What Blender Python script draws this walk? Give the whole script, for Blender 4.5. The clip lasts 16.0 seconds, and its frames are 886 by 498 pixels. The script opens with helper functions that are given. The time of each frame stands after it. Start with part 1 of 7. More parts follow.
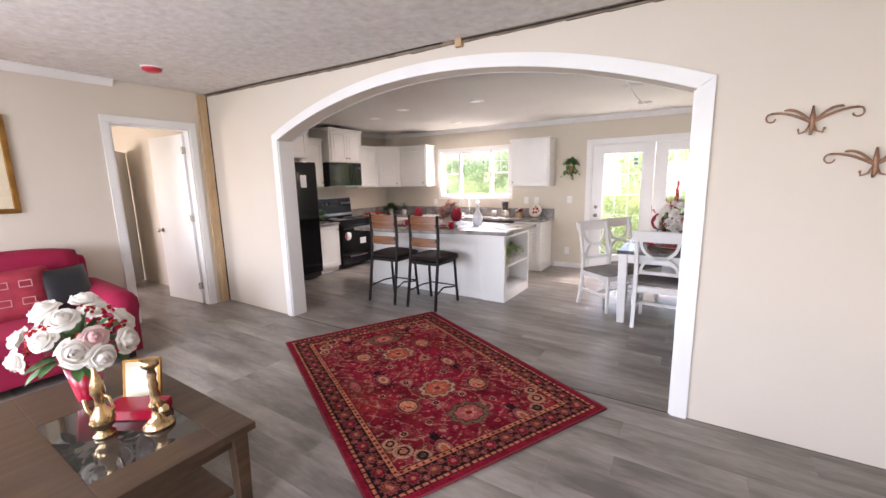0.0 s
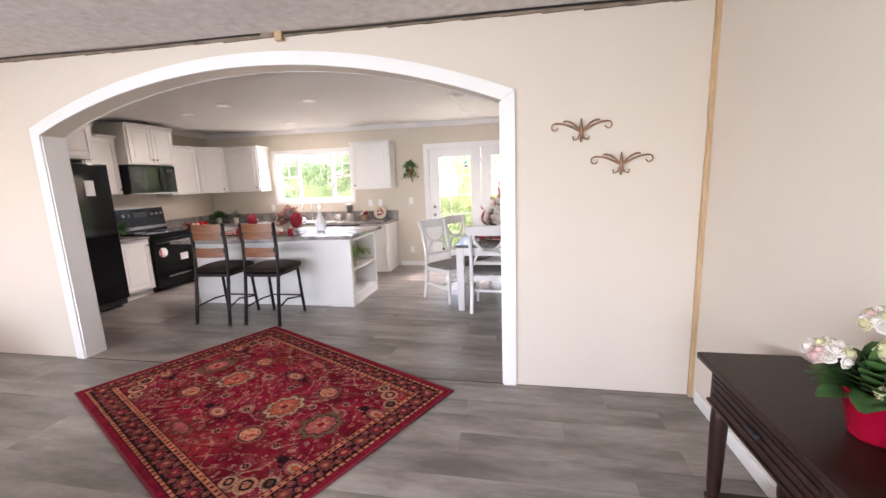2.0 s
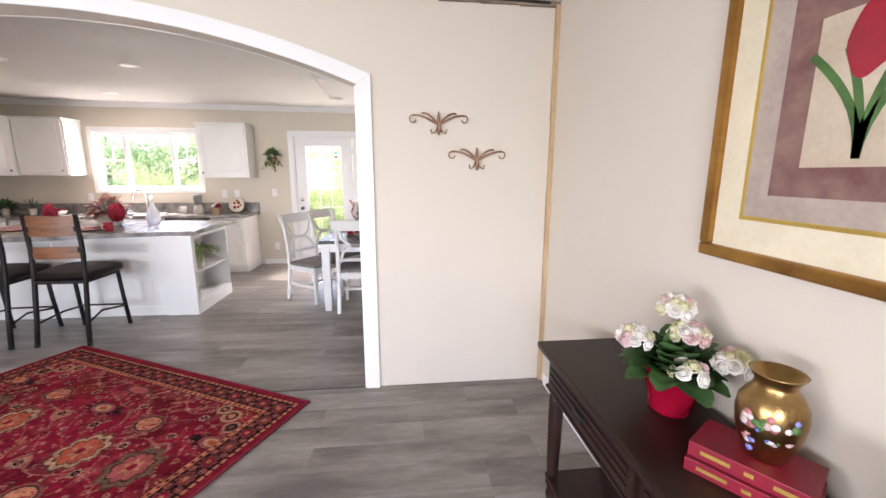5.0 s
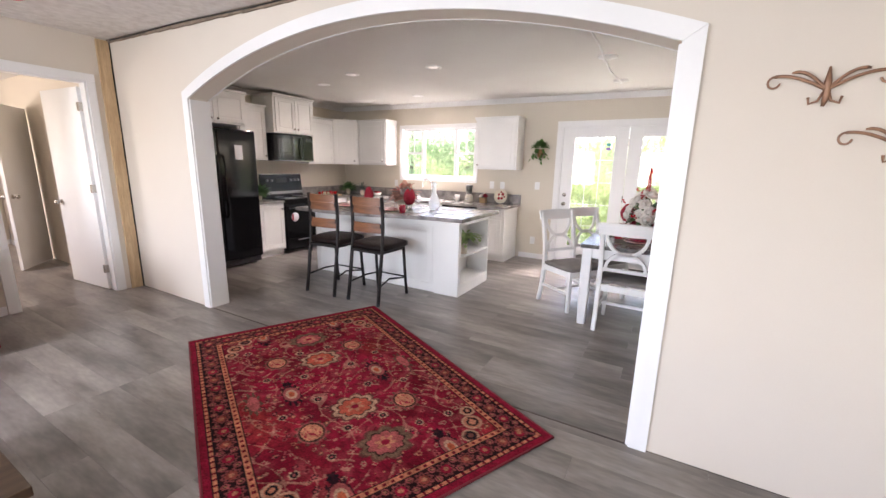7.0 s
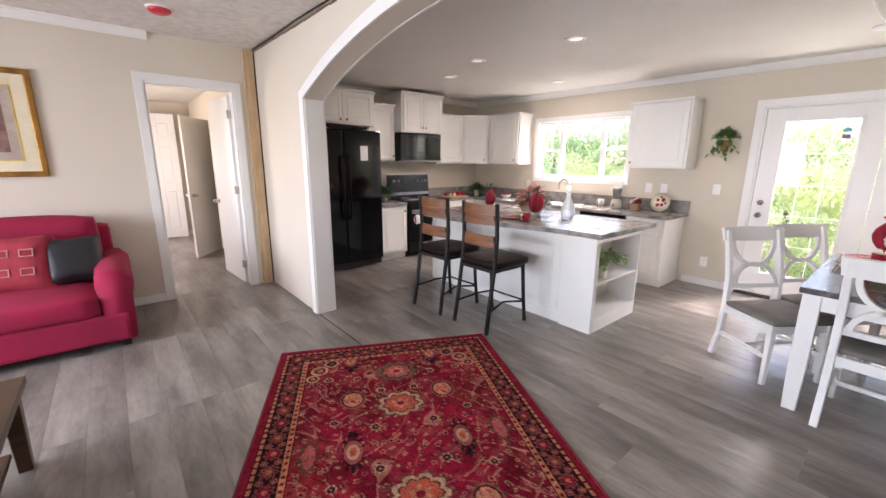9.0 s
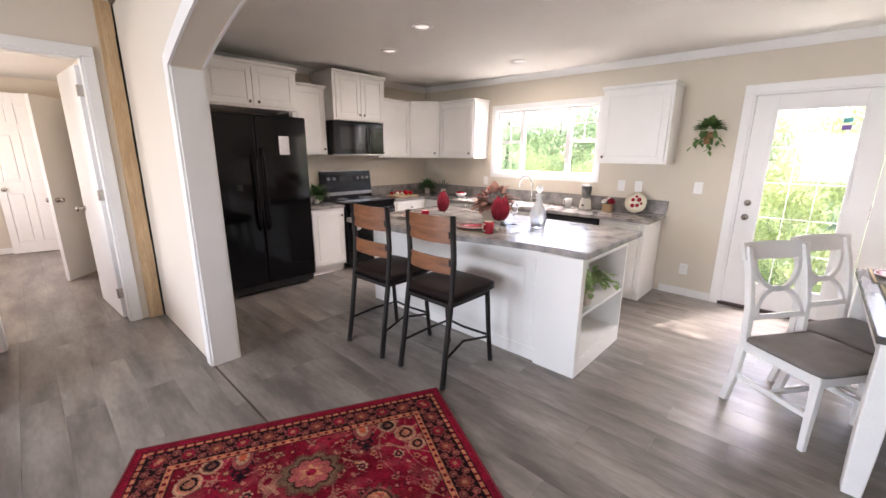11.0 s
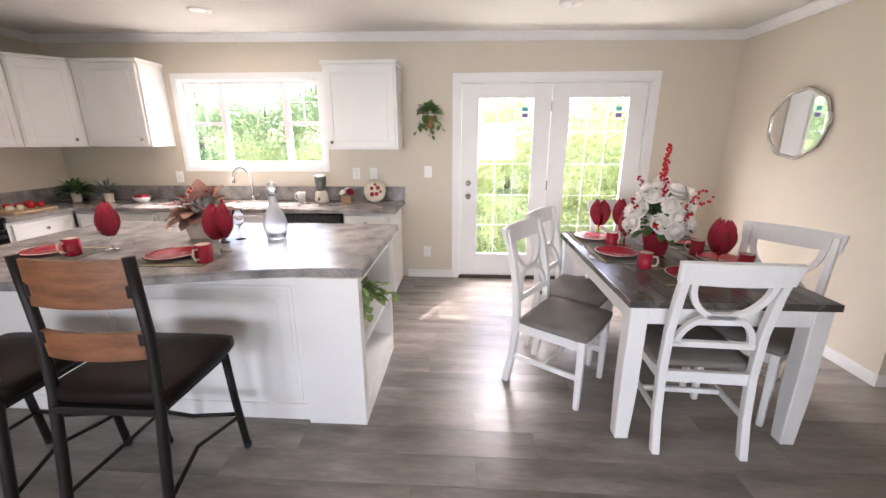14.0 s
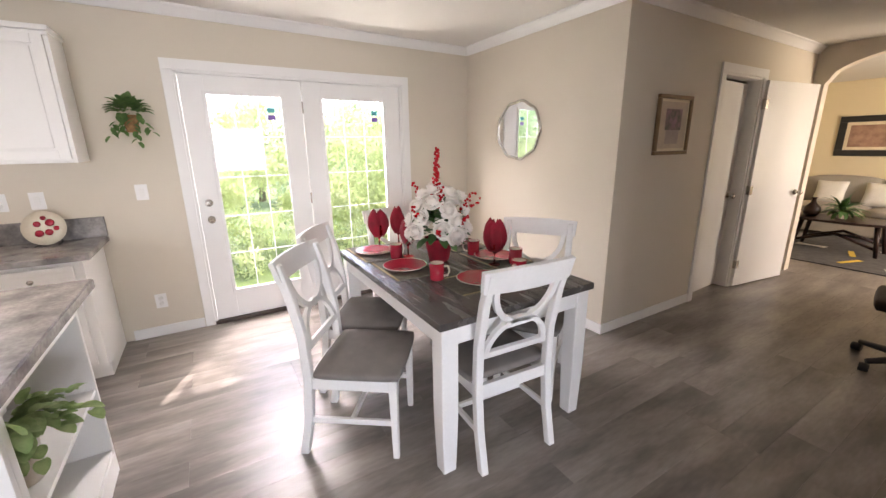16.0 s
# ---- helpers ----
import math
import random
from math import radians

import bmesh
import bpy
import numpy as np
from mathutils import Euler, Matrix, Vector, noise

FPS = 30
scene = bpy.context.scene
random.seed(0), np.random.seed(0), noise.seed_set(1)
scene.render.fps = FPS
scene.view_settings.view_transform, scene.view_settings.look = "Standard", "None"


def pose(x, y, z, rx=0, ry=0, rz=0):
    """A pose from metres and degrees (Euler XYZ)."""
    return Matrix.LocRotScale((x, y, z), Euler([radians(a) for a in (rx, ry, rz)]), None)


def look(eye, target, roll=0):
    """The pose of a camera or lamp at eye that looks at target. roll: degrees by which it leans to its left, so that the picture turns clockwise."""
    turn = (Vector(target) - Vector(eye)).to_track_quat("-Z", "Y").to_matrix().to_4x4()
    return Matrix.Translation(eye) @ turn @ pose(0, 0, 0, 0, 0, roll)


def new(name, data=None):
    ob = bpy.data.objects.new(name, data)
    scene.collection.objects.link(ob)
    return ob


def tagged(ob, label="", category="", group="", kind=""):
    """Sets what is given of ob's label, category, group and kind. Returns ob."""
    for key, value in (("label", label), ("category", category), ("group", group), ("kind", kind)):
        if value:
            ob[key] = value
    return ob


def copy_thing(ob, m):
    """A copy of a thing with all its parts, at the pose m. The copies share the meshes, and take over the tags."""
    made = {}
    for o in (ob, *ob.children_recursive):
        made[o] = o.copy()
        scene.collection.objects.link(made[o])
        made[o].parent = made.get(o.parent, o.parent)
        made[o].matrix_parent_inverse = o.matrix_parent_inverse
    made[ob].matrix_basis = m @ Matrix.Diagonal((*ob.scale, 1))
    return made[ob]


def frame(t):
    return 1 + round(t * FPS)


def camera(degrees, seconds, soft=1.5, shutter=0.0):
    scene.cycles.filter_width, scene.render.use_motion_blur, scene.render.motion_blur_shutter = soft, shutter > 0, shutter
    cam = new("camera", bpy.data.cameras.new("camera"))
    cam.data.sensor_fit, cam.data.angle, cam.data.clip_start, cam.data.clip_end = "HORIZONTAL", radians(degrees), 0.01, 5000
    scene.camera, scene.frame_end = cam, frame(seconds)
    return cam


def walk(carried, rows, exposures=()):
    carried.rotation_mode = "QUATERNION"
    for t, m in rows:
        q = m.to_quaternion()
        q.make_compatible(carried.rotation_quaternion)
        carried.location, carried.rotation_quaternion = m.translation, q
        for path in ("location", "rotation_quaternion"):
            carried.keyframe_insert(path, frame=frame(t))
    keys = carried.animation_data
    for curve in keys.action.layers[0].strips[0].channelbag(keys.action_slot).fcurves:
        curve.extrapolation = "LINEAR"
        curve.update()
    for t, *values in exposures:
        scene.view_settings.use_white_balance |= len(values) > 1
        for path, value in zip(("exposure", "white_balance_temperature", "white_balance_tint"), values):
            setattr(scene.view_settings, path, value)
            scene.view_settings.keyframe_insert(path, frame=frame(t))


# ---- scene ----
cam = camera(97.1, 16.0)
PATH = [
    (0, (0.348, 0.288, 1.542), (-0.725, 1.941, 1.203), -1.3),
    (0.5, (0.367, 0.301, 1.537), (-0.566, 2.038, 1.199), -1.6),
    (1, (0.382, 0.302, 1.534), (-0.381, 2.121, 1.203), -2.1),
    (1.5, (0.399, 0.302, 1.536), (-0.17, 2.19, 1.2), -2.3),
    (2, (0.42, 0.31, 1.518), (0.034, 2.242, 1.176), -2.2),
    (2.5, (0.429, 0.33, 1.551), (0.225, 2.282, 1.169), -2.1),
    (3, (0.501, 0.344, 1.544), (0.46, 2.306, 1.161), -1.5),
    (3.2, (0.49, 0.352, 1.538), (0.535, 2.316, 1.157), -1.2),
    (4.25, (0.54, 0.425, 1.51), (0.871, 2.353, 1.13), -0.4),
    (5.3, (0.575, 0.497, 1.485), (0.624, 2.46, 1.108), 0.5),
    (5.5, (0.565, 0.52, 1.477), (0.473, 2.482, 1.099), 0.8),
    (6, (0.526, 0.583, 1.447), (0.046, 2.483, 1.048), 1.2),
    (6.5, (0.421, 0.757, 1.463), (-0.338, 2.56, 1.045), 1.5),
    (7, (0.324, 0.918, 1.479), (-0.637, 2.621, 1.061), 1.2),
    (7.5, (0.292, 1.118, 1.474), (-0.897, 2.675, 1.074), 0.7),
    (8, (0.243, 1.287, 1.479), (-1.124, 2.689, 1.073), 0.6),
    (8.2, (0.205, 1.345, 1.484), (-1.207, 2.70, 1.072), 0.5),
    (9.25, (-0.05, 1.76, 1.495), (-1.553, 3.013, 1.055), 0.4),
    (10.3, (-0.33, 2.13, 1.50), (-1.744, 3.462, 1.03), 0.3),
    (10.5, (-0.411, 2.185, 1.495), (-1.801, 3.545, 1.027), 0.4),
    (11, (-0.62, 2.322, 1.518), (-1.948, 3.741, 1.046), 0.4),
    (11.5, (-0.746, 2.445, 1.521), (-1.974, 3.95, 1.043), 0.0),
    (12, (-0.844, 2.619, 1.527), (-1.933, 4.222, 1.034), -0.2),
    (12.5, (-0.873, 2.742, 1.537), (-1.771, 4.45, 1.012), -0.2),
    (13, (-0.918, 2.827, 1.514), (-1.573, 4.64, 0.98), -0.2),
    (13.5, (-1.019, 2.872, 1.535), (-1.404, 4.759, 0.998), -0.3),
    (14, (-1.097, 2.926, 1.517), (-1.207, 4.849, 0.981), -0.1),
    (14.5, (-1.147, 3.007, 1.512), (-0.957, 4.922, 0.969), 0.4),
    (15, (-1.11, 3.174, 1.51), (-0.621, 5.036, 0.968), 0.5),
    (15.5, (-1.073, 3.28, 1.508), (-0.312, 5.052, 0.978), 0.0),
    (16, (-1.058, 3.391, 1.504), (-0.071, 5.055, 0.994), -0.8),
]
walk(cam, [(t, look(eye, target, roll)) for t, eye, target, roll in PATH], [(0, 2.72, 6650, 26), (3, 2.84, 6700, 26), (5.5, 2.82, 6600, 24), (8, 2.74, 6600, 25), (13, 2.82, 6650, 23), (15, 2.66, 6650, 23), (16, 2.76, 6750, 24)])


# ---------- world, sun, large lights ----------
world = bpy.data.worlds.new("sky")
scene.world = world
world.use_nodes = True
wn = world.node_tree
sky = wn.nodes.new("ShaderNodeTexSky")
sky.sky_type, sky.sun_disc = "NISHITA", False
sky.sun_elevation, sky.sun_rotation = radians(52), radians(25)
wn.links.new(sky.outputs[0], wn.nodes["Background"].inputs[0])
wn.nodes["Background"].inputs[1].default_value = 0.15
sun = new("sun", bpy.data.lights.new("sun", "SUN"))
sun.data.energy, sun.data.angle, sun.data.color = 1.8, radians(0.6), (1.0, 0.95, 0.86)
sun.matrix_world = look((2.6, 12.0, 9.0), (0, 6.5, 0))


def opening_lamp(name, at, target, w, h, watts, color=(1.0, 0.98, 0.95), spread=180):
    """An area lamp at one opening: the sky's light, or an added fill."""
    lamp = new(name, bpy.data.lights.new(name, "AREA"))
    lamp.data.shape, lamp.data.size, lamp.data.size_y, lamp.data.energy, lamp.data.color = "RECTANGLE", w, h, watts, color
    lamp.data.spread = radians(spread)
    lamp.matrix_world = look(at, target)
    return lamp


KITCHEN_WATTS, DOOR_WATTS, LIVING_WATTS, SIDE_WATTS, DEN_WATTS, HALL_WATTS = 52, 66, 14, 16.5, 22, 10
DAY, WARM = (0.82, 0.93, 1.0), (1.0, 0.90, 0.70)
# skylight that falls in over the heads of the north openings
opening_lamp("daylight_kitchen_window", (-3.2, 8.2, 2.78), (-4.4, 4.8, 1.1), 2.2, 0.8, KITCHEN_WATTS)
opening_lamp("daylight_patio_door", (-0.5, 8.2, 2.78), (0.9, 5.2, 1.0), 2.4, 0.8, DOOR_WATTS)
# added fill lamp, hidden below the patio glass, for bounce off the sunlit ground
opening_lamp("patio_ground_fill", (-0.3, 8.3, -0.3), (-0.3, 5.2, 2.2), 2.3, 0.45, 11, (0.97, 1.0, 0.88))
opening_lamp("daylight_living_window", (-3.0, -2.16, 1.45), (-3.0, 1, -0.1), 1.7, 1.3, 1.4 * LIVING_WATTS, DAY, 145)
opening_lamp("daylight_living_window_two", (-0.2, -2.16, 1.45), (-0.2, 1, -0.1), 1.5, 1.3, 0.9 * LIVING_WATTS, DAY, 145)
opening_lamp("daylight_living_side_window", (-5.04, -1.3, 1.45), (0, -0.6, 0.2), 1.2, 1.3, SIDE_WATTS, DAY, 150)
# warm fill lamp added to brighten the den; its window is made up
opening_lamp("den_fill", (6.2, 2.02, 1.5), (6.2, 5, 1.2), 1.5, 1.2, DEN_WATTS, WARM)
# fill lamp added to brighten the bedroom, at an invented window
opening_lamp("bedroom_fill", (-7.3, 0.56, 1.5), (-7.3, 3, 1.2), 1.5, 1.2, HALL_WATTS, (1.0, 0.93, 0.82))


DOWNLIGHTS = ((-2.09, 4.90), (-3.22, 4.83), (-4.07, 5.18), (-3.30, 6.43))
# weak fill lamps added under the recessed lights, which look switched off
for x, y in DOWNLIGHTS:
    lamp = new("downlight_fill", bpy.data.lights.new("downlight_fill", "AREA"))
    lamp.data.shape, lamp.data.size, lamp.data.energy, lamp.data.color = "DISK", 0.10, 1.0, (1.0, 0.90, 0.78)
    lamp.matrix_world = look((x, y, 2.50), (x, y, 0))


# ---------- materials ----------
def mat(name, c1, c2=None, scale=6.0, rough=0.6, metal=0.0, bump=0.0, bump_scale=60.0, stretch=(1, 1, 1), rough_var=0.08, fine=0.15, coat=0.0, rnd=0.0, detail=6):
    """A surface with colour varied at two scales, grain relief and uneven gloss. rnd: change of value from piece to piece."""
    m = bpy.data.materials.new(name)
    m.use_nodes = True
    t = m.node_tree
    b = t.nodes["Principled BSDF"]
    c2 = c2 or tuple(0.88 * v for v in c1)
    co = t.nodes.new("ShaderNodeTexCoord")
    mp = t.nodes.new("ShaderNodeMapping")
    mp.inputs["Scale"].default_value = stretch
    t.links.new(co.outputs["Object"], mp.inputs[0])
    vec = mp.outputs[0]
    if rnd:
        oi = t.nodes.new("ShaderNodeObjectInfo")
        ad = t.nodes.new("ShaderNodeVectorMath")
        ad.operation = "MULTIPLY_ADD"
        ad.inputs[1].default_value = (1, 1, 1)
        sc = t.nodes.new("ShaderNodeVectorMath")
        sc.operation = "SCALE"
        sc.inputs[0].default_value = (17, 31, 5)
        t.links.new(oi.outputs["Random"], sc.inputs["Scale"])
        t.links.new(mp.outputs[0], ad.inputs[0])
        t.links.new(sc.outputs[0], ad.inputs[2])
        vec = ad.outputs[0]
    n1, n2 = t.nodes.new("ShaderNodeTexNoise"), t.nodes.new("ShaderNodeTexNoise")
    n1.inputs["Scale"].default_value, n1.inputs["Detail"].default_value = scale, detail
    n2.inputs["Scale"].default_value, n2.inputs["Detail"].default_value = bump_scale, 4
    for n in (n1, n2):
        t.links.new(vec, n.inputs["Vector"])
    ramp = t.nodes.new("ShaderNodeValToRGB")
    ramp.color_ramp.elements[0].position, ramp.color_ramp.elements[1].position = 0.32, 0.68
    ramp.color_ramp.elements[0].color, ramp.color_ramp.elements[1].color = (*c2, 1), (*c1, 1)
    t.links.new(n1.outputs[0], ramp.inputs[0])
    mix = t.nodes.new("ShaderNodeMix")
    mix.data_type, mix.blend_type = "RGBA", "OVERLAY"
    mix.inputs["Factor"].default_value = fine
    t.links.new(ramp.outputs[0], mix.inputs[6])
    t.links.new(n2.outputs[0], mix.inputs[7])
    out = mix.outputs[2]
    if rnd:
        hsv = t.nodes.new("ShaderNodeHueSaturation")
        mr = t.nodes.new("ShaderNodeMapRange")
        mr.inputs["To Min"].default_value, mr.inputs["To Max"].default_value = 1 - rnd, 1 + rnd
        t.links.new(oi.outputs["Random"], mr.inputs[0])
        t.links.new(mr.outputs[0], hsv.inputs["Value"])
        t.links.new(out, hsv.inputs["Color"])
        out = hsv.outputs[0]
    t.links.new(out, b.inputs["Base Color"])
    rr = t.nodes.new("ShaderNodeMapRange")
    rr.inputs["To Min"].default_value, rr.inputs["To Max"].default_value = max(rough - rough_var, 0.02), min(rough + rough_var, 1)
    t.links.new(n1.outputs[0], rr.inputs[0])
    t.links.new(rr.outputs[0], b.inputs["Roughness"])
    b.inputs["Metallic"].default_value = metal
    b.inputs["Coat Weight"].default_value = coat
    if bump:
        bp = t.nodes.new("ShaderNodeBump")
        bp.inputs["Strength"].default_value, bp.inputs["Distance"].default_value = bump, 0.004
        t.links.new(n2.outputs[0], bp.inputs["Height"])
        t.links.new(bp.outputs[0], b.inputs["Normal"])
    return m


def glass(name, tint=(1, 1, 1), rough=0.0, ior=1.45):
    m = bpy.data.materials.new(name)
    m.use_nodes = True
    b = m.node_tree.nodes["Principled BSDF"]
    b.inputs["Base Color"].default_value = (*tint, 1)
    b.inputs["Transmission Weight"].default_value, b.inputs["Roughness"].default_value, b.inputs["IOR"].default_value = 1, rough, ior
    return m


M_WALL = mat("wall_paint_beige", (0.67, 0.60, 0.51), (0.645, 0.575, 0.487), 1.2, 0.75, bump=0.08, bump_scale=180, fine=0.03)
M_WALL_K = mat("wall_paint_warm_beige", (0.65, 0.585, 0.485), (0.625, 0.56, 0.46), 1.2, 0.75, bump=0.08, bump_scale=180, fine=0.03)
M_CEIL = mat("ceiling_knockdown", (0.74, 0.70, 0.66), (0.62, 0.58, 0.54), 14, 0.9, bump=1.0, bump_scale=17, fine=0.3)
M_CEIL_K = mat("ceiling_smooth", (0.72, 0.70, 0.66), (0.69, 0.66, 0.62), 1.5, 0.9, bump=0.35, bump_scale=40, fine=0.05)
M_TRIM = mat("white_trim", (0.82, 0.81, 0.79), (0.78, 0.77, 0.75), 2, 0.4, bump=0.03, bump_scale=90, fine=0.04)
M_CAB = mat("white_cabinet", (0.80, 0.79, 0.76), (0.76, 0.75, 0.72), 2, 0.38, bump=0.04, bump_scale=70, fine=0.05)
M_PLANK = mat("vinyl_plank", (0.305, 0.273, 0.246), (0.132, 0.116, 0.104), 2.0, 0.34, bump=0.05, bump_scale=16, stretch=(0.75, 3.0, 6), rnd=0.14, fine=0.20, rough_var=0.07, detail=4)
M_PLANK.node_tree.nodes["Principled BSDF"].inputs["Specular IOR Level"].default_value = 0.38
M_SUB = mat("joint_dark", (0.12, 0.105, 0.095), rough=0.9)
M_COUNTER = mat("grey_laminate", (0.36, 0.33, 0.31), (0.15, 0.14, 0.135), 7, 0.22, bump=0.03, bump_scale=60, fine=0.4)
M_BLACK = mat("black_enamel", (0.006, 0.006, 0.007), (0.004, 0.004, 0.005), 5, 0.09, bump=0.02, bump_scale=40, coat=0.0, rough_var=0.03)
M_BLACK.node_tree.nodes["Principled BSDF"].inputs["Specular IOR Level"].default_value = 0.25
M_BLACK2 = mat("black_plastic", (0.02, 0.02, 0.022), rough=0.4)
M_STEEL = mat("brushed_steel", (0.40, 0.39, 0.38), rough=0.3, metal=1, stretch=(1, 1, 20))
M_CHROME = mat("chrome", (0.75, 0.75, 0.75), rough=0.08, metal=1, fine=0.03, rough_var=0.03)
M_NICKEL = mat("satin_nickel", (0.55, 0.52, 0.48), rough=0.25, metal=1, fine=0.05)
M_STUD = mat("bare_pine", (0.58, 0.41, 0.24), (0.45, 0.30, 0.16), 5, 0.7, bump=0.2, bump_scale=25, stretch=(6, 6, 0.6), fine=0.35)
M_DARKWOOD = mat("espresso_wood", (0.030, 0.013, 0.010), (0.017, 0.008, 0.006), 4, 0.38, bump=0.06, bump_scale=30, stretch=(6, 0.8, 6), coat=0.05)
M_TABLEWOOD = mat("walnut_wood", (0.092, 0.055, 0.032), (0.052, 0.030, 0.018), 4, 0.36, bump=0.06, bump_scale=30, stretch=(6, 0.8, 6), coat=0.05)
M_DTOP = mat("grey_stained_top", (0.082, 0.074, 0.068), (0.056, 0.050, 0.046), 3, 0.26, bump=0.05, bump_scale=24, stretch=(6, 0.7, 6), fine=0.18)
M_STOOLWOOD = mat("stool_back_wood", (0.24, 0.098, 0.042), (0.13, 0.05, 0.022), 5, 0.4, bump=0.06, bump_scale=30, stretch=(0.8, 6, 6), fine=0.3)
M_IRON = mat("dark_iron", (0.018, 0.015, 0.014), rough=0.5, metal=0.2)
M_LEATHER = mat("dark_leather", (0.013, 0.0075, 0.0065), (0.009, 0.0055, 0.005), 9, 0.46, bump=0.25, bump_scale=160)
for m_ in (M_LEATHER, M_IRON, M_DARKWOOD, M_TABLEWOOD):
    m_.node_tree.nodes["Principled BSDF"].inputs["Specular IOR Level"].default_value = 0.25
M_LEATHER.node_tree.nodes["Principled BSDF"].inputs["Specular IOR Level"].default_value = 0.12
M_GREYFAB = mat("grey_seat_fabric", (0.20, 0.18, 0.165), (0.15, 0.135, 0.122), 8, 0.85, bump=0.3, bump_scale=260)
M_WPAINT = mat("white_chair_paint", (0.80, 0.79, 0.77), (0.75, 0.74, 0.72), 3, 0.4, bump=0.03, bump_scale=70)
M_SOFA = mat("crimson_sofa_fabric", (0.33, 0.005, 0.045), (0.25, 0.003, 0.032), 5, 0.85, bump=0.35, bump_scale=240)
M_GOLD = mat("gilt_frame", (0.46, 0.24, 0.06), (0.24, 0.11, 0.028), 8, 0.35, metal=0.85, bump=0.1, bump_scale=60)
M_BRASS = mat("aged_brass", (0.66, 0.47, 0.26), (0.48, 0.31, 0.15), 9, 0.26, metal=1, bump=0.05)
M_RED = mat("red_ceramic", (0.40, 0.006, 0.03), (0.32, 0.005, 0.024), 5, 0.25)
M_MATB = mat("cream_mat_board", (0.76, 0.67, 0.49), rough=0.8)
M_GLASS = glass("clear_glass")
M_THIN = glass("thin_clear_glass", (0.97, 0.985, 1.0), 0.04, 1.18)
M_CUT = glass("cut_glass", (0.95, 0.98, 1.0), 0.32, 1.25)


# ---------- builders ----------
def bx(a, b, bevel=0.004, bm=None, m=None):
    """Adds a box from corner a to corner b, with softened edges."""
    own = bmesh.new()
    bmesh.ops.create_cube(own, size=1, matrix=Matrix.LocRotScale([(p + q) / 2 for p, q in zip(a, b)], None, [abs(q - p) for p, q in zip(a, b)]))
    if bevel:
        bmesh.ops.bevel(own, geom=own.edges[:], offset=min(bevel, 0.45 * min(abs(q - p) for p, q in zip(a, b))), segments=2, affect="EDGES", profile=0.6)
    return join(bm, own, m)


def join(bm, own, m=None):
    if m is not None:
        own.transform(m)
    if bm is None:
        return own
    tmp = bpy.data.meshes.new("tmp")
    own.to_mesh(tmp)
    own.free()
    bm.from_mesh(tmp)
    bpy.data.meshes.remove(tmp)
    return bm


def lathe(profile, seg=24, bm=None, m=None):
    """Turns (radius, height) pairs about z."""
    own = bmesh.new()
    rings = []
    for r, z in profile:
        rings.append([own.verts.new((max(r, 1e-4) * math.cos(2 * math.pi * i / seg), max(r, 1e-4) * math.sin(2 * math.pi * i / seg), z)) for i in range(seg)])
    for p, q in zip(rings, rings[1:]):
        for i in range(seg):
            own.faces.new((p[i], p[(i + 1) % seg], q[(i + 1) % seg], q[i]))
    own.faces.new(rings[0][::-1])
    own.faces.new(rings[-1])
    for f in own.faces:
        f.smooth = True
    return join(bm, own, m)


def tube(points, radius, seg=8, bm=None, m=None, close=False):
    """A rod along points; radius is a number or one for each point."""
    own = bmesh.new()
    pts = [Vector(p) for p in points]
    rad = radius if isinstance(radius, (list, tuple)) else [radius] * len(pts)
    rings, up = [], Vector((0.31, 0.17, 0.93)).normalized()
    for i, p in enumerate(pts):
        if close:
            d = (pts[(i + 1) % len(pts)] - pts[i - 1]).normalized()
        else:
            d = (pts[min(i + 1, len(pts) - 1)] - pts[max(i - 1, 0)]).normalized()
        s = d.cross(up)
        if s.length < 0.15:
            s = d.cross(Vector((1, 0, 0)))
        s.normalize()
        u = s.cross(d)
        rings.append([own.verts.new(p + rad[i] * (math.cos(2 * math.pi * k / seg) * s + math.sin(2 * math.pi * k / seg) * u)) for k in range(seg)])
    pairs = list(zip(rings, rings[1:])) + ([(rings[-1], rings[0])] if close else [])
    for a, b in pairs:
        for k in range(seg):
            own.faces.new((a[k], a[(k + 1) % seg], b[(k + 1) % seg], b[k]))
    if not close:
        own.faces.new(rings[0][::-1])
        own.faces.new(rings[-1])
    for f in own.faces:
        f.smooth = True
    bmesh.ops.recalc_face_normals(own, faces=own.faces[:])
    return join(bm, own, m)


def prism(outline, z0, z1, bevel=0.0, bm=None, m=None):
    """A flat outline of (x, y) raised from z0 to z1."""
    own = bmesh.new()
    lo = [own.verts.new((x, y, z0)) for x, y in outline]
    hi = [own.verts.new((x, y, z1)) for x, y in outline]
    n = len(outline)
    own.faces.new(lo[::-1])
    top = own.faces.new(hi)
    for i in range(n):
        own.faces.new((lo[i], lo[(i + 1) % n], hi[(i + 1) % n], hi[i]))
    bmesh.ops.recalc_face_normals(own, faces=own.faces[:])
    if bevel:
        bmesh.ops.bevel(own, geom=list(top.edges), offset=bevel, segments=2, affect="EDGES")
    return join(bm, own, m)


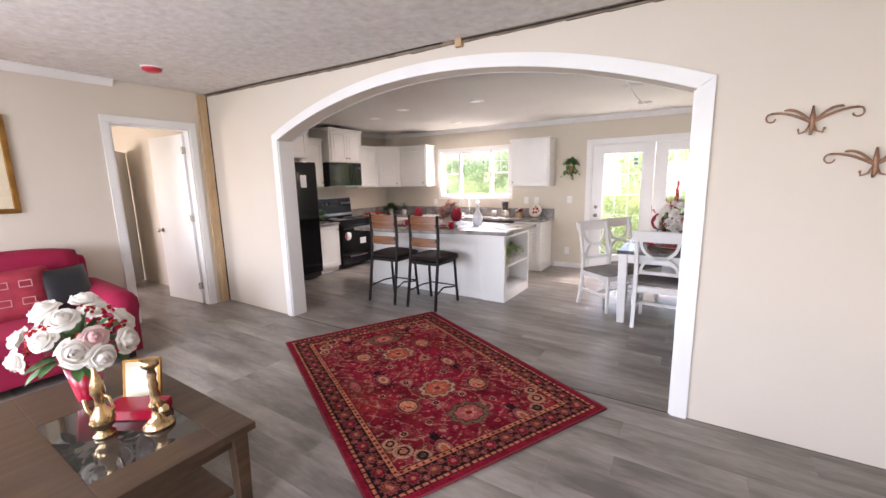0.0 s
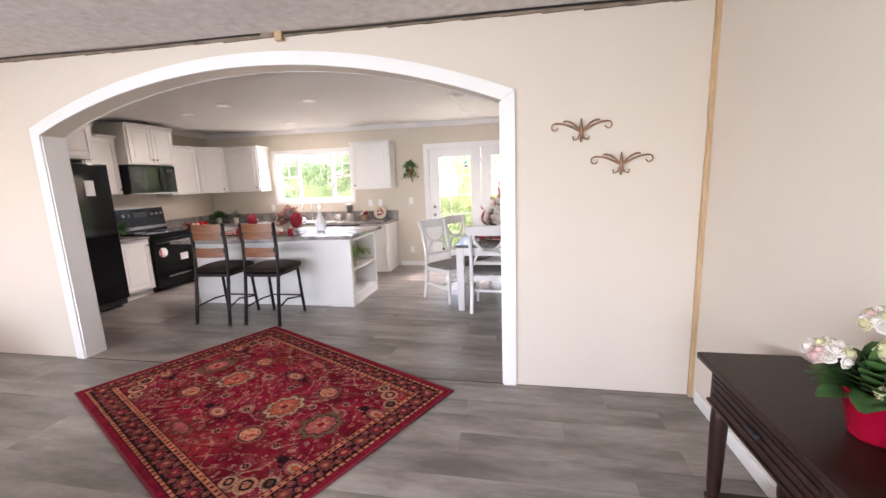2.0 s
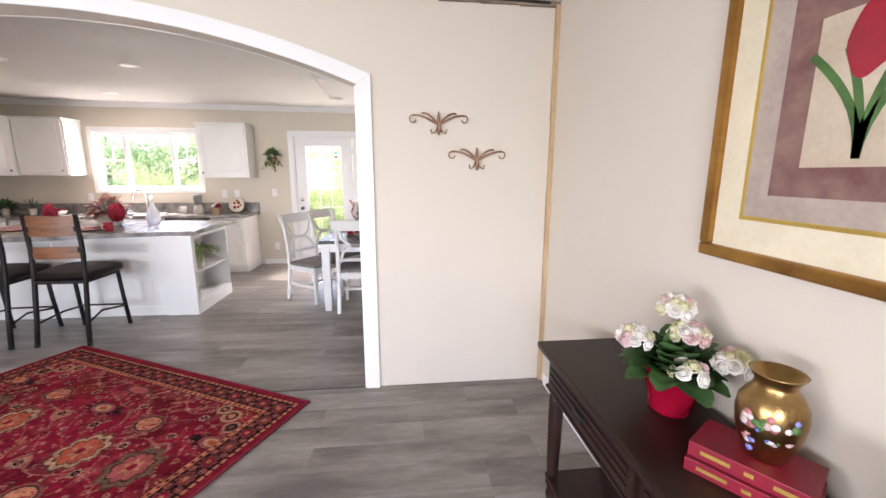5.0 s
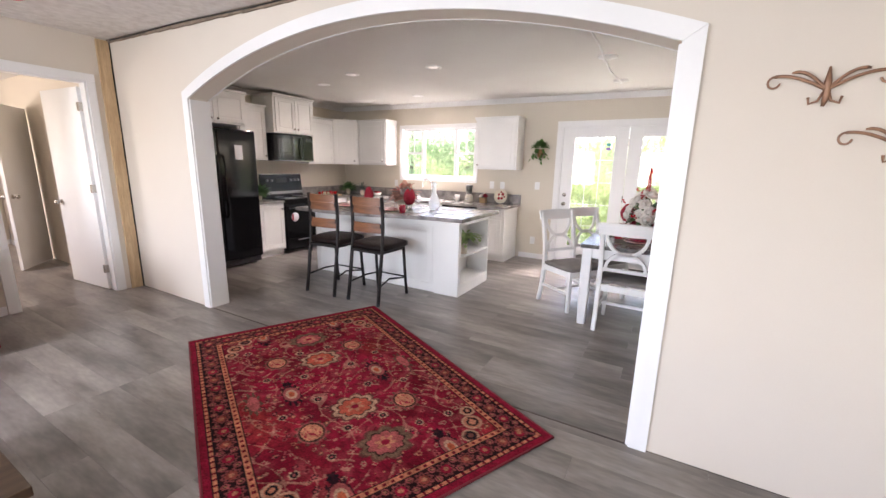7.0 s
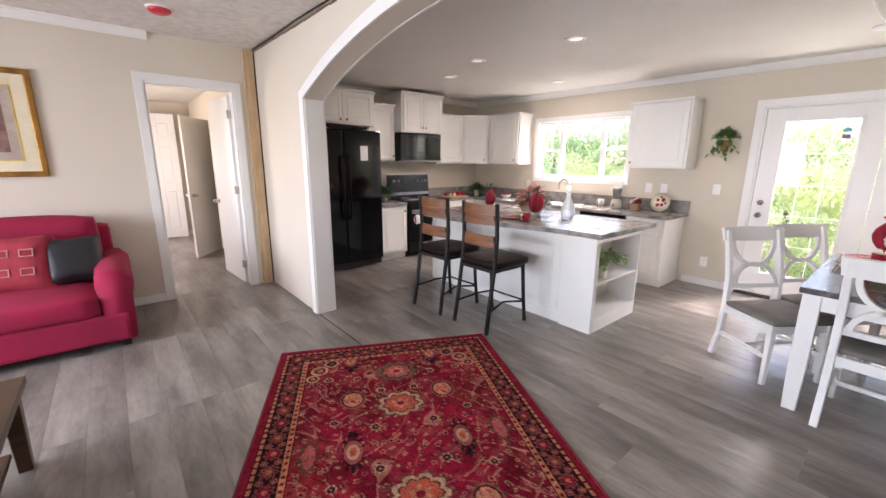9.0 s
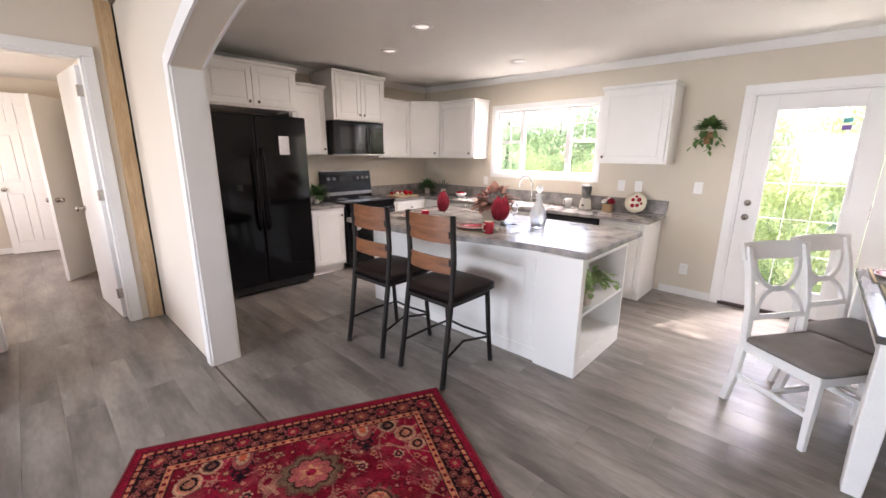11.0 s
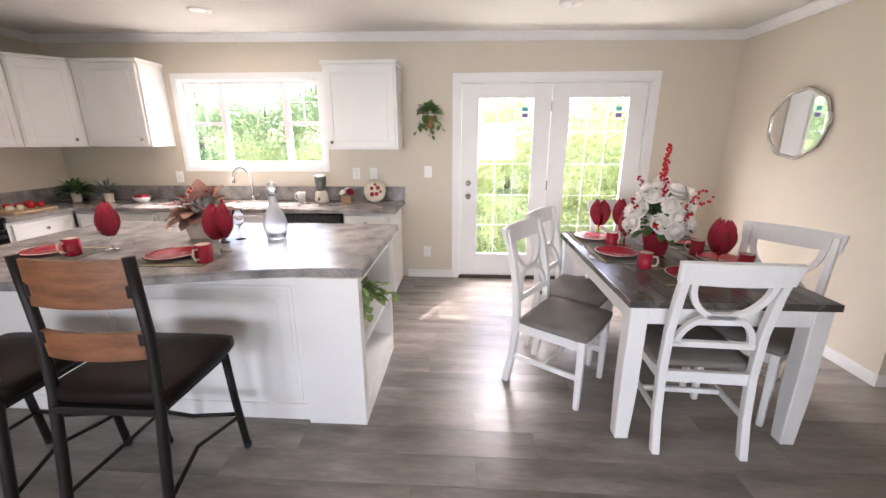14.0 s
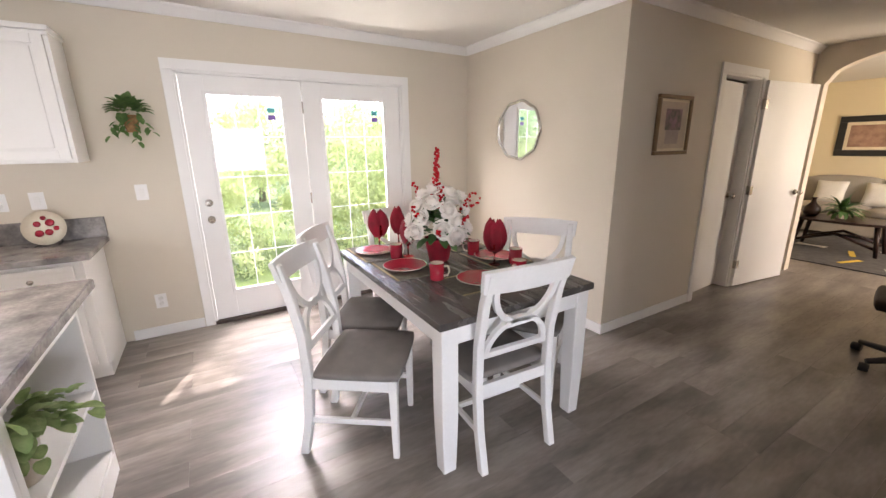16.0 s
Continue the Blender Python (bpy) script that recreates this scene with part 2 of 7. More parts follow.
def ribbon(points, width, depth, bm=None, m=None):
    """A flat bent bar in the plane xz, width across its run, depth along y."""
    own = bmesh.new()
    pts = [Vector((p[0], 0, p[1])) for p in points]
    rows = []
    for i, p in enumerate(pts):
        d = (pts[min(i + 1, len(pts) - 1)] - pts[max(i - 1, 0)]).normalized()
        s = Vector((-d.z, 0, d.x)) * width / 2
        rows.append([own.verts.new(p + q) for q in (s + Vector((0, -depth / 2, 0)), -s + Vector((0, -depth / 2, 0)), -s + Vector((0, depth / 2, 0)), s + Vector((0, depth / 2, 0)))])
    for a, b in zip(rows, rows[1:]):
        for k in range(4):
            own.faces.new((a[k], a[(k + 1) % 4], b[(k + 1) % 4], b[k]))
    own.faces.new(rows[0][::-1])
    own.faces.new(rows[-1])
    bmesh.ops.recalc_face_normals(own, faces=own.faces[:])
    return join(bm, own, m)


def part(name, bm, material, parent=None, label="", smooth=False):
    me = bpy.data.meshes.new(name)
    bm.to_mesh(me)
    bm.free()
    if smooth:
        for p in me.polygons:
            p.use_smooth = True
    me.materials.append(material)
    ob = new(name, me)
    ob.parent = parent
    return tagged(ob, label)


def thing(name, label, category, group="", m=None):
    ob = new(name)
    ob.empty_display_size = 0.1
    if m is not None:
        ob.matrix_world = m
    return tagged(ob, label, category, group)


def single(name, bm, material, label, category, group="", m=None, smooth=False):
    ob = tagged(part(name, bm, material, None, "", smooth), label, category, group)
    if m is not None:
        ob.matrix_world = m
    return ob


def structure(name, bm, material, label="", category=""):
    return tagged(part(name, bm, material), label, category or name.split("_")[0], kind="structure")


def arc(cx, cz, r, a0, a1, n=14, rz=None):
    rz = rz or r
    return [(cx + r * math.cos(radians(a0 + (a1 - a0) * i / n)), cz + rz * math.sin(radians(a0 + (a1 - a0) * i / n))) for i in range(n + 1)]


# ---------- structure ----------
ARCH_X0, ARCH_X1, ARCH_SPRING, ARCH_TOP = -3.60, 0.30, 2.035, 2.405
ARCH_MID, HALF = (ARCH_X0 + ARCH_X1) / 2, (ARCH_X1 - ARCH_X0) / 2
ARCH_Y0, ARCH_Y1 = 3.065, 3.235


def arch_z(x, half, spring, top):
    """Height of a flat round arch at x."""
    sag = top - spring
    r = (half * half + sag * sag) / (2 * sag)
    return top - r + math.sqrt(max(r * r - (x - ARCH_MID) ** 2, 0))


def wall_with_openings(bm, along, a0, a1, c0, c1, z0, z1, openings):
    """A wall along x or y from a0 to a1, from c0 to c1 thick, with openings (from, to, low, high)."""
    def put(p, q, lo, hi):
        if q - p > 1e-4 and hi - lo > 1e-4:
            if along == "x":
                bx((p, c0, lo), (q, c1, hi), 0, bm)
            else:
                bx((c0, p, lo), (c1, q, hi), 0, bm)
    at = a0
    for o0, o1, lo, hi in sorted(openings):
        put(at, o0, z0, z1)
        put(o0, o1, z0, lo)
        put(o0, o1, hi, z1)
        at = o1
    put(at, a1, z0, z1)
    return bm


def room_wall(name, along, a0, a1, c0, c1, z1, openings=(), z0=0.0, label="beige painted drywall wall", paint=None):
    return structure(name, wall_with_openings(bmesh.new(), along, a0, a1, c0, c1, z0, z1, openings), paint or M_WALL, label, "wall")


LIV_S, LIV_W, LIV_E = -2.1, -5.0, 1.57
BACK, KIT_W, DIN_E, PASS_N, DEN_X = 7.18, -5.6, 1.525, 5.25, 4.75
# the wall with the arch: two piers and a curved head
bm = bmesh.new()
bx((LIV_W - 0.7, ARCH_Y0, 0), (ARCH_X0, ARCH_Y1, 2.8), 0, bm)
bx((ARCH_X1, ARCH_Y0, 0), (DEN_X, ARCH_Y1, 2.8), 0, bm)
N = 40
xs = [ARCH_X0 + (ARCH_X1 - ARCH_X0) * i / N for i in range(N + 1)]
outline = [(x, arch_z(x, HALF, ARCH_SPRING, ARCH_TOP)) for x in xs] + [(ARCH_X1, 2.8), (ARCH_X0, 2.8)]
prism(outline, -ARCH_Y1, -ARCH_Y0, 0, bm, pose(0, 0, 0, 90, 0, 0))
structure("wall_arch", bm, M_WALL, "beige painted wall pierced by a wide arch", "wall")


def arch_casing(y0, y1):
    """Flat white casing that follows the arch and its two jambs."""
    w = 0.09
    bm = bmesh.new()
    for inner, outer in ((ARCH_X0, ARCH_X0 - w), (ARCH_X1, ARCH_X1 + w)):
        prism([(inner, 0), (outer, 0), (outer, ARCH_SPRING + 0.0535), (inner, ARCH_SPRING - 0.0035)], -y1, -y0, 0, bm, pose(0, 0, 0, 90, 0, 0))
    lo = [(x, arch_z(x, HALF, ARCH_SPRING, ARCH_TOP) - 0.002) for x in xs]
    big = [ARCH_MID + (HALF + w) * (2 * i / N - 1) for i in range(N + 1)]
    hi = [(x, arch_z(x, HALF + w, ARCH_SPRING + 0.055, ARCH_TOP + 0.09)) for x in big]
    own = bmesh.new()
    for yy in (y0, y1):
        a = [own.verts.new((x, yy, z)) for x, z in lo]
        b = [own.verts.new((x, yy, z)) for x, z in hi]
        for i in range(N):
            own.faces.new((a[i], a[i + 1], b[i + 1], b[i]))
    own.verts.ensure_lookup_table()
    k = 2 * (N + 1)
    for i in range(N):
        own.faces.new([own.verts[j] for j in (i, i + 1, k + i + 1, k + i)])
        own.faces.new([own.verts[j] for j in (N + 1 + i, N + 2 + i, k + N + 2 + i, k + N + 1 + i)])
    for i in (0, N):
        own.faces.new([own.verts[j] for j in (i, N + 1 + i, k + N + 1 + i, k + i)])
    bmesh.ops.recalc_face_normals(own, faces=own.faces[:])
    return join(bm, own)


structure("trim_arch_living", arch_casing(ARCH_Y0 - 0.018, ARCH_Y0 - 0.001), M_TRIM, "white painted casing round the arch", "trim")
structure("trim_arch_kitchen", arch_casing(ARCH_Y1 + 0.001, ARCH_Y1 + 0.018), M_TRIM, "white painted casing round the arch", "trim")
# white lining of the arch's jambs
bm = bx((ARCH_X0 - 0.001, ARCH_Y0 - 0.004, 0), (ARCH_X0 + 0.012, ARCH_Y1 + 0.004, ARCH_SPRING - 0.01), 0.002)
bx((ARCH_X1 - 0.012, ARCH_Y0 - 0.004, 0), (ARCH_X1 + 0.001, ARCH_Y1 + 0.004, ARCH_SPRING - 0.01), 0.002, bm)
structure("trim_arch_lining", bm, M_TRIM, "white lining of the arch jambs", "trim")

DOOR1 = (2.015, 2.815, 0, 2.25)
room_wall("wall_living_west", "y", LIV_S, ARCH_Y0, LIV_W - 0.12, LIV_W, 2.85, [(-1.9, -0.7, 0.8, 2.1), DOOR1])
room_wall("wall_living_east", "y", LIV_S, ARCH_Y0, LIV_E, LIV_E + 0.12, 2.8)
room_wall("wall_living_south", "x", LIV_W - 0.12, LIV_E + 0.12, LIV_S - 0.14, LIV_S, 2.85, [(-3.9, -2.1, 0.8, 2.1), (-1.0, 0.6, 0.8, 2.1)])
WIN = (-4.13, -2.62, 1.25, 2.13)
PDOOR = (-1.165, 0.725, 0.0, 2.09)
room_wall("wall_kitchen_north", "x", KIT_W - 0.14, DIN_E + 0.12, BACK, BACK + 0.14, 2.75, [WIN, PDOOR], paint=M_WALL_K)
room_wall("wall_kitchen_west", "y", ARCH_Y1, BACK, KIT_W - 0.12, KIT_W, 2.75, paint=M_WALL_K)
room_wall("wall_dining_east", "y", PASS_N + 0.12, BACK, DIN_E, DIN_E + 0.12, 2.75, paint=M_WALL_K)
DOOR2 = (2.87, 3.57, 0, 2.08)
room_wall("wall_passage_north", "x", DIN_E, DEN_X + 0.12, PASS_N, PASS_N + 0.12, 2.75, [DOOR2], paint=M_WALL_K)


def sloped(x0, x1, y0, y1, za, zb, thick=0.1):
    """A ceiling slab whose underside runs from za at x0 to zb at x1."""
    own = bmesh.new()
    v = [own.verts.new(p) for p in ((x0, y0, za), (x1, y0, zb), (x1, y1, zb), (x0, y1, za), (x0, y0, za + thick), (x1, y0, zb + thick), (x1, y1, zb + thick), (x0, y1, za + thick))]
    for f in ((0, 3, 2, 1), (4, 5, 6, 7), (0, 1, 5, 4), (1, 2, 6, 5), (2, 3, 7, 6), (3, 0, 4, 7)):
        own.faces.new([v[i] for i in f])
    return own


structure("ceiling_living", sloped(LIV_W - 0.1, LIV_E + 0.1, LIV_S - 0.1, ARCH_Y0 + 0.05, 2.70, 2.535), M_CEIL, "knockdown textured off-white ceiling", "ceiling")
structure("ceiling_kitchen", sloped(KIT_W - 0.1, DEN_X + 0.1, ARCH_Y1 - 0.05, BACK + 0.1, 2.575, 2.47), M_CEIL_K, "smooth off-white ceiling", "ceiling")
structure("ground", bx((-400, -400, -0.9), (400, 400, -0.6), 0), mat("lawn_soil", (0.16, 0.22, 0.06), (0.10, 0.15, 0.04), 0.6, 0.95, bump=0.5), "grassy ground outside", "ground")
structure("floor", bx((-9.9, LIV_S - 0.14, -0.12), (9.2, BACK + 0.14, -0.006), 0), M_SUB, "grey wood-look vinyl plank floor", "floor")

# ---------- trim, posts, rails ----------
def base(name, a, b):
    structure(name, bx(a, b, 0.004), M_TRIM, "white painted baseboard", "baseboard")


base("baseboard_north_sink", (-1.74, BACK - 0.014, 0), (-1.245, BACK - 0.001, 0.085))
base("baseboard_north_dining", (0.81, BACK - 0.014, 0), (DIN_E - 0.015, BACK - 0.001, 0.085))
base("baseboard_dining_east", (DIN_E - 0.014, PASS_N, 0), (DIN_E - 0.001, BACK - 0.015, 0.085))
base("baseboard_passage", (DIN_E - 0.014, PASS_N - 0.014, 0), (2.79, PASS_N - 0.001, 0.085))
base("baseboard_passage_end", (3.65, PASS_N - 0.014, 0), (DEN_X, PASS_N - 0.001, 0.085))
base("baseboard_living_west", (LIV_W + 0.001, LIV_S, 0), (LIV_W + 0.014, 1.935, 0.085))
base("baseboard_living_east", (LIV_E - 0.014, LIV_S, 0), (LIV_E - 0.001, 2.98, 0.085))


def crown(along, a0, a1, c, sign, za, zb, size=0.075):
    """Sloped crown moulding at a wall, from height za to zb along its run."""
    own = bmesh.new()
    rows = []
    for a, z in ((a0, za), (a1, zb)):
        sec = [(0.001, -size), (0.012, -size), (0.02, -size * 0.8), (0.05, -0.02), (0.062, -0.012), (0.062, 0.03), (0.001, 0.03)]
        rows.append([own.verts.new((a, c + sign * o, z + h) if along == "x" else (c + sign * o, a, z + h)) for o, h in sec])
    n = len(rows[0])
    for k in range(n):
        own.faces.new((rows[0][k], rows[0][(k + 1) % n], rows[1][(k + 1) % n], rows[1][k]))
    own.faces.new(rows[0][::-1])
    own.faces.new(rows[1])
    bmesh.ops.recalc_face_normals(own, faces=own.faces[:])
    return own


def kz(x):
    """Underside of the kitchen's ceiling."""
    return 2.575 + (x - KIT_W + 0.1) * (2.47 - 2.575) / (DEN_X - KIT_W + 0.2)


def lz(x):
    """Underside of the living room's ceiling."""
    return 2.70 + (x - LIV_W + 0.1) * (2.535 - 2.70) / (LIV_E - LIV_W + 0.2)


structure("trim_crown_north", crown("x", KIT_W, DIN_E, BACK, -1, kz(KIT_W), kz(DIN_E)), M_TRIM, "white crown moulding", "trim")
structure("trim_crown_dining", crown("y", PASS_N, BACK, DIN_E, -1, kz(DIN_E), kz(DIN_E)), M_TRIM, "white crown moulding", "trim")
structure("trim_crown_passage", crown("x", DIN_E - 0.06, DEN_X, PASS_N, -1, kz(DIN_E), kz(DEN_X)), M_TRIM, "white crown moulding", "trim")
structure("trim_crown_west", crown("y", ARCH_Y1, BACK, KIT_W, 1, kz(KIT_W), kz(KIT_W)), M_TRIM, "white crown moulding", "trim")
structure("trim_crown_living", crown("y", LIV_S, 2.10, LIV_W, 1, lz(LIV_W), lz(LIV_W)), M_TRIM, "white crown moulding that stops short", "trim")

# bare studs left open in the two corners of the arch wall, and the ragged joint under the ceiling
wob = random.Random(4)


def stud(name, x, y, w, d, h):
    own = bmesh.new()
    for z in range(11):
        bx((x - w / 2 + wob.uniform(-0.002, 0.002), y - d / 2, h * z / 11), (x + w / 2 + wob.uniform(-0.002, 0.002), y + d / 2 + wob.uniform(-0.002, 0.002), h * (z + 1) / 11), 0, own)
    return structure(name, own, M_STUD, "bare pine stud in an unfinished corner", "stud")


stud("stud_west", LIV_W + 0.014, 2.995, 0.034, 0.105, 2.68)
stud("stud_east", LIV_E - 0.014, ARCH_Y0 - 0.017, 0.026, 0.03, 2.52)
M_GAP_SHADE_CABLE = mat("gap_shade_and_cable", (0.02, 0.017, 0.014), rough=0.95)
# near-black bar that puts the gap's shade into colour
structure("trim_gap_west", bx((LIV_W + 0.002, 3.05, 0), (LIV_W + 0.026, 3.064, 2.68), 0), M_GAP_SHADE_CABLE, "dark strip for the shade in the gap beside the stud", "gap")
own = bmesh.new()
for i in range(26):
    x0, x1 = LIV_W + 6.57 * i / 26, LIV_W + 6.57 * (i + 1) / 26
    zz = lz((x0 + x1) / 2)
    bx((x0, ARCH_Y0 - 0.02 - wob.uniform(0, 0.006), zz - 0.028 - wob.uniform(0, 0.006)), (x1, ARCH_Y0 - 0.001, zz + 0.02), 0, own)
structure("trim_ceiling_joint", own, mat("raw_board_edge", (0.30, 0.23, 0.17), (0.16, 0.12, 0.09), 9, 0.9, bump=0.4), "raw board edge under the ceiling", "trim")
own = bmesh.new()
tube([(x, ARCH_Y0 - 0.028, lz(x) - 0.012 + 0.005 * math.sin(x * 2.3)) for x in np.linspace(-1.25, 1.5, 24)], 0.007, 6, own)
tube([(x, ARCH_Y0 - 0.028, lz(x) - 0.012 + 0.005 * math.sin(x * 3.1)) for x in np.linspace(-4.9, -1.4, 24)], 0.006, 6, own)
structure("trim_ceiling_cable", own, M_GAP_SHADE_CABLE, "dark cable along the ceiling joint", "cable")
structure("trim_block", bx((-1.28, ARCH_Y0 - 0.045, 2.545), (-1.225, ARCH_Y0 - 0.002, 2.615), 0.002), M_STUD, "small pine block at the ceiling", "block")
structure("floor_joint", bx((LIV_W, ARCH_Y0 - 0.004, -0.005), (LIV_E, ARCH_Y0 + 0.008, 0.002), 0.001), mat("joint_strip", (0.10, 0.075, 0.06), (0.04, 0.03, 0.025), 8, 0.7), "dark joint strip across the floor", "strip")


# ---------- doors and windows ----------
def casing(name, along, a0, a1, top, face, sign, w=0.075, reveal=0.12):
    """Casing round a door opening, on the face of the wall, with the lining through the wall."""
    def b(p, q, lo, hi, d0, d1, bm):
        y = sorted((face + sign * d0, face + sign * d1))
        if along == "x":
            bx((p, y[0], lo), (q, y[1], hi), 0.003, bm)
        else:
            bx((y[0], p, lo), (y[1], q, hi), 0.003, bm)
    bm = bmesh.new()
    b(a0 - w, a0, 0, top, 0.001, 0.018, bm)
    b(a1, a1 + w, 0, top, 0.001, 0.018, bm)
    b(a0 - w, a1 + w, top, top + w, 0.001, 0.018, bm)
    b(a0 - 0.001, a0 + 0.018, 0, top, -reveal, 0.004, bm)
    b(a1 - 0.018, a1 + 0.001, 0, top, -reveal, 0.004, bm)
    b(a0, a1, top - 0.018, top + 0.001, -reveal, 0.004, bm)
    return structure(name, bm, M_TRIM, "white door casing", "trim")


casing("trim_door_west", "y", DOOR1[0], DOOR1[1], DOOR1[3], LIV_W, 1)
casing("trim_door_passage", "x", DOOR2[0], DOOR2[1], DOOR2[3], PASS_N, -1)


def lever(parent, x, y, z, side, mm=M_NICKEL):
    """Round rose and knob on both faces of a leaf."""
    bm = bmesh.new()
    for s in (1, -1):
        lathe([(0.03, 0), (0.03, 0.008), (0.012, 0.012), (0.011, 0.035), (0.024, 0.042), (0.028, 0.055), (0.02, 0.068), (0.0, 0.07)], 16, bm, Matrix.Translation((x, y, z)) @ pose(0, 0, 0, 90 * s, 0, 0) @ Matrix.Translation((0, 0, 0.018)))
    return part("door_knob", bm, mm, parent, "satin nickel knob")


def leaf(name, label, w, h, m, panels=0, hinge_z=()):
    """An interior door leaf, hinge at the origin, running along local x."""
    d = thing(name, label, "door", m=m)
    d["kind"] = "structure"
    core = 0.007 if panels else 0.017
    part("leaf", bx((0.001, -core, 0.013), (w - 0.001, core, h - 0.001), 0.003 if not panels else 0), M_TRIM, d)
    if panels:
        k, e = h / 2, 0.13 * w
        cols = ((e, w / 2 - e * 0.45), (w / 2 + e * 0.45, w - e))
        rows = ((0.16 * k, 0.80 * k), (0.93 * k, 1.52 * k), (1.63 * k, 1.88 * k))
        for x0, x1 in ((0, e), (cols[0][1], cols[1][0]), (w - e, w)):
            part("stile", bx((x0, -0.019, 0.012), (x1, 0.019, h), 0.002), M_TRIM, d)
        for z0, z1 in ((0.012, rows[0][0]), (rows[0][1], rows[1][0]), (rows[1][1], rows[2][0]), (rows[2][1], h)):
            for x0, x1 in cols:
                part("rail", bx((x0, -0.0185, z0), (x1, 0.0185, z1), 0.002), M_TRIM, d)
        for z0, z1 in rows:
            for x0, x1 in cols:
                part("panel", bx((x0 + 0.028, -0.0165, z0 + 0.028), (x1 - 0.028, 0.0165, z1 - 0.028), 0.008), M_TRIM, d)
    lever(d, w - 0.07, 0, 0.97, 1)
    for z in hinge_z:
        part("hinge", bx((-0.006, -0.026, z - 0.045), (0.03, 0.026, z + 0.045), 0.002), M_NICKEL, d, "nickel butt hinge")
    return d


leaf("door_1", "white interior door standing wide open", 0.80, 2.2, pose(-5.11, 2.783, 0, 0, 0, 180 + 4), hinge_z=(0.25, 1.15, 2.0))
leaf("door_2", "white six-panel door in the bedroom", 0.64, 2.32, pose(-9.1, 2.70, 0, 0, 0, -102), panels=6)
leaf("door_3", "white interior door standing ajar in the bedroom", 0.74, 2.12, pose(-7.5, 2.97, 0, 0, 0, -38))
leaf("door_4", "white interior door folded back against the wall", 0.85, 2.06, pose(3.61, PASS_N - 0.03, 0, 0, 0, -8), hinge_z=(0.25, 1.03, 1.85))
leaf("door_5", "white closet door inside the passage doorway", 0.67, 2.04, pose(2.895, PASS_N + 0.085, 0, 0, 0, 3))


def patio_door():
    x0, x1, z1 = PDOOR[0], PDOOR[1], PDOOR[3]
    d = thing("door_6", "white double patio door with grilled glass", "patio door", m=pose(0, BACK, 0))
    d["kind"] = "structure"
    bm = bmesh.new()
    w = 0.075
    bx((x0 - w, -0.018, 0), (x0, -0.001, z1), 0.003, bm)
    bx((x1, -0.018, 0), (x1 + w, -0.001, z1), 0.003, bm)
    bx((x0 - w, -0.018, z1), (x1 + w, -0.001, z1 + w), 0.003, bm)
    bx((x0 - 0.001, -0.005, 0), (x0 + 0.02, 0.14, z1), 0.002, bm)
    bx((x1 - 0.02, -0.005, 0), (x1 + 0.001, 0.14, z1), 0.002, bm)
    bx((x0, -0.005, z1 - 0.02), (x1, 0.14, z1 + 0.001), 0.002, bm)
    part("frame", bm, M_TRIM, d)
    part("threshold", bx((x0, -0.03, 0.001), (x1, 0.14, 0.028), 0.004), mat("bronze_sill", (0.07, 0.05, 0.04), rough=0.5, metal=0.5), d, "dark bronze threshold")
    mid = -0.235
    for i, (a, b) in enumerate(((x0 + 0.022, mid - 0.003), (mid + 0.003, x1 - 0.022))):
        ga, gb, glo, ghi = a + 0.17, b - 0.17, 0.28, 1.93
        bm = bx((a, 0.012, 0.03), (ga, 0.052, z1 - 0.022), 0.003)
        bx((gb, 0.012, 0.03), (b, 0.052, z1 - 0.022), 0.003, bm)
        bx((ga, 0.012, 0.03), (gb, 0.052, glo), 0.003, bm)
        bx((ga, 0.012, ghi), (gb, 0.052, z1 - 0.022), 0.003, bm)
        lf = part("leaf", bm, M_TRIM, d)
        bm = bmesh.new()
        for p, q, lo, hi in ((ga - 0.022, ga + 0.006, glo - 0.022, ghi + 0.022), (gb - 0.006, gb + 0.022, glo - 0.022, ghi + 0.022), (ga, gb, glo - 0.022, glo + 0.006), (ga, gb, ghi - 0.006, ghi + 0.022)):
            bx((p, 0.002, lo), (q, 0.013, hi), 0.004, bm)
        part("glazing_bead", bm, M_TRIM, lf)
        pane = part("pane", bx((ga, 0.029, glo), (gb, 0.035, ghi), 0), M_GLASS, lf, "clear double glazing")
        pane.visible_shadow = False
        bm = bmesh.new()
        for k in (1, 2):
            xx = ga + (gb - ga) * k / 3
            bx((xx - 0.0035, 0.038, glo), (xx + 0.0035, 0.043, ghi), 0, bm)
        for k in range(1, 5):
            zz = glo + (ghi - glo) * k / 5
            bx((ga, 0.0385, zz - 0.0035), (gb, 0.0435, zz + 0.0035), 0, bm)
        part("grille", bm, M_TRIM, lf, "white grille bars")
        part("sticker", bx((gb - 0.12, 0.027, ghi - 0.13), (gb - 0.06, 0.0285, ghi - 0.09), 0), mat("teal_sticker", (0.10, 0.45, 0.48), rough=0.5), lf, "teal glass sticker")
        part("sticker", bx((gb - 0.12, 0.027, ghi - 0.19), (gb - 0.06, 0.0285, ghi - 0.15), 0), mat("violet_sticker", (0.22, 0.12, 0.42), rough=0.5), lf, "violet glass sticker")
        if i == 0:
            for z in (0.93, 1.07):
                part("door_knob", lathe([(0.03, 0), (0.03, 0.01), (0.013, 0.014), (0.013, 0.03), (0.027, 0.04), (0.027, 0.055), (0.0, 0.062)] if z < 1 else [(0.03, 0), (0.03, 0.014), (0.02, 0.02), (0.0, 0.022)], 18, None, pose(a + 0.075, 0.012, z, 90, 0, 0)), M_NICKEL, lf, "satin nickel lock")
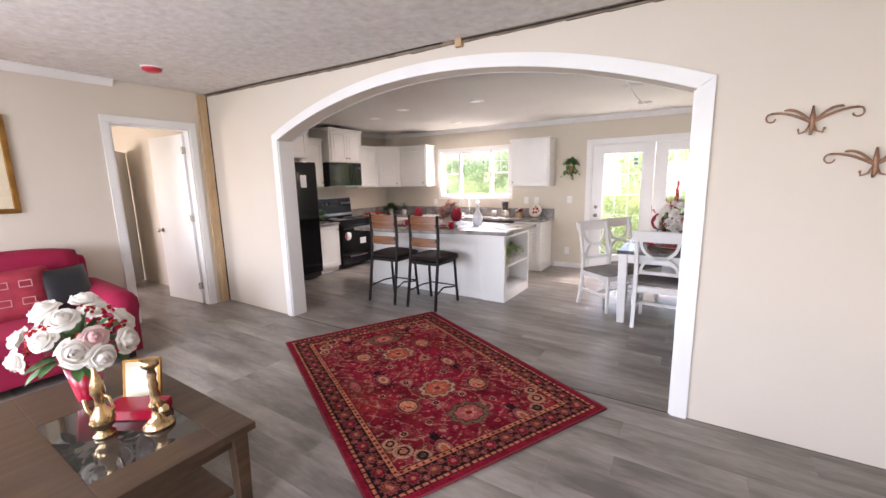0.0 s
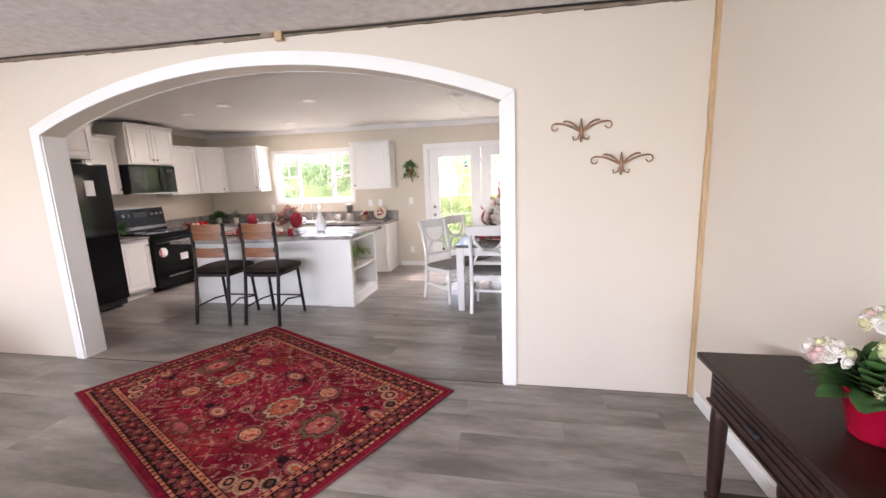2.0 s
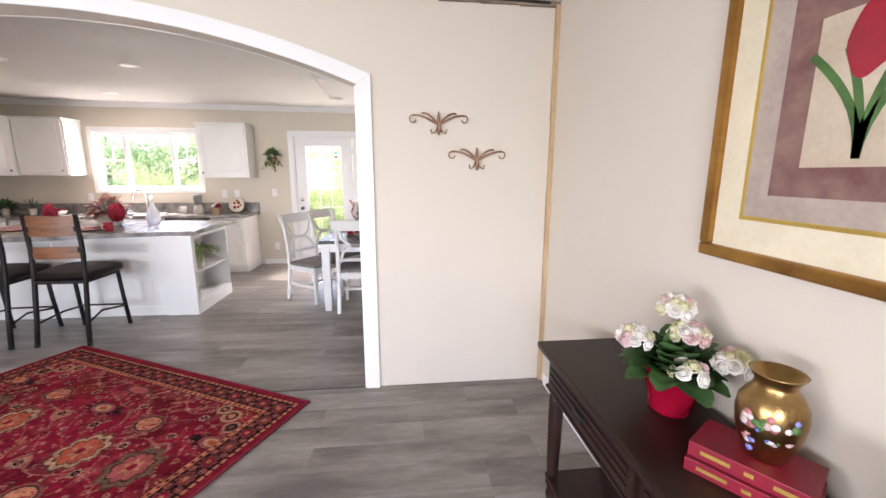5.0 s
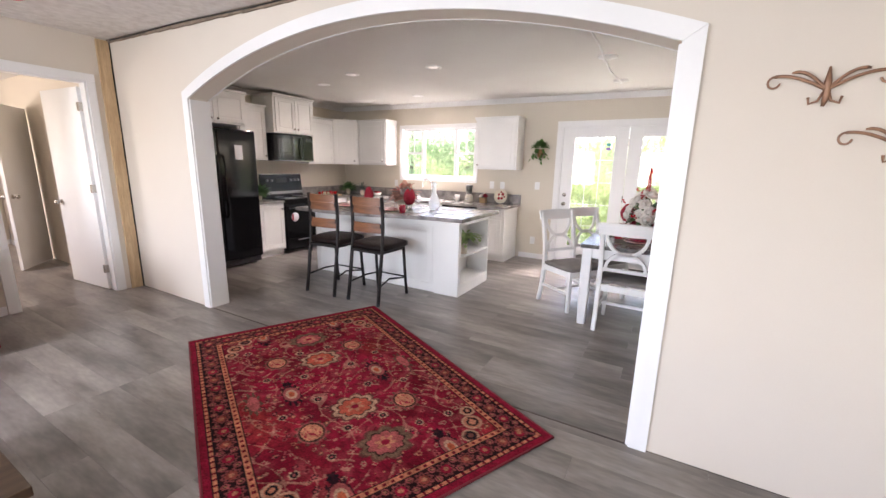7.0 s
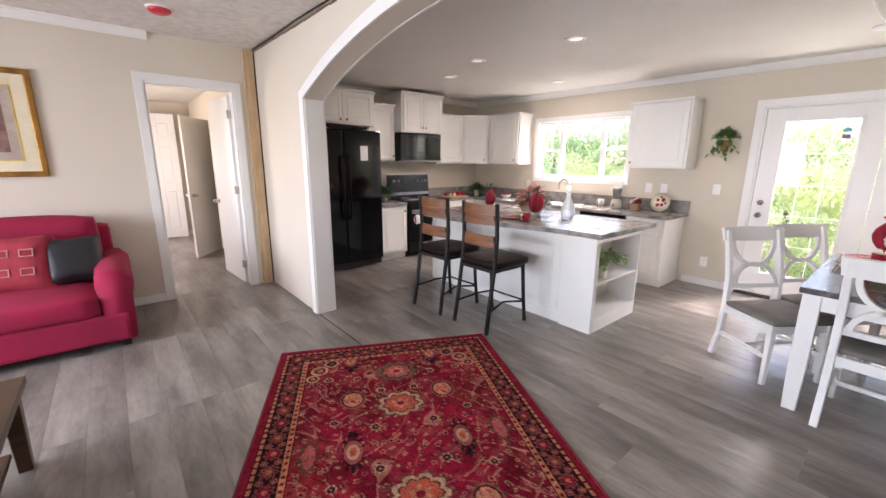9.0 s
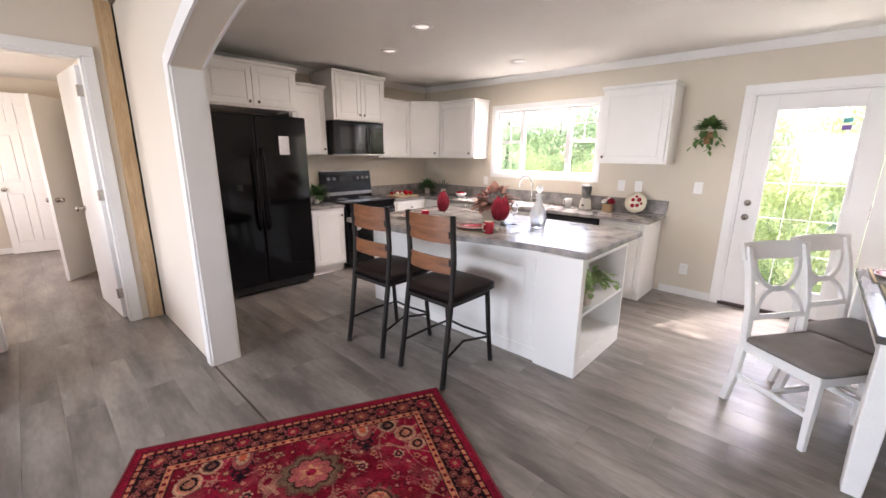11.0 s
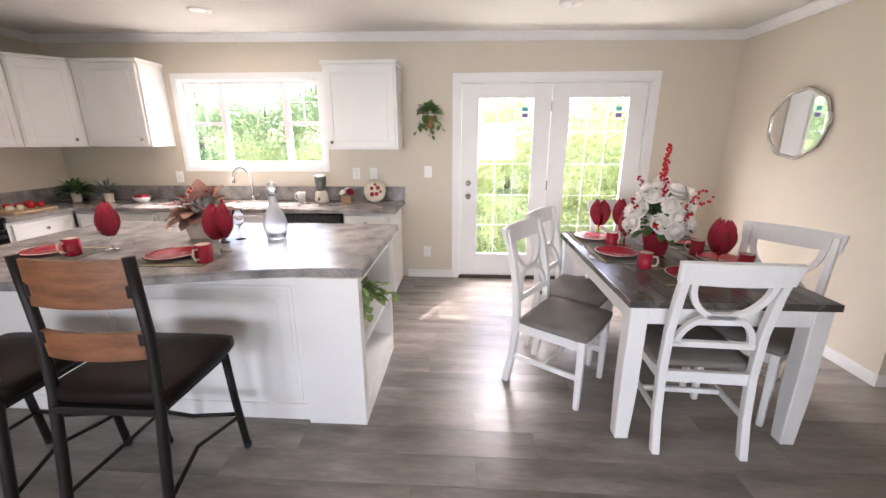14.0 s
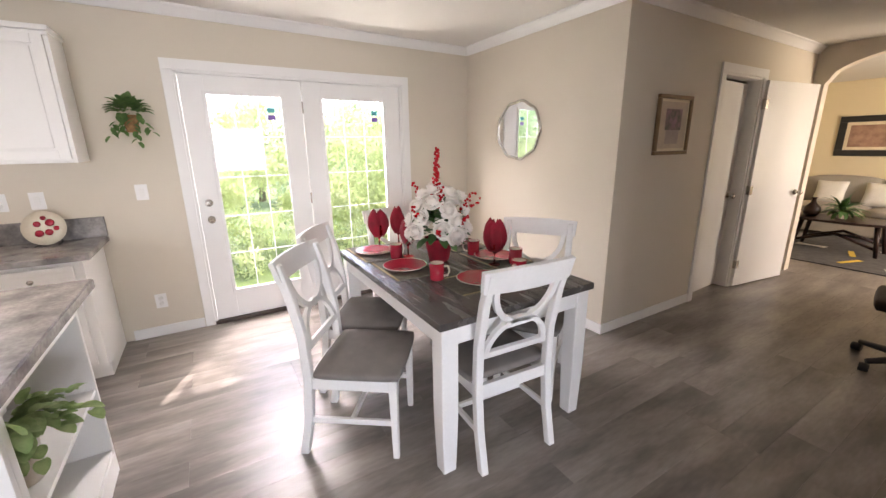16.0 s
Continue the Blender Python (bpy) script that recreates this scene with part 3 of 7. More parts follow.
        for z in (0.3, 1.05, 1.85):
            if i == 0:
                part("hinge", bx((b - 0.004, 0.002, z - 0.05), (b + 0.008, 0.013, z + 0.05), 0.002), M_NICKEL, lf)


patio_door()


def kitchen_window():
    x0, x1, z0, z1 = WIN
    d = thing("window_1", "white triple kitchen window", "window", m=pose(0, BACK, 0))
    d["kind"] = "structure"
    bm = bmesh.new()
    w = 0.06
    bx((x0 - w, -0.016, z0 - w), (x0, -0.001, z1 + w), 0.003, bm)
    bx((x1, -0.016, z0 - w), (x1 + w, -0.001, z1 + w), 0.003, bm)
    bx((x0, -0.016, z1), (x1, -0.001, z1 + w), 0.003, bm)
    bx((x0, -0.022, z0 - w), (x1, -0.001, z0), 0.003, bm)
    for a, b in ((x0 - 0.001, x0 + 0.012), (x1 - 0.012, x1 + 0.001)):
        bx((a, -0.004, z0), (b, 0.14, z1), 0.002, bm)
    bx((x0, -0.004, z1 - 0.012), (x1, 0.14, z1 + 0.001), 0.002, bm)
    bx((x0, -0.004, z0 - 0.001), (x1, 0.14, z0 + 0.012), 0.002, bm)
    part("frame", bm, M_TRIM, d)
    m1, m2 = x0 + 0.42, x1 - 0.40
    for a, b, rail in ((x0 + 0.012, m1, True), (m1, m2, False), (m2, x1 - 0.012, True)):
        bm = bmesh.new()
        f = 0.032
        bx((a, 0.05, z0 + 0.012), (a + f, 0.10, z1 - 0.012), 0.003, bm)
        bx((b - f, 0.05, z0 + 0.012), (b, 0.10, z1 - 0.012), 0.003, bm)
        bx((a + f, 0.05, z0 + 0.012), (b - f, 0.10, z0 + 0.012 + f), 0.003, bm)
        bx((a + f, 0.05, z1 - 0.012 - f), (b - f, 0.10, z1 - 0.012), 0.003, bm)
        if rail:
            zm = (z0 + z1) / 2
            bx((a + f, 0.045, zm - 0.02), (b - f, 0.095, zm + 0.02), 0.003, bm)
            bx(((a + b) / 2 - 0.005, 0.072, zm), ((a + b) / 2 + 0.005, 0.078, z1 - 0.04), 0, bm)
            bx((a + f, 0.072, (zm + z1) / 2 - 0.005), (b - f, 0.078, (zm + z1) / 2 + 0.005), 0, bm)
        s = part("sash", bm, M_TRIM, d)
        p = part("pane", bx((a + f - 0.004, 0.08, z0 + 0.04), (b - f + 0.004, 0.085, z1 - 0.04), 0), M_GLASS, s, "clear window glass")
        p.visible_shadow = False


kitchen_window()


def plate_on_wall(name, m, label, kind):
    t = thing(name, label, "switch" if kind == "switch" else "outlet", m=m)
    part("cover_plate", bx((-0.04, -0.006, -0.06), (0.04, -0.0005, 0.06), 0.003), M_TRIM, t)
    if kind == "switch":
        part("rocker", bx((-0.016, -0.011, -0.033), (0.016, -0.006, 0.033), 0.003), M_CAB, t)
    else:
        for z in (-0.022, 0.022):
            part("socket", lathe([(0.017, 0), (0.017, 0.003), (0.0, 0.004)], 16, None, pose(0, -0.006, z, 90, 0, 0)), M_CAB, t)


plate_on_wall("light_switch", pose(-1.5, BACK, 1.19), "white rocker switch beside the patio door", "switch")
plate_on_wall("wall_outlet", pose(-1.52, BACK, 0.30), "white outlet low beside the patio door", "outlet")
plate_on_wall("wall_outlet", pose(-2.28, BACK, 1.17), "white outlet above the counter", "outlet")
plate_on_wall("light_switch", pose(-2.09, BACK, 1.17), "white switch plate above the counter", "switch")
plate_on_wall("wall_outlet", pose(-4.28, BACK, 1.13), "white outlet near the window", "outlet")


# ---------- kitchen ----------
def panel_door(parent, x0, x1, z0, z1, knob=None, name="door"):
    """A framed cabinet front on the plane y = 0 of its cabinet."""
    g = 0.003
    x0, x1, z0, z1 = x0 + g, x1 - g, z0 + g, z1 - g
    s = 0.055 if (z1 - z0) > 0.25 else 0.03
    d = part(name, bx((x0, -0.012, z0), (x1, -0.001, z1), 0.001), M_CAB, parent)
    part("stile", bx((x0, -0.021, z0), (x0 + s, -0.011, z1), 0.003), M_CAB, d)
    part("stile", bx((x1 - s, -0.021, z0), (x1, -0.011, z1), 0.003), M_CAB, d)
    part("rail", bx((x0 + s, -0.0207, z0), (x1 - s, -0.011, z0 + s), 0.003), M_CAB, d)
    part("rail", bx((x0 + s, -0.0207, z1 - s), (x1 - s, -0.011, z1), 0.003), M_CAB, d)
    if (z1 - z0) > 0.25:
        part("field", bx((x0 + s + 0.014, -0.019, z0 + s + 0.014), (x1 - s - 0.014, -0.011, z1 - s - 0.014), 0.007), M_CAB, d)
    if knob:
        part("knob", lathe([(0.006, 0), (0.006, 0.014), (0.015, 0.02), (0.015, 0.028), (0.0, 0.032)], 14, None, pose(knob[0], -0.02, knob[1], 90, 0, 0)), M_NICKEL, d, "small nickel knob")
    return d


def cabinet(name, label, m, w, z0, z1, d, fronts, group, top_trim=False, toe=False, skip_left=False):
    c = thing(name, label, "cabinet", group, m)
    bm = bx((0, 0, z0 + (0.1 if toe else 0)), (w, d, z1), 0.002)
    part("body", bm, M_CAB, c)
    if toe:
        part("toe_kick", bx((0, 0.06, 0), (w, d, 0.1), 0), M_CAB, c)
    if top_trim:
        bm = bx((-0.012, -0.034, z1 - 0.012), (w + 0.012, d, z1 + 0.02), 0.008)
        bx((-0.004, -0.014, z1 - 0.035), (w + 0.004, 0.02, z1 - 0.012), 0.006, bm)
        part("crown", bm, M_CAB, c)
    for f in fronts:
        panel_door(c, *f)
    return c


UP, LOW = "wall cabinets", "base cabinets"
WEST = lambda x, y: pose(x, y, 0, 0, 0, 90)
CH = 0.845          # underside of the worktops
# west run; local x runs along the wall
cabinet("wall_cabinet", "white two-door cabinet above the refrigerator", WEST(-5.0, 3.62), 0.97, 1.97, 2.40, 0.595, [(0.03, 0.485, 1.99, 2.37, (0.44, 2.03)), (0.485, 0.94, 1.99, 2.37, (0.53, 2.03))], UP, True)
cabinet("wall_cabinet", "narrow white single-door wall cabinet", WEST(-5.27, 4.62), 0.475, 1.50, 2.31, 0.325, [(0.02, 0.455, 1.52, 2.28, (0.42, 1.57))], UP, True)
cabinet("wall_cabinet", "tall white two-door cabinet over the microwave", WEST(-5.10, 5.11), 0.80, 1.93, 2.495, 0.495, [(0.03, 0.40, 1.95, 2.46, (0.365, 2.0)), (0.40, 0.77, 1.95, 2.46, (0.435, 2.0))], UP, True)
cabinet("wall_cabinet", "white single-door wall cabinet beside the microwave", WEST(-5.27, 5.925), 0.60, 1.46, 2.26, 0.325, [(0.02, 0.58, 1.48, 2.23, (0.06, 1.53))], UP, True)
# diagonal corner cabinet
c = thing("wall_cabinet", "white diagonal corner wall cabinet", "cabinet", UP, pose(0, 0, 0))
part("body", prism([(-5.595, 6.53), (-5.27, 6.53), (-4.95, 6.85), (-4.95, 7.175), (-5.595, 7.175)], 1.46, 2.26, 0), M_CAB, c)
part("crown", prism([(-5.595, 6.52), (-5.25, 6.52), (-4.93, 6.83), (-4.93, 7.175), (-5.595, 7.175)], 2.262, 2.285, 0.006), M_CAB, c)
fr = panel_door(c, 0.02, 0.43, 1.48, 2.23, (0.38, 1.53))
fr.matrix_world = pose(-5.27, 6.53, 0, 0, 0, 45)
cabinet("wall_cabinet", "white wall cabinet at the window's side", pose(-4.94, 6.85, 0), 0.68, 1.46, 2.26, 0.325, [(0.02, 0.66, 1.48, 2.23, (0.61, 1.53))], UP, True)
cabinet("wall_cabinet", "white single-door wall cabinet between window and plant", pose(-2.46, 6.855, 0), 0.70, 1.43, 2.215, 0.32, [(0.02, 0.68, 1.45, 2.185, (0.06, 1.5))], UP, True)
cabinet("base_cabinet", "white base cabinet between refrigerator and range", WEST(-5.0, 4.64), 0.48, 0, CH, 0.59, [(0.02, 0.46, 0.13, 0.82, (0.42, 0.75))], LOW, toe=True)
cabinet("base_cabinet", "white base cabinet in the corner by the range", WEST(-5.0, 5.97), 0.60, 0, CH, 0.59, [(0.03, 0.57, 0.66, 0.82, (0.3, 0.74)), (0.03, 0.57, 0.13, 0.65, (0.08, 0.58))], LOW, toe=True)
cabinet("base_cabinet", "white base cabinet next to the sink", pose(-4.99, 6.58, 0), 0.85, 0, CH, 0.59, [(0.02, 0.42, 0.66, 0.82, (0.22, 0.74)), (0.02, 0.42, 0.13, 0.65, (0.37, 0.58)), (0.43, 0.83, 0.66, 0.82, (0.63, 0.74)), (0.43, 0.83, 0.13, 0.65, (0.48, 0.58))], LOW, toe=True)
cabinet("base_cabinet", "white sink base cabinet under the window", pose(-4.13, 6.58, 0), 1.23, 0, CH, 0.59, [(0.03, 0.60, 0.66, 0.82, None), (0.63, 1.20, 0.66, 0.82, None), (0.03, 0.60, 0.13, 0.65, (0.55, 0.58)), (0.63, 1.20, 0.13, 0.65, (0.68, 0.58))], LOW, toe=True)
cabinet("base_cabinet", "white end base cabinet with a drawer", pose(-2.265, 6.58, 0), 0.465, 0, CH, 0.59, [(0.02, 0.42, 0.68, 0.82, (0.22, 0.75)), (0.02, 0.42, 0.13, 0.67, (0.07, 0.6))], LOW, toe=True)

# worktops with backsplash
own = bmesh.new()
prism([(-5.595, 4.625), (-4.96, 4.625), (-4.96, 5.115), (-5.595, 5.115)], CH, CH + 0.035, 0.006, own)
single("worktop", own, M_COUNTER, "grey marbled laminate worktop beside the refrigerator", "countertop", "worktops")
c = thing("worktop", "grey marbled laminate worktop round the corner", "countertop", "worktops")
own = prism([(-5.595, 5.955), (-4.96, 5.955), (-4.96, 6.54), (-1.755, 6.54), (-1.755, 7.175), (-5.595, 7.175)], CH, CH + 0.035, 0.006)
part("top", own, M_COUNTER, c)
bm = bx((-5.575, 7.155, CH + 0.0355), (-1.755, 7.177, CH + 0.185), 0.004)
bx((-5.597, 5.955, CH + 0.0355), (-5.575, 7.155, CH + 0.185), 0.004, bm)
part("backsplash", bm, M_COUNTER, c)
single("backsplash", bx((-5.597, 4.625, CH + 0.0355), (-5.575, 5.115, CH + 0.185), 0.004), M_COUNTER, "short grey laminate backsplash on the worktop", "backsplash")
TOP = CH + 0.035


def fridge():
    f = thing("refrigerator", "glossy black side-by-side refrigerator with dispenser", "refrigerator", m=WEST(-4.90, 3.61))
    w, h = 0.98, 1.90
    part("body", bx((0, 0, 0.03), (w, 0.68, h), 0.012), M_BLACK, f)
    part("base_grille", bx((0.02, -0.02, 0.03), (w - 0.02, 0.02, 0.10), 0.004), M_BLACK2, f)
    split = 0.42
    for a, b in ((0.003, split - 0.003), (split + 0.003, w - 0.003)):
        part("door", bx((a, -0.055, 0.11), (b, -0.002, h - 0.005), 0.016), M_BLACK, f)
    for xx in (split - 0.045, split + 0.045):
        bm = tube([(xx, -0.056, 0.72), (xx, -0.10, 0.76), (xx, -0.115, 0.9), (xx, -0.115, 1.42), (xx, -0.10, 1.52), (xx, -0.056, 1.56)], [0.014, 0.016, 0.017, 0.017, 0.016, 0.014], 10)
        part("handle", bm, M_BLACK, f, "black bar handle")
    disp = part("dispenser", bx((0.09, -0.062, 0.98), (0.34, -0.054, 1.34), 0.008), M_BLACK, f)
    bm = bx((0.12, -0.0635, 1.25), (0.31, -0.0615, 1.31), 0.002)
    part("display", bm, M_BLACK, disp)
    part("nozzle", bx((0.19, -0.075, 1.14), (0.24, -0.062, 1.2), 0.004), M_BLACK2, disp)
    part("paper_sheet", bx((0.66, -0.0572, 1.50), (0.77, -0.0556, 1.69), 0), mat("paper", (0.78, 0.78, 0.78), rough=0.8), f, "white energy leaflet")
    for xx in (0.08, w - 0.08):
        part("foot", lathe([(0.025, 0), (0.028, 0.012), (0.012, 0.016), (0.012, 0.04)], 14, None, Matrix.Translation((xx, 0.03, 0))), M_STEEL, f, "steel levelling foot")


def kitchen_range():
    r = thing("range", "black freestanding electric range with glass top", "stove", m=WEST(-4.975, 5.125))
    w, d = 0.815, 0.61
    part("body", bx((0, 0, 0.06), (w, d, 0.875), 0.004), M_BLACK, r)
    part("cooktop", bx((-0.002, -0.03, 0.876), (w + 0.002, d - 0.05, 0.90), 0.005), M_BLACK, r)
    for x, y, q in ((0.22, 0.15, 0.1), (0.6, 0.15, 0.08), (0.22, 0.4, 0.075), (0.6, 0.4, 0.1)):
        part("burner", lathe([(q, 0), (q, 0.0012), (q - 0.006, 0.0014), (0.0, 0.0012)], 28, None, Matrix.Translation((x, y, 0.9))), mat("burner_grey", (0.05, 0.05, 0.05), rough=0.3), r)
    bm = prism([(d - 0.09, 0.9), (d - 0.05, 1.27), (d - 0.005, 1.27), (d - 0.005, 0.9)], 0, w, 0)
    bm.transform(Matrix(((0, 0, 1, 0), (1, 0, 0, 0), (0, 1, 0, 0), (0, 0, 0, 1))))
    guard = mat("black_glass_panel", (0.006, 0.006, 0.007), rough=0.22)
    guard.node_tree.nodes["Principled BSDF"].inputs["Specular IOR Level"].default_value = 0.14
    part("backguard", bm, guard, r)
    part("top_trim", bx((0.0, d - 0.055, 1.268), (w, d - 0.004, 1.28), 0.003), M_STEEL, r, "thin steel trim")
    part("steel_band", bx((0.005, d - 0.098, 0.94), (w - 0.005, d - 0.083, 0.985), 0.003), M_STEEL, r, "brushed steel strip")
    for x in (0.10, 0.19, 0.58, 0.66, 0.74):
        part("knob", lathe([(0.024, 0), (0.022, 0.02), (0.0, 0.022)], 16, None, pose(x, d - 0.066, 1.17, 84, 0, 0)), M_STEEL, r, "steel control knob")
    part("clock", bx((0.27, d - 0.072, 1.13), (0.5, d - 0.058, 1.21), 0.002), M_BLACK2, r)
    part("oven_door", bx((0.008, -0.03, 0.27), (w - 0.008, -0.001, 0.80), 0.006), M_BLACK, r)
    part("oven_window", bx((0.14, -0.0325, 0.38), (w - 0.14, -0.0305, 0.66), 0.001), M_BLACK, r)
    part("handle", tube([(0.06, -0.031, 0.745), (0.065, -0.075, 0.75), (w - 0.065, -0.075, 0.75), (w - 0.06, -0.031, 0.745)], 0.013, 10), M_BLACK2, r)
    part("drawer", bx((0.008, -0.028, 0.075), (w - 0.008, -0.001, 0.26), 0.006), M_BLACK, r)
    part("drawer_handle", bx((0.2, -0.04, 0.205), (w - 0.2, -0.028, 0.225), 0.004), M_STEEL, r)
    part("round_sticker", lathe([(0.075, 0), (0.075, 0.001), (0.0, 0.001)], 24, None, pose(0.16, -0.0335, 0.60, 90, 0, 0)), mat("sticker_paper", (0.75, 0.73, 0.72), rough=0.6), r, "white round sticker with red corner")
    part("paper_tag", bx((0.45, -0.0345, 0.43), (0.6, -0.0332, 0.54), 0), mat("tag_paper", (0.75, 0.75, 0.75), rough=0.8), r)
    part("red_dot", bx((0.10, -0.0355, 0.55), (0.13, -0.0347, 0.65), 0), M_RED, r)


def microwave():
    w, h = 0.80, 0.43
    r = thing("microwave", "black over-the-range microwave with curved handle", "microwave", m=WEST(-5.17, 5.115))
    part("body", bx((0, 0, 1.495), (w, 0.42, 1.495 + h), 0.006), M_BLACK, r)
    d = part("door", bx((0.004, -0.03, 1.51), (0.60, -0.001, 1.49 + h), 0.006), M_BLACK, r)
    part("window", bx((0.10, -0.0325, 1.57), (0.44, -0.0295, 1.85), 0.002), mat("tinted_glass", (0.012, 0.012, 0.012), rough=0.04), d, "dark see-through door window")
    part("handle", tube([(0.545, -0.03, 1.54), (0.535, -0.06, 1.58), (0.53, -0.075, 1.71), (0.535, -0.06, 1.84), (0.545, -0.03, 1.88)], 0.012, 10), M_BLACK2, d)
    part("control_panel", bx((0.604, -0.03, 1.51), (w - 0.004, -0.001, 1.49 + h), 0.006), M_BLACK, r)
    part("display", bx((0.64, -0.0315, 1.82), (0.76, -0.0298, 1.87), 0.001), M_BLACK2, r)
    part("steel_trim", bx((0.0, -0.032, 1.493), (w, -0.004, 1.508), 0.003), M_STEEL, r)


def dishwasher():
    r = thing("dishwasher", "black built-in dishwasher under the worktop", "dishwasher", m=pose(-2.895, 6.575, 0))
    w = 0.62
    part("body", bx((0.002, 0, 0.1), (w - 0.002, 0.58, CH - 0.004), 0.002), M_BLACK2, r)
    part("toe_kick", bx((0.002, 0.06, 0), (w - 0.002, 0.5, 0.1), 0), M_BLACK2, r)
    part("door", bx((0.004, -0.03, 0.12), (w - 0.004, -0.001, 0.72), 0.006), M_BLACK, r)
    part("control_panel", bx((0.004, -0.034, 0.724), (w - 0.004, -0.001, CH - 0.006), 0.006), M_BLACK, r)
    part("handle_recess", bx((0.16, -0.036, 0.735), (w - 0.16, -0.032, 0.765), 0.002), M_BLACK2, r)


fridge(), kitchen_range(), microwave(), dishwasher()


def island():
    i = thing("kitchen_island", "white panelled kitchen island with open end shelves", "kitchen island")
    x0, x1, y0, y1, h = -3.88, -1.622, 4.745, 5.56, CH + 0.010
    e = x1 - 0.30
    part("body", bx((x0, y0 + 0.012, 0.0), (e, y1, h), 0.002), M_CAB, i)
    bm = bx((x0 - 0.002, y0, 0.0), (x0 + 0.08, y0 + 0.012, h), 0.002)
    part("stile", bm, M_CAB, i)
    for a, b in ((-3.80, -2.98), (-2.90, -1.98)):
        fp = part("front_panel", bx((a, y0 + 0.006, 0.12), (b, y0 + 0.0125, 0.80), 0.001), M_CAB, i)
        part("raised_border", bx((a + 0.02, y0 + 0.002, 0.14), (b - 0.02, y0 + 0.0065, 0.78), 0.003), M_CAB, fp)
        part("raised_field", bx((a + 0.08, y0 - 0.001, 0.20), (b - 0.08, y0 + 0.003, 0.72), 0.003), M_CAB, fp)
    part("base_trim", bx((x0, y0 + 0.003, 0), (e - 0.02, y0 + 0.014, 0.10), 0.003), M_CAB, i)
    part("corner_panel", bx((e - 0.02, y0 - 0.022, 0.0), (x1, y0 + 0.004, h), 0.003), M_CAB, i)
    part("shelf_side", bx((e, y1 - 0.02, 0), (x1, y1, h), 0.002), M_CAB, i)
    bm = bx((e + 0.001, y0 + 0.004, 0.02), (e + 0.012, y1 - 0.02, h - 0.001), 0)
    part("shelf_back", bm, M_CAB, i)
    for z in (0.13, 0.46):
        part("shelf", bx((e + 0.012, y0 + 0.004, z - 0.02), (x1 - 0.004, y1 - 0.02, z), 0.002), M_CAB, i)
    part("plinth", bx((x1 - 0.02, y0 + 0.004, 0), (x1, y1 - 0.02, 0.109), 0.002), M_CAB, i)
    part("face_frame", bx((x1 - 0.018, y0 + 0.004, h - 0.035), (x1 - 0.001, y1 - 0.02, h - 0.001), 0.002), M_CAB, i)
    part("face_frame", bx((x1 - 0.018, y0 + 0.004, 0.11), (x1, y0 + 0.04, h - 0.036), 0.002), M_CAB, i)
    n = 30
    front = []
    for k in range(n + 1):
        x = -1.605 - (3.95 - 1.605) * k / n
        s = min(max((-1.75 - x) / 1.5, 0), 1)
        front.append((x, 4.745 - 0.27 * s * s * (3 - 2 * s)))
    own = prism([(-1.605, 5.84), *front, (-3.95, 5.84)], h + 0.001, h + 0.045, 0.006)
    single("island_worktop", own, M_COUNTER, "grey marbled laminate island top with a curved front", "countertop", "worktops")


island()
ITOP = CH + 0.055


# ---------- seating and tables ----------
def puff(a, b, bulge, mm, name, parent, label="", nx=10, ny=10, corner=0.03):
    """A soft cushion between corners a and b, crowned on its faces by bulge."""
    own = bmesh.new()
    bmesh.ops.create_cube(own, size=2)
    bmesh.ops.subdivide_edges(own, edges=own.edges[:], cuts=6, use_grid_fill=True)
    c = [(p + q) / 2 for p, q in zip(a, b)]
    h = [(q - p) / 2 for p, q in zip(a, b)]
    for v in own.verts:
        x, y, z = v.co
        k = (1 - x * x) * (1 - y * y) if abs(z) > 0.99 else 0
        k2 = (1 - x * x) * (1 - z * z) if abs(y) > 0.99 else 0
        k3 = (1 - y * y) * (1 - z * z) if abs(x) > 0.99 else 0
        p = Vector((x * h[0], y * h[1], z * h[2]))
        r = min(corner, 0.95 * min(h))
        inner = Vector([max(-q + r, min(q - r, w)) for q, w in zip(h, p)])
        if (p - inner).length > 1e-6:
            p = inner + (p - inner).normalized() * r
        p += Vector((math.copysign(bulge * 0.5 * k3, x), math.copysign(bulge * 0.5 * k2, y), math.copysign(bulge * k, z)))
        v.co = p + Vector(c)
    ob = part(name, own, mm, parent, label, smooth=True)
    return ob


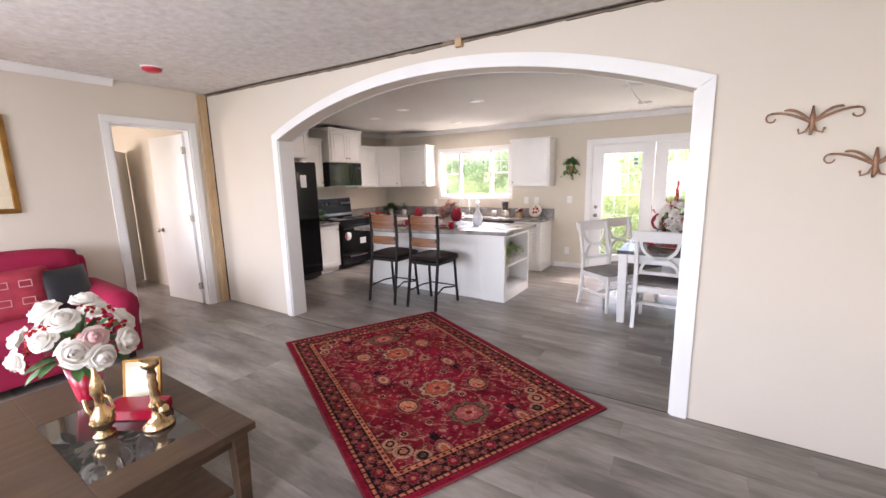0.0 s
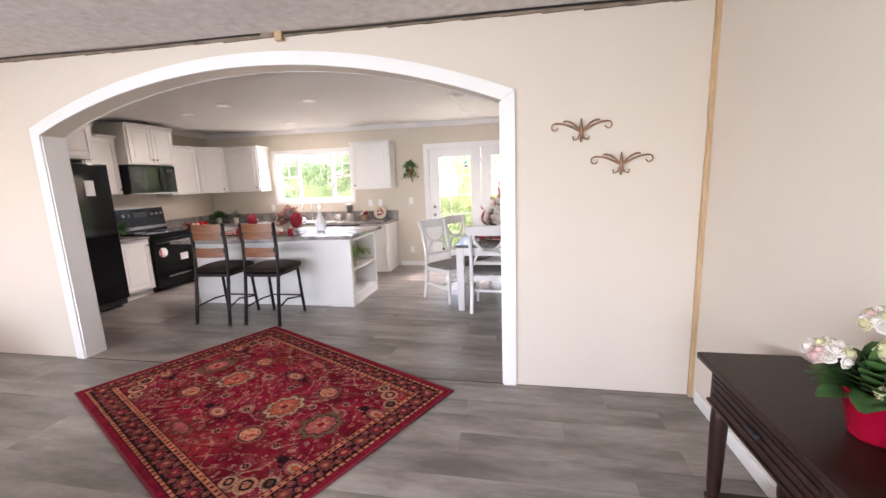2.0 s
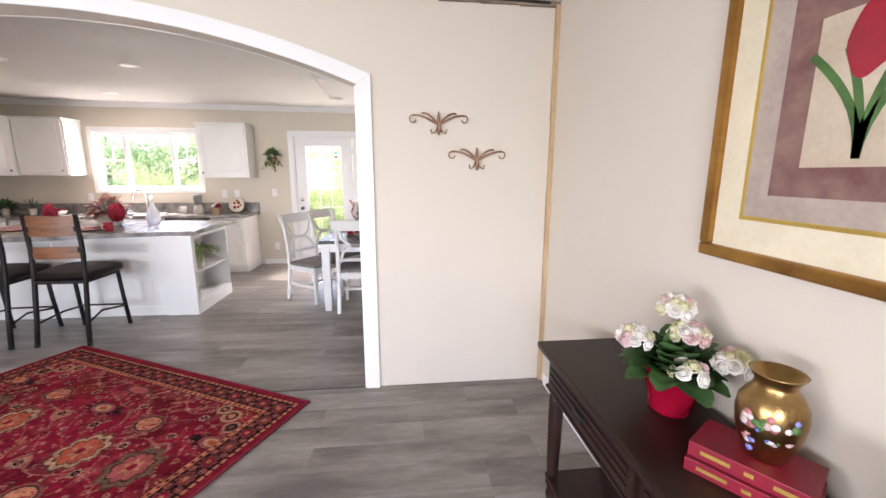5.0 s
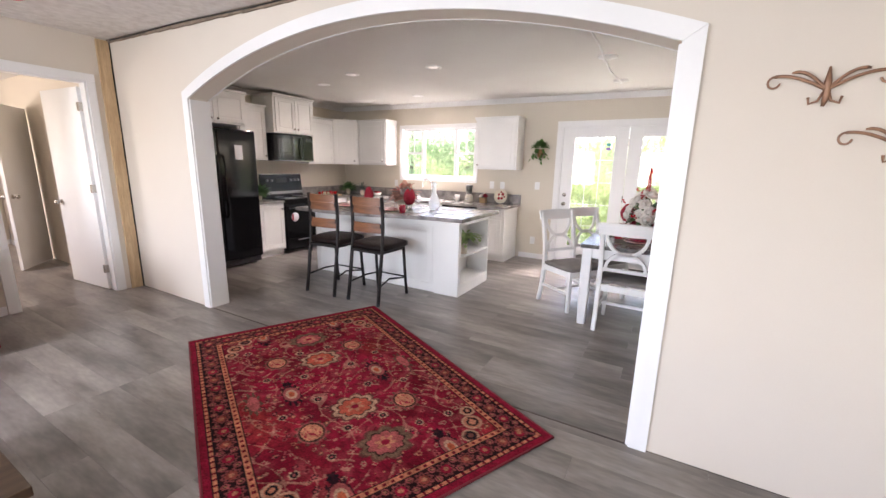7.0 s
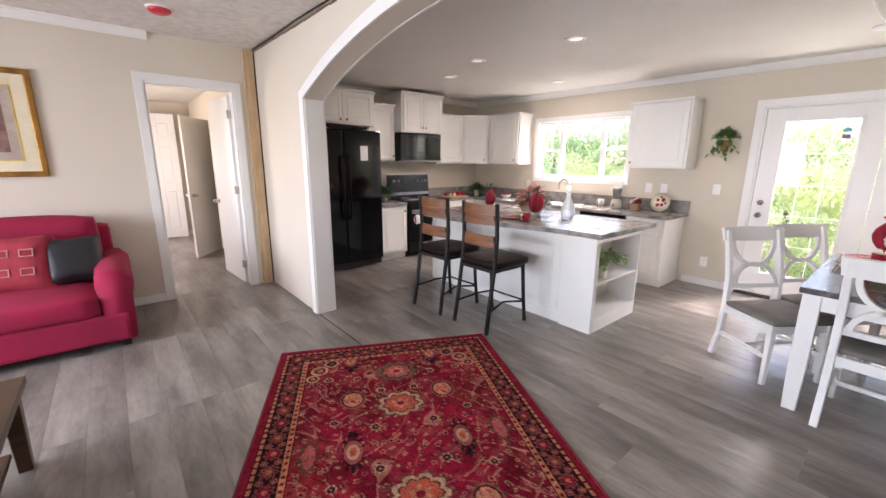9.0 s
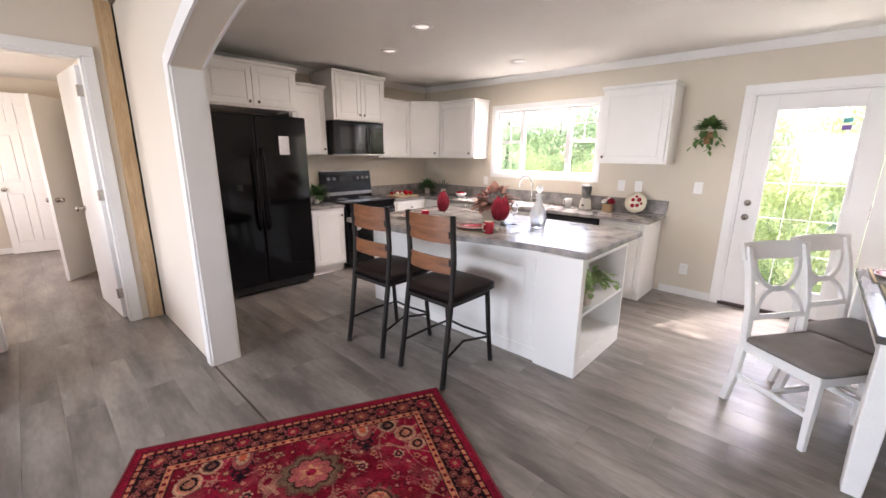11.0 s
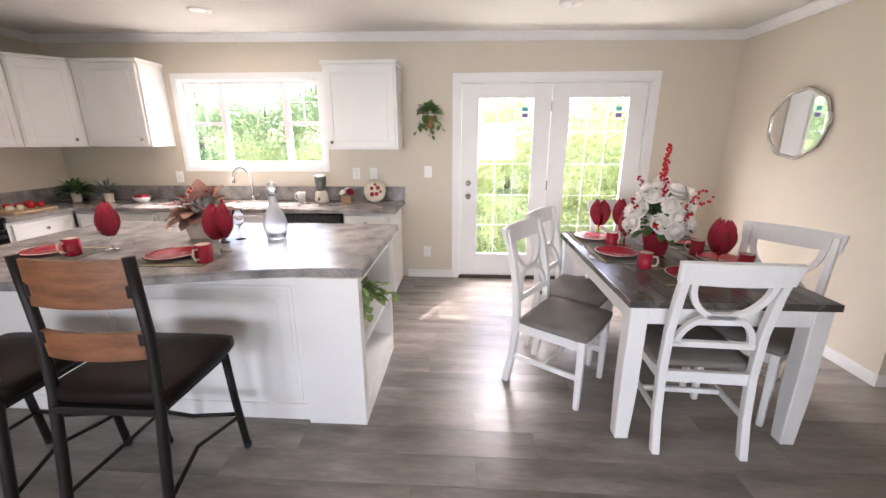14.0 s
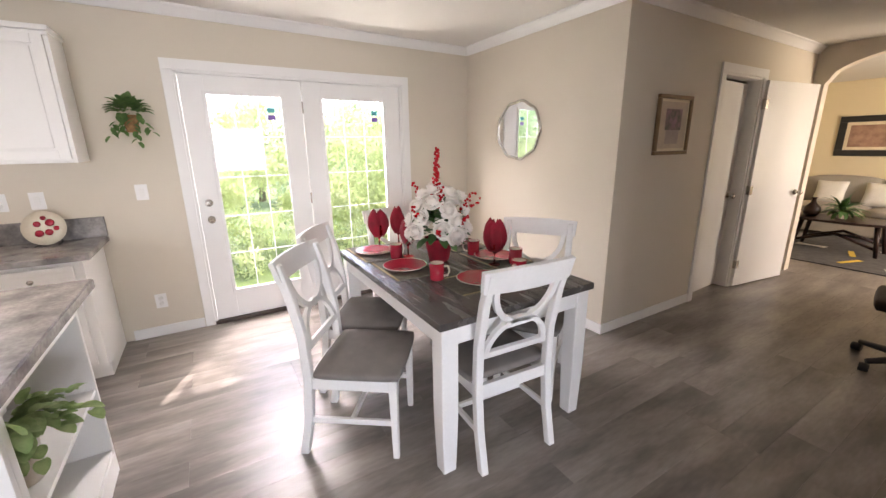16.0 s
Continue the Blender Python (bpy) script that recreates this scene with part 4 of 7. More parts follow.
def bar_stool(m):
    s = thing("bar_stool", "counter stool with iron frame, wooden back slats and dark leather seat", "stool", "stools at the island", m)
    seat_z = 0.60
    for x in (-0.205, 0.205):
        back = [(x * 1.03, -0.262, 0.0), (x, -0.225, 0.25), (x, -0.19, 0.5), (x, -0.172, 0.62), (x, -0.158, 0.85), (x, -0.172, 1.148)]
        part("back_leg", tube(back, 0.0195, 8), M_IRON, s)
        part("front_leg", tube([(x * 1.03, 0.265, 0), (x, 0.235, 0.3), (x * 0.98, 0.215, 0.57)], 0.0175, 8), M_IRON, s)
        part("side_stretcher", tube([(x * 1.01, -0.225, 0.2), (x * 0.8, 0, 0.235), (x * 1.01, 0.24, 0.2)], 0.0095, 6), M_IRON, s)
        for y in (-0.262, 0.265):
            part("foot_cap", lathe([(0.019, 0), (0.02, 0.025), (0.017, 0.03)], 10, None, Matrix.Translation((x * 1.03, y, 0.0))), M_BLACK2, s)
    part("front_stretcher", tube([(-0.205, 0.245, 0.21), (0, 0.20, 0.225), (0.205, 0.245, 0.21)], 0.0095, 6), M_IRON, s)
    part("seat_frame", bx((-0.215, -0.20, 0.545), (0.215, 0.225, 0.575), 0.006), M_IRON, s)
    puff((-0.24, -0.18, 0.568), (0.24, 0.265, 0.650), 0.028, M_LEATHER, "seat", s, "dark brown leather seat pad")
    for z0, z1, y in ((1.054, 1.137, -0.166), (0.965, 1.0515, -0.162), (0.765, 0.87, -0.158)):
        own = bmesh.new()
        n = 10
        for sy in (-0.009, 0.009):
            rows = [[own.verts.new((-0.195 + 0.39 * i / n, y + sy - 0.028 * (1 - (2 * i / n - 1) ** 2), z)) for i in range(n + 1)] for z in (z0, z1)]
            for i in range(n):
                own.faces.new((rows[0][i], rows[0][i + 1], rows[1][i + 1], rows[1][i]))
        own.verts.ensure_lookup_table()
        q = 2 * (n + 1)
        ring = list(range(n + 1)) + [2 * n + 1 - i for i in range(n + 1)]
        for i in range(len(ring)):
            a, b = ring[i], ring[(i + 1) % len(ring)]
            own.faces.new([own.verts[j] for j in (a, b, q + b, q + a)])
        bmesh.ops.recalc_face_normals(own, faces=own.faces[:])
        sl = part("back_slat", own, M_STOOLWOOD, s, "reddish brown wooden slat")
        if z0 < 1.0:
            for x in (-0.186, 0.186):
                part("bracket", bx((x - 0.011, y - 0.018, z1 - 0.05), (x + 0.011, y + 0.012, z1 - 0.005), 0.003), M_IRON, sl)
    return s


stool = bar_stool(pose(-2.408, 4.272, 0, 0, 0, 0))
copy_thing(stool, pose(-3.026, 4.245, 0, 0, 0, 1.5))


def dining_chair(m):
    c = thing("dining_chair", "white dining chair with ring back and grey padded seat", "chair", "chairs round the table", m)
    w = 0.205
    for x in (-w, w):
        own = bmesh.new()
        prof = [(-0.275, 0.0), (-0.235, 0.2), (-0.215, 0.42), (-0.225, 0.65), (-0.265, 0.85), (-0.31, 1.0)]
        rows = []
        for y, z in prof:
            t = 0.019 if z < 0.9 else 0.017
            rows.append([own.verts.new((x + a * t, y + b * 0.021, z)) for a, b in ((-1, -1), (1, -1), (1, 1), (-1, 1))])
        for p, q in zip(rows, rows[1:]):
            for k in range(4):
                own.faces.new((p[k], p[(k + 1) % 4], q[(k + 1) % 4], q[k]))
        own.faces.new(rows[0][::-1])
        own.faces.new(rows[-1])
        bmesh.ops.recalc_face_normals(own, faces=own.faces[:])
        bmesh.ops.bevel(own, geom=own.edges[:], offset=0.004, segments=1, affect="EDGES")
        part("back_leg", own, M_WPAINT, c)
        own = prism([(x - 0.021, 0.175), (x + 0.021, 0.175), (x + 0.021, 0.217), (x - 0.021, 0.217)], 0.0, 0.44, 0)
        for v in own.verts:
            if v.co.z < 0.01:
                v.co.x, v.co.y = x + (v.co.x - x) * 0.72, 0.196 + (v.co.y - 0.196) * 0.72
        bmesh.ops.bevel(own, geom=own.edges[:], offset=0.004, segments=1, affect="EDGES")
        part("front_leg", own, M_WPAINT, c)
        part("side_rail", bx((x - 0.012, -0.2, 0.375), (x + 0.012, 0.18, 0.435), 0.003), M_WPAINT, c)
        part("side_stretcher", bx((x - 0.009, -0.225, 0.185), (x + 0.009, 0.19, 0.215), 0.003), M_WPAINT, c)
    part("front_rail", bx((-w, 0.184, 0.375), (w, 0.208, 0.435), 0.003), M_WPAINT, c)
    part("back_rail", bx((-w, -0.225, 0.375), (w, -0.2, 0.435), 0.003), M_WPAINT, c)
    part("cross_stretcher", bx((-w, -0.03, 0.187), (w, -0.01, 0.213), 0.003), M_WPAINT, c)
    puff((-0.236, -0.19, 0.432), (0.236, 0.234, 0.484), 0.012, M_GREYFAB, "seat", c, "grey padded seat")
    lean = pose(0, -0.222, 0.62, 13, 0, 0)
    own = bmesh.new()
    n = 10
    for sy in (-0.012, 0.012):
        lo = [own.verts.new((-0.235 + 0.47 * i / n, sy - 0.022 * (1 - (2 * i / n - 1) ** 2), 0.305)) for i in range(n + 1)]
        hi = [own.verts.new((-0.245 + 0.49 * i / n, sy - 0.022 * (1 - (2 * i / n - 1) ** 2), 0.405 + 0.012 * (1 - (2 * i / n - 1) ** 2))) for i in range(n + 1)]
        for i in range(n):
            own.faces.new((lo[i], lo[i + 1], hi[i + 1], hi[i]))
    own.verts.ensure_lookup_table()
    q = 2 * (n + 1)
    ring = list(range(n + 1)) + [2 * n + 1 - i for i in range(n + 1)]
    for i in range(len(ring)):
        a, b = ring[i], ring[(i + 1) % len(ring)]
        own.faces.new([own.verts[j] for j in (a, b, q + b, q + a)])
    bmesh.ops.recalc_face_normals(own, faces=own.faces[:])
    own.transform(lean)
    part("top_rail", own, M_WPAINT, c)
    part("upper_hoop", ribbon(arc(0, 0.305, 0.165, 180, 360, 20, 0.185), 0.028, 0.022, None, lean), M_WPAINT, c)
    part("lower_hoop", ribbon(arc(0, -0.035, 0.165, 0, 180, 20, 0.165), 0.028, 0.022, None, lean), M_WPAINT, c)
    part("lower_rail", bx((-w, -0.011, -0.055), (w, 0.011, -0.022), 0.003, None, lean), M_WPAINT, c)
    return c


chair = dining_chair(pose(-0.475, 5.2, 0, 0, 0, -126))
for x, y, rz in ((0.09, 4.875, -3), (-0.27, 5.68, -124), (0.58, 5.12, 125), (0.2, 6.03, 180)):
    copy_thing(chair, pose(x, y, 0, 0, 0, rz))


def dining_table():
    t = thing("dining_table", "white dining table with a dark grey stained top", "table")
    x0, x1, y0, y1, z = -0.32, 0.635, 4.67, 6.08, 0.79
    for k in range(5):
        a, b = x0 + (x1 - x0) * k / 5, x0 + (x1 - x0) * (k + 1) / 5
        part("top_board", bx((a + 0.0006, y0, z - 0.035), (b - 0.0006, y1, z), 0.003), M_DTOP, t, "dark grey stained board")
    for a, b, cc, d in ((x0 + 0.06, x1 - 0.06, y0 + 0.03, y0 + 0.052), (x0 + 0.06, x1 - 0.06, y1 - 0.052, y1 - 0.03)):
        part("apron", bx((a, cc, z - 0.13), (b, d, z - 0.036), 0.003), M_WPAINT, t)
    for a in (x0 + 0.03, x1 - 0.052):
        part("apron", bx((a, y0 + 0.06, z - 0.13), (a + 0.022, y1 - 0.06, z - 0.036), 0.003), M_WPAINT, t)
    for x in (x0 + 0.06, x1 - 0.06):
        for y in (y0 + 0.06, y1 - 0.06):
            own = bx((x - 0.043, y - 0.043, 0), (x + 0.043, y + 0.043, z - 0.036), 0)
            bmesh.ops.subdivide_edges(own, edges=[e for e in own.edges if abs(e.verts[0].co.z - e.verts[1].co.z) > 0.5], cuts=8)
            for v in own.verts:
                f = 1 if v.co.z > 0.3 else (0.8 + 0.2 * v.co.z / 0.3)
                v.co.x, v.co.y = x + (v.co.x - x) * f, y + (v.co.y - y) * f
            bmesh.ops.bevel(own, geom=[e for e in own.edges if e.calc_face_angle(0) > 1], offset=0.004, segments=1, affect="EDGES")
            part("leg", own, M_WPAINT, t)


dining_table()


# ---------- table settings ----------
M_NAPKIN = mat("crimson_napkin", (0.30, 0.004, 0.022), (0.19, 0.003, 0.013), 14, 0.8, bump=0.3, bump_scale=200)
M_PLATE = mat("red_plate_glaze", (0.36, 0.014, 0.032), (0.30, 0.01, 0.025), 6, 0.2)
M_RIM = mat("cream_glaze", (0.70, 0.62, 0.52), rough=0.3)
M_MAT = mat("woven_green_mat", (0.13, 0.12, 0.09), (0.07, 0.065, 0.05), 30, 0.85, bump=0.6, bump_scale=180, fine=0.4)
M_RGLASS = glass("red_glass", (0.6, 0.02, 0.03))


def placemat(m, group):
    own = bmesh.new()
    bx((-0.21, -0.15, 0.0006), (0.21, 0.15, 0.004), 0.0015, own)
    p = thing("placemat", "dark green woven placemat with a striped hem", "placemat", group, m)
    part("mat", own, M_MAT, p)
    for y in (-0.135, 0.135):
        part("hem", bx((-0.205, y - 0.006, 0.0041), (0.205, y + 0.006, 0.0052), 0), mat("hem_tan", (0.35, 0.28, 0.16), rough=0.9), p)
    return p


def plate(m, group):
    p = thing("plate", "red glazed dinner plate with a cream edge", "plate", group, m)
    part("dish", lathe([(0.0, 0), (0.06, 0.0), (0.075, 0.004), (0.13, 0.016), (0.132, 0.019), (0.128, 0.02), (0.078, 0.009), (0.0, 0.007)], 36), M_PLATE, p)
    part("rim", tube([(0.131 * math.cos(a), 0.131 * math.sin(a), 0.0185) for a in np.linspace(0, 2 * math.pi, 40)[:-1]], 0.0022, 6, close=True), M_RIM, p)
    return p


def mug(m, group, label="red mug with a cream inside"):
    p = thing("mug", label, "mug", group, m)
    part("cup", lathe([(0.0, 0), (0.036, 0), (0.039, 0.004), (0.041, 0.095), (0.038, 0.095), (0.035, 0.008), (0.0, 0.007)], 24), M_PLATE, p)
    part("lining", lathe([(0.0, 0.0085), (0.0345, 0.009), (0.0376, 0.094), (0.037, 0.094), (0.033, 0.0105), (0.0, 0.01)], 24), M_RIM, p)
    part("handle", tube([(0.038, 0, 0.075), (0.062, 0, 0.078), (0.07, 0, 0.05), (0.06, 0, 0.025), (0.038, 0, 0.022)], 0.006, 8), M_RIM, p, "cream handle")
    return p


def napkin_bm(seed, h=0.185, r=0.072):
    """A cloth pushed into a glass, its pleats standing up to ragged points."""
    rr = random.Random(seed)
    own = bmesh.new()
    n, rows = 40, 12
    ph = rr.uniform(0, 6)
    lean = (rr.uniform(-0.02, 0.02), rr.uniform(-0.02, 0.02))
    peaks = [(rr.uniform(0, 6.28), rr.uniform(0.5, 1.0)) for _ in range(4)]
    grid = []
    for j in range(rows):
        t = j / (rows - 1)
        swell = 0.34 + 0.66 * math.sin(math.pi * min(1.0, 0.08 + 0.78 * t)) if t < 0.72 else 0.92 * (1 - ((t - 0.72) / 0.28) ** 2 * 0.55)
        line = []
        for i in range(n):
            a = 2 * math.pi * i / n
            peak = max(w * max(0.0, math.cos(a - p)) ** 2 for p, w in peaks)
            rad = r * swell * (1 + 0.10 * math.sin(7 * a + ph + 3 * t) + 0.12 * math.sin(3 * a - ph + t)) * (0.58 + 0.42 * abs(math.cos(a + ph)))
            z = h * t * (0.84 + 0.16 * t * abs(math.cos(a + ph + 0.5)) + 0.06 * peak * t) - 0.010 * t * t * math.sin(7 * a + ph + 3 * t)
            line.append(own.verts.new((rad * math.cos(a) + lean[0] * t, rad * math.sin(a) + lean[1] * t, z)))
        grid.append(line)
    tip = own.verts.new((lean[0], lean[1], h * 0.84))
    for a, b in zip(grid, grid[1:]):
        for i in range(n):
            own.faces.new((a[i], a[(i + 1) % n], b[(i + 1) % n], b[i]))
    for i in range(n):
        own.faces.new((grid[-1][i], grid[-1][(i + 1) % n], tip))
    own.faces.new(grid[0][::-1])
    return own


def goblet(m, group, seed, red=True):
    g = thing("goblet", "stemmed goblet with a folded crimson napkin", "goblet", group, m)
    part("glass", lathe([(0.0, 0), (0.036, 0), (0.034, 0.003), (0.006, 0.008), (0.0045, 0.065), (0.012, 0.075), (0.032, 0.10), (0.037, 0.13), (0.033, 0.17), (0.0315, 0.17), (0.035, 0.13), (0.03, 0.103), (0.008, 0.08), (0.0, 0.078)], 24), M_RGLASS if red else M_THIN, g, "glass bowl and stem")
    nb = napkin_bm(seed)
    nb.transform(Matrix.Translation((0, 0, 0.085)))
    part("napkin", nb, M_NAPKIN, g, "folded crimson cloth napkin", smooth=True)
    return g


TT = 0.79
SET = "dining table settings"
settings = [(-0.10, 5.46, 90, (-0.047, 5.165), (0.03, 5.68)), (-0.12, 5.90, 90, (-0.06, 5.675), (-0.05, 5.99)), (0.49, 5.34, -90, (0.51, 5.16), (0.386, 5.21)), (0.49, 5.80, -90, (0.415, 5.475), (0.12, 6.03)), (0.145, 5.02, 0, (0.36, 4.96), None)]
pm = pl = mg = None
for i, (x, y, rz, mpos, gpos) in enumerate(settings):
    mp, pp = pose(x, y, TT, 0, 0, rz), pose(x, y, TT + 0.0052)
    pm = copy_thing(pm, mp) if pm else placemat(mp, SET)
    pl = copy_thing(pl, pp) if pl else plate(pp, SET)
    mm_ = pose(*mpos, TT + 0.0052, 0, 0, 60 * i - 40)
    mg = copy_thing(mg, mm_) if mg else mug(mm_, SET)
    if gpos:
        goblet(pose(*gpos, TT + 0.0052 if i in (1,) else TT + 0.0052, 0, 0, 50 * i), SET, i)
ISET = "island table settings"
for i, (x, y, mpos, gpos) in enumerate(((-2.70, 4.91, (-2.455, 4.815), (-2.47, 4.98)), (-3.46, 4.95, (-3.27, 4.90), (-3.15, 5.02)))):
    copy_thing(pm, pose(x + 0.06, y - 0.03, ITOP, 0, 0, 3 - 4 * i))["group"] = ISET
    copy_thing(pl, pose(x, y, ITOP + 0.0052))["group"] = ISET
    copy_thing(mg, pose(*mpos, ITOP + 0.0052, 0, 0, -100))["group"] = ISET
    goblet(pose(*gpos, ITOP + 0.0052, 0, 0, 30 * i), ISET, 20 + i, red=False)


# ---------- flowers and leaves ----------
def leaf_mat(name, c1, c2, scale=1.5, through_=0.7):
    """Thin leaves and petals, lit from behind as well."""
    m = mat(name, c1, c2, scale, 0.6)
    t = m.node_tree
    b, out = t.nodes["Principled BSDF"], t.nodes["Material Output"]
    tr_, mx = t.nodes.new("ShaderNodeBsdfTranslucent"), t.nodes.new("ShaderNodeMixShader")
    t.links.new(b.inputs["Base Color"].links[0].from_socket, tr_.inputs[0])
    mx.inputs[0].default_value = through_
    t.links.new(b.outputs[0], mx.inputs[1])
    t.links.new(tr_.outputs[0], mx.inputs[2])
    t.links.new(mx.outputs[0], out.inputs[0])
    return m


M_PETAL = leaf_mat("white_silk_petal", (0.90, 0.87, 0.82), (0.86, 0.81, 0.74), 20, 0.3)
M_PINK = leaf_mat("pink_silk_petal", (0.86, 0.72, 0.68), (0.76, 0.46, 0.46), 26, 0.45)
M_CREAMP = leaf_mat("cream_silk_petal", (0.84, 0.80, 0.58), (0.74, 0.72, 0.42), 26, 0.45)
M_LEAF = mat("silk_leaf", (0.075, 0.17, 0.045), (0.035, 0.09, 0.025), 18, 0.55, bump=0.2)
M_LEAF2 = leaf_mat("variegated_leaf", (0.42, 0.52, 0.24), (0.19, 0.31, 0.10), 22, 0.45)
M_BERRY = mat("red_berry", (0.50, 0.01, 0.015), rough=0.25)
M_DRY = mat("dried_pink_leaf", (0.50, 0.26, 0.20), (0.28, 0.15, 0.11), 16, 0.8)


def blade(own, base_at, direction, length, width, droop, twist=0.0, n=5, taper=0.88):
    """One leaf or petal, cupped along its midrib."""
    d = Vector(direction).normalized()
    side = d.cross(Vector((0, 0, 1)))
    if side.length < 0.1:
        side = Vector((1, 0, 0))
    side = (Matrix.Rotation(twist, 3, d) @ side.normalized())
    rows = []
    p = Vector(base_at)
    for i in range(n + 1):
        t = i / n
        wd = width * math.sin(math.pi * min(0.12 + taper * t, 0.985)) ** 0.6 * 0.5
        up = side.cross(d)
        rows.append((own.verts.new(p - side * wd + up * wd * 0.25), own.verts.new(p), own.verts.new(p + side * wd + up * wd * 0.25)))
        d = (d + Vector((0, 0, -droop / n))).normalized()
        p = p + d * length / n
    for a, b in zip(rows, rows[1:]):
        own.faces.new((a[0], a[1], b[1], b[0]))
        own.faces.new((a[1], a[2], b[2], b[1]))


def rose_mesh(seed, size):
    """A full rose: rings of cupped petals, the inner ones upright, the outer ones open and curled."""
    rr = random.Random(seed)
    own = bmesh.new()
    for n, rmax, ztop, curl, shut in ((3, 0.15, 0.47, 0.0, 0.92), (4, 0.26, 0.45, 0.05, 0.82), (5, 0.38, 0.38, 0.15, 0.66), (6, 0.50, 0.24, 0.30, 0.5)):
        turn = rr.uniform(0, 6.28)
        for k in range(n):
            mid = turn + 2 * math.pi * k / n + rr.uniform(-0.15, 0.15)
            wide = math.pi / n * rr.uniform(1.15, 1.4)
            reach, lift = rr.uniform(0.9, 1.1), rr.uniform(0.88, 1.08)
            rows = []
            for i in range(6):
                t = i / 5
                row = []
                for j in range(7):
                    q = j / 3 - 1
                    tt = t * (1 - 0.16 * q * q)
                    r = size * rmax * reach * math.sin(math.pi * shut * tt) * (1 + 0.05 * math.sin(3 * q + k))
                    z = size * (ztop * lift * tt ** 1.2 - curl * max(0.0, tt - 0.6) ** 1.5 * 2.2) + size * 0.03 * tt * math.sin(4 * q + 2 * k)
                    a = mid + q * wide * (0.35 + 0.65 * t ** 0.5)
                    row.append(own.verts.new((r * math.cos(a), r * math.sin(a), z)))
                rows.append(row)
            for a, b in zip(rows, rows[1:]):
                for j in range(6):
                    own.faces.new((a[j], a[j + 1], b[j + 1], b[j]))
    return own


def stems_thing(name, label, m, pot, heads, leaves, berries=(), group="", seed=0, leaf_mat=None, cat="flower arrangement"):
    """An arrangement: pot is (mesh, material, part name, label); heads (place, direction, size, material); leaves (place, direction, length, width, droop)."""
    a = thing(name, label, cat, group, m)
    if pot:
        part(pot[2], pot[0], pot[1], a, pot[3])
    meshes = {}
    for i, (at, dirn, size, mm) in enumerate(heads):
        key = (i % 3, round(size, 2), mm.name)
        q = Vector(dirn).normalized().to_track_quat("Z", "Y").to_matrix().to_4x4()
        if key not in meshes:
            ob = part("flower", rose_mesh(seed + i, size), mm, a, smooth=True)
            meshes[key] = ob.data
        else:
            ob = new("flower", meshes[key])
            ob.parent = a
        ob.matrix_basis = Matrix.Translation(at) @ q
    if leaves:
        own = bmesh.new()
        for at, dirn, ln, wd, dr in leaves:
            blade(own, at, dirn, ln, wd, dr)
        tagged(part("foliage", own, leaf_mat or M_LEAF, a, smooth=True), kind="stuff")
    if berries:
        own = bmesh.new()
        for at, r in berries:
            bmesh.ops.create_icosphere(own, subdivisions=1, radius=r, matrix=Matrix.Translation(at))
        tagged(part("berries", own, M_BERRY, a, "red berries", smooth=True), kind="stuff")
    return a


def dome(rr, n, radius, height, base_z, lo=0.1):
    """n places spread over a dome, with their outward directions."""
    out = []
    for i in range(n):
        t = (i + 0.5) / n
        e = math.asin(lo + (1 - lo) * t)
        a = i * 2.39996 + rr.uniform(-0.3, 0.3)
        d = Vector((math.cos(a) * math.cos(e), math.sin(a) * math.cos(e), math.sin(e)))
        p = Vector((d.x * radius, d.y * radius, base_z + d.z * height)) * 1
        out.append((p * rr.uniform(0.93, 1.07), d))
    return out


def vase_bm(r0, r1, h, foot=0.0):
    return lathe([(0.0, 0), (r0, 0), (r0 * 1.02, 0.006), (r1, h), (r1 * 0.94, h), (r0 * 0.9, 0.012), (0.0, 0.01)], 24)


rr = random.Random(11)
# dining centrepiece
heads = [(p, d, rr.uniform(0.112, 0.135), M_PETAL) for p, d in dome(rr, 26, 0.165, 0.255, 0.20, -0.15)]
leaves = [(p * 0.62 + Vector((0, 0, 0.07)), d + Vector((0, 0, 0.1)), rr.uniform(0.09, 0.125), 0.055, 0.7) for p, d in dome(rr, 70, 0.17, 0.22, 0.17, -0.2)]
ber = []
for k in range(70):
    t = k / 69
    w_ = 0.024 * (1.15 - 0.8 * t)
    ber.append((Vector((-0.02 + 0.02 * t, 0.0, 0.40 + 0.30 * t)) + Vector((rr.uniform(-w_, w_), rr.uniform(-w_, w_), 0)), 0.0095))
for sx, sy, sz in ((0.26, -0.08, 0.24), (-0.24, -0.10, 0.24), (0.1, 0.2, 0.26), (-0.12, 0.10, 0.36), (0.2, 0.12, 0.28), (-0.13, -0.22, 0.10), (0.08, -0.22, 0.16), (0.16, -0.16, 0.30), (-0.06, -0.15, 0.33)):
    for k in range(15):
        t = 0.62 + 0.38 * k / 14
        ber.append((Vector((sx * t, sy * t, 0.14 + sz * t)) + Vector([rr.uniform(-0.015, 0.015) for _ in range(3)]), 0.0088))
stems_thing("flower_arrangement", "white silk roses with red berry sprays in a crimson vase", pose(0.16, 5.50, TT), (lathe([(0.0, 0), (0.062, 0), (0.066, 0.006), (0.092, 0.13), (0.096, 0.15), (0.088, 0.15), (0.06, 0.012), (0.0, 0.01)], 8), M_NAPKIN, "vase", "crimson vase"), heads, leaves, ber, seed=100)
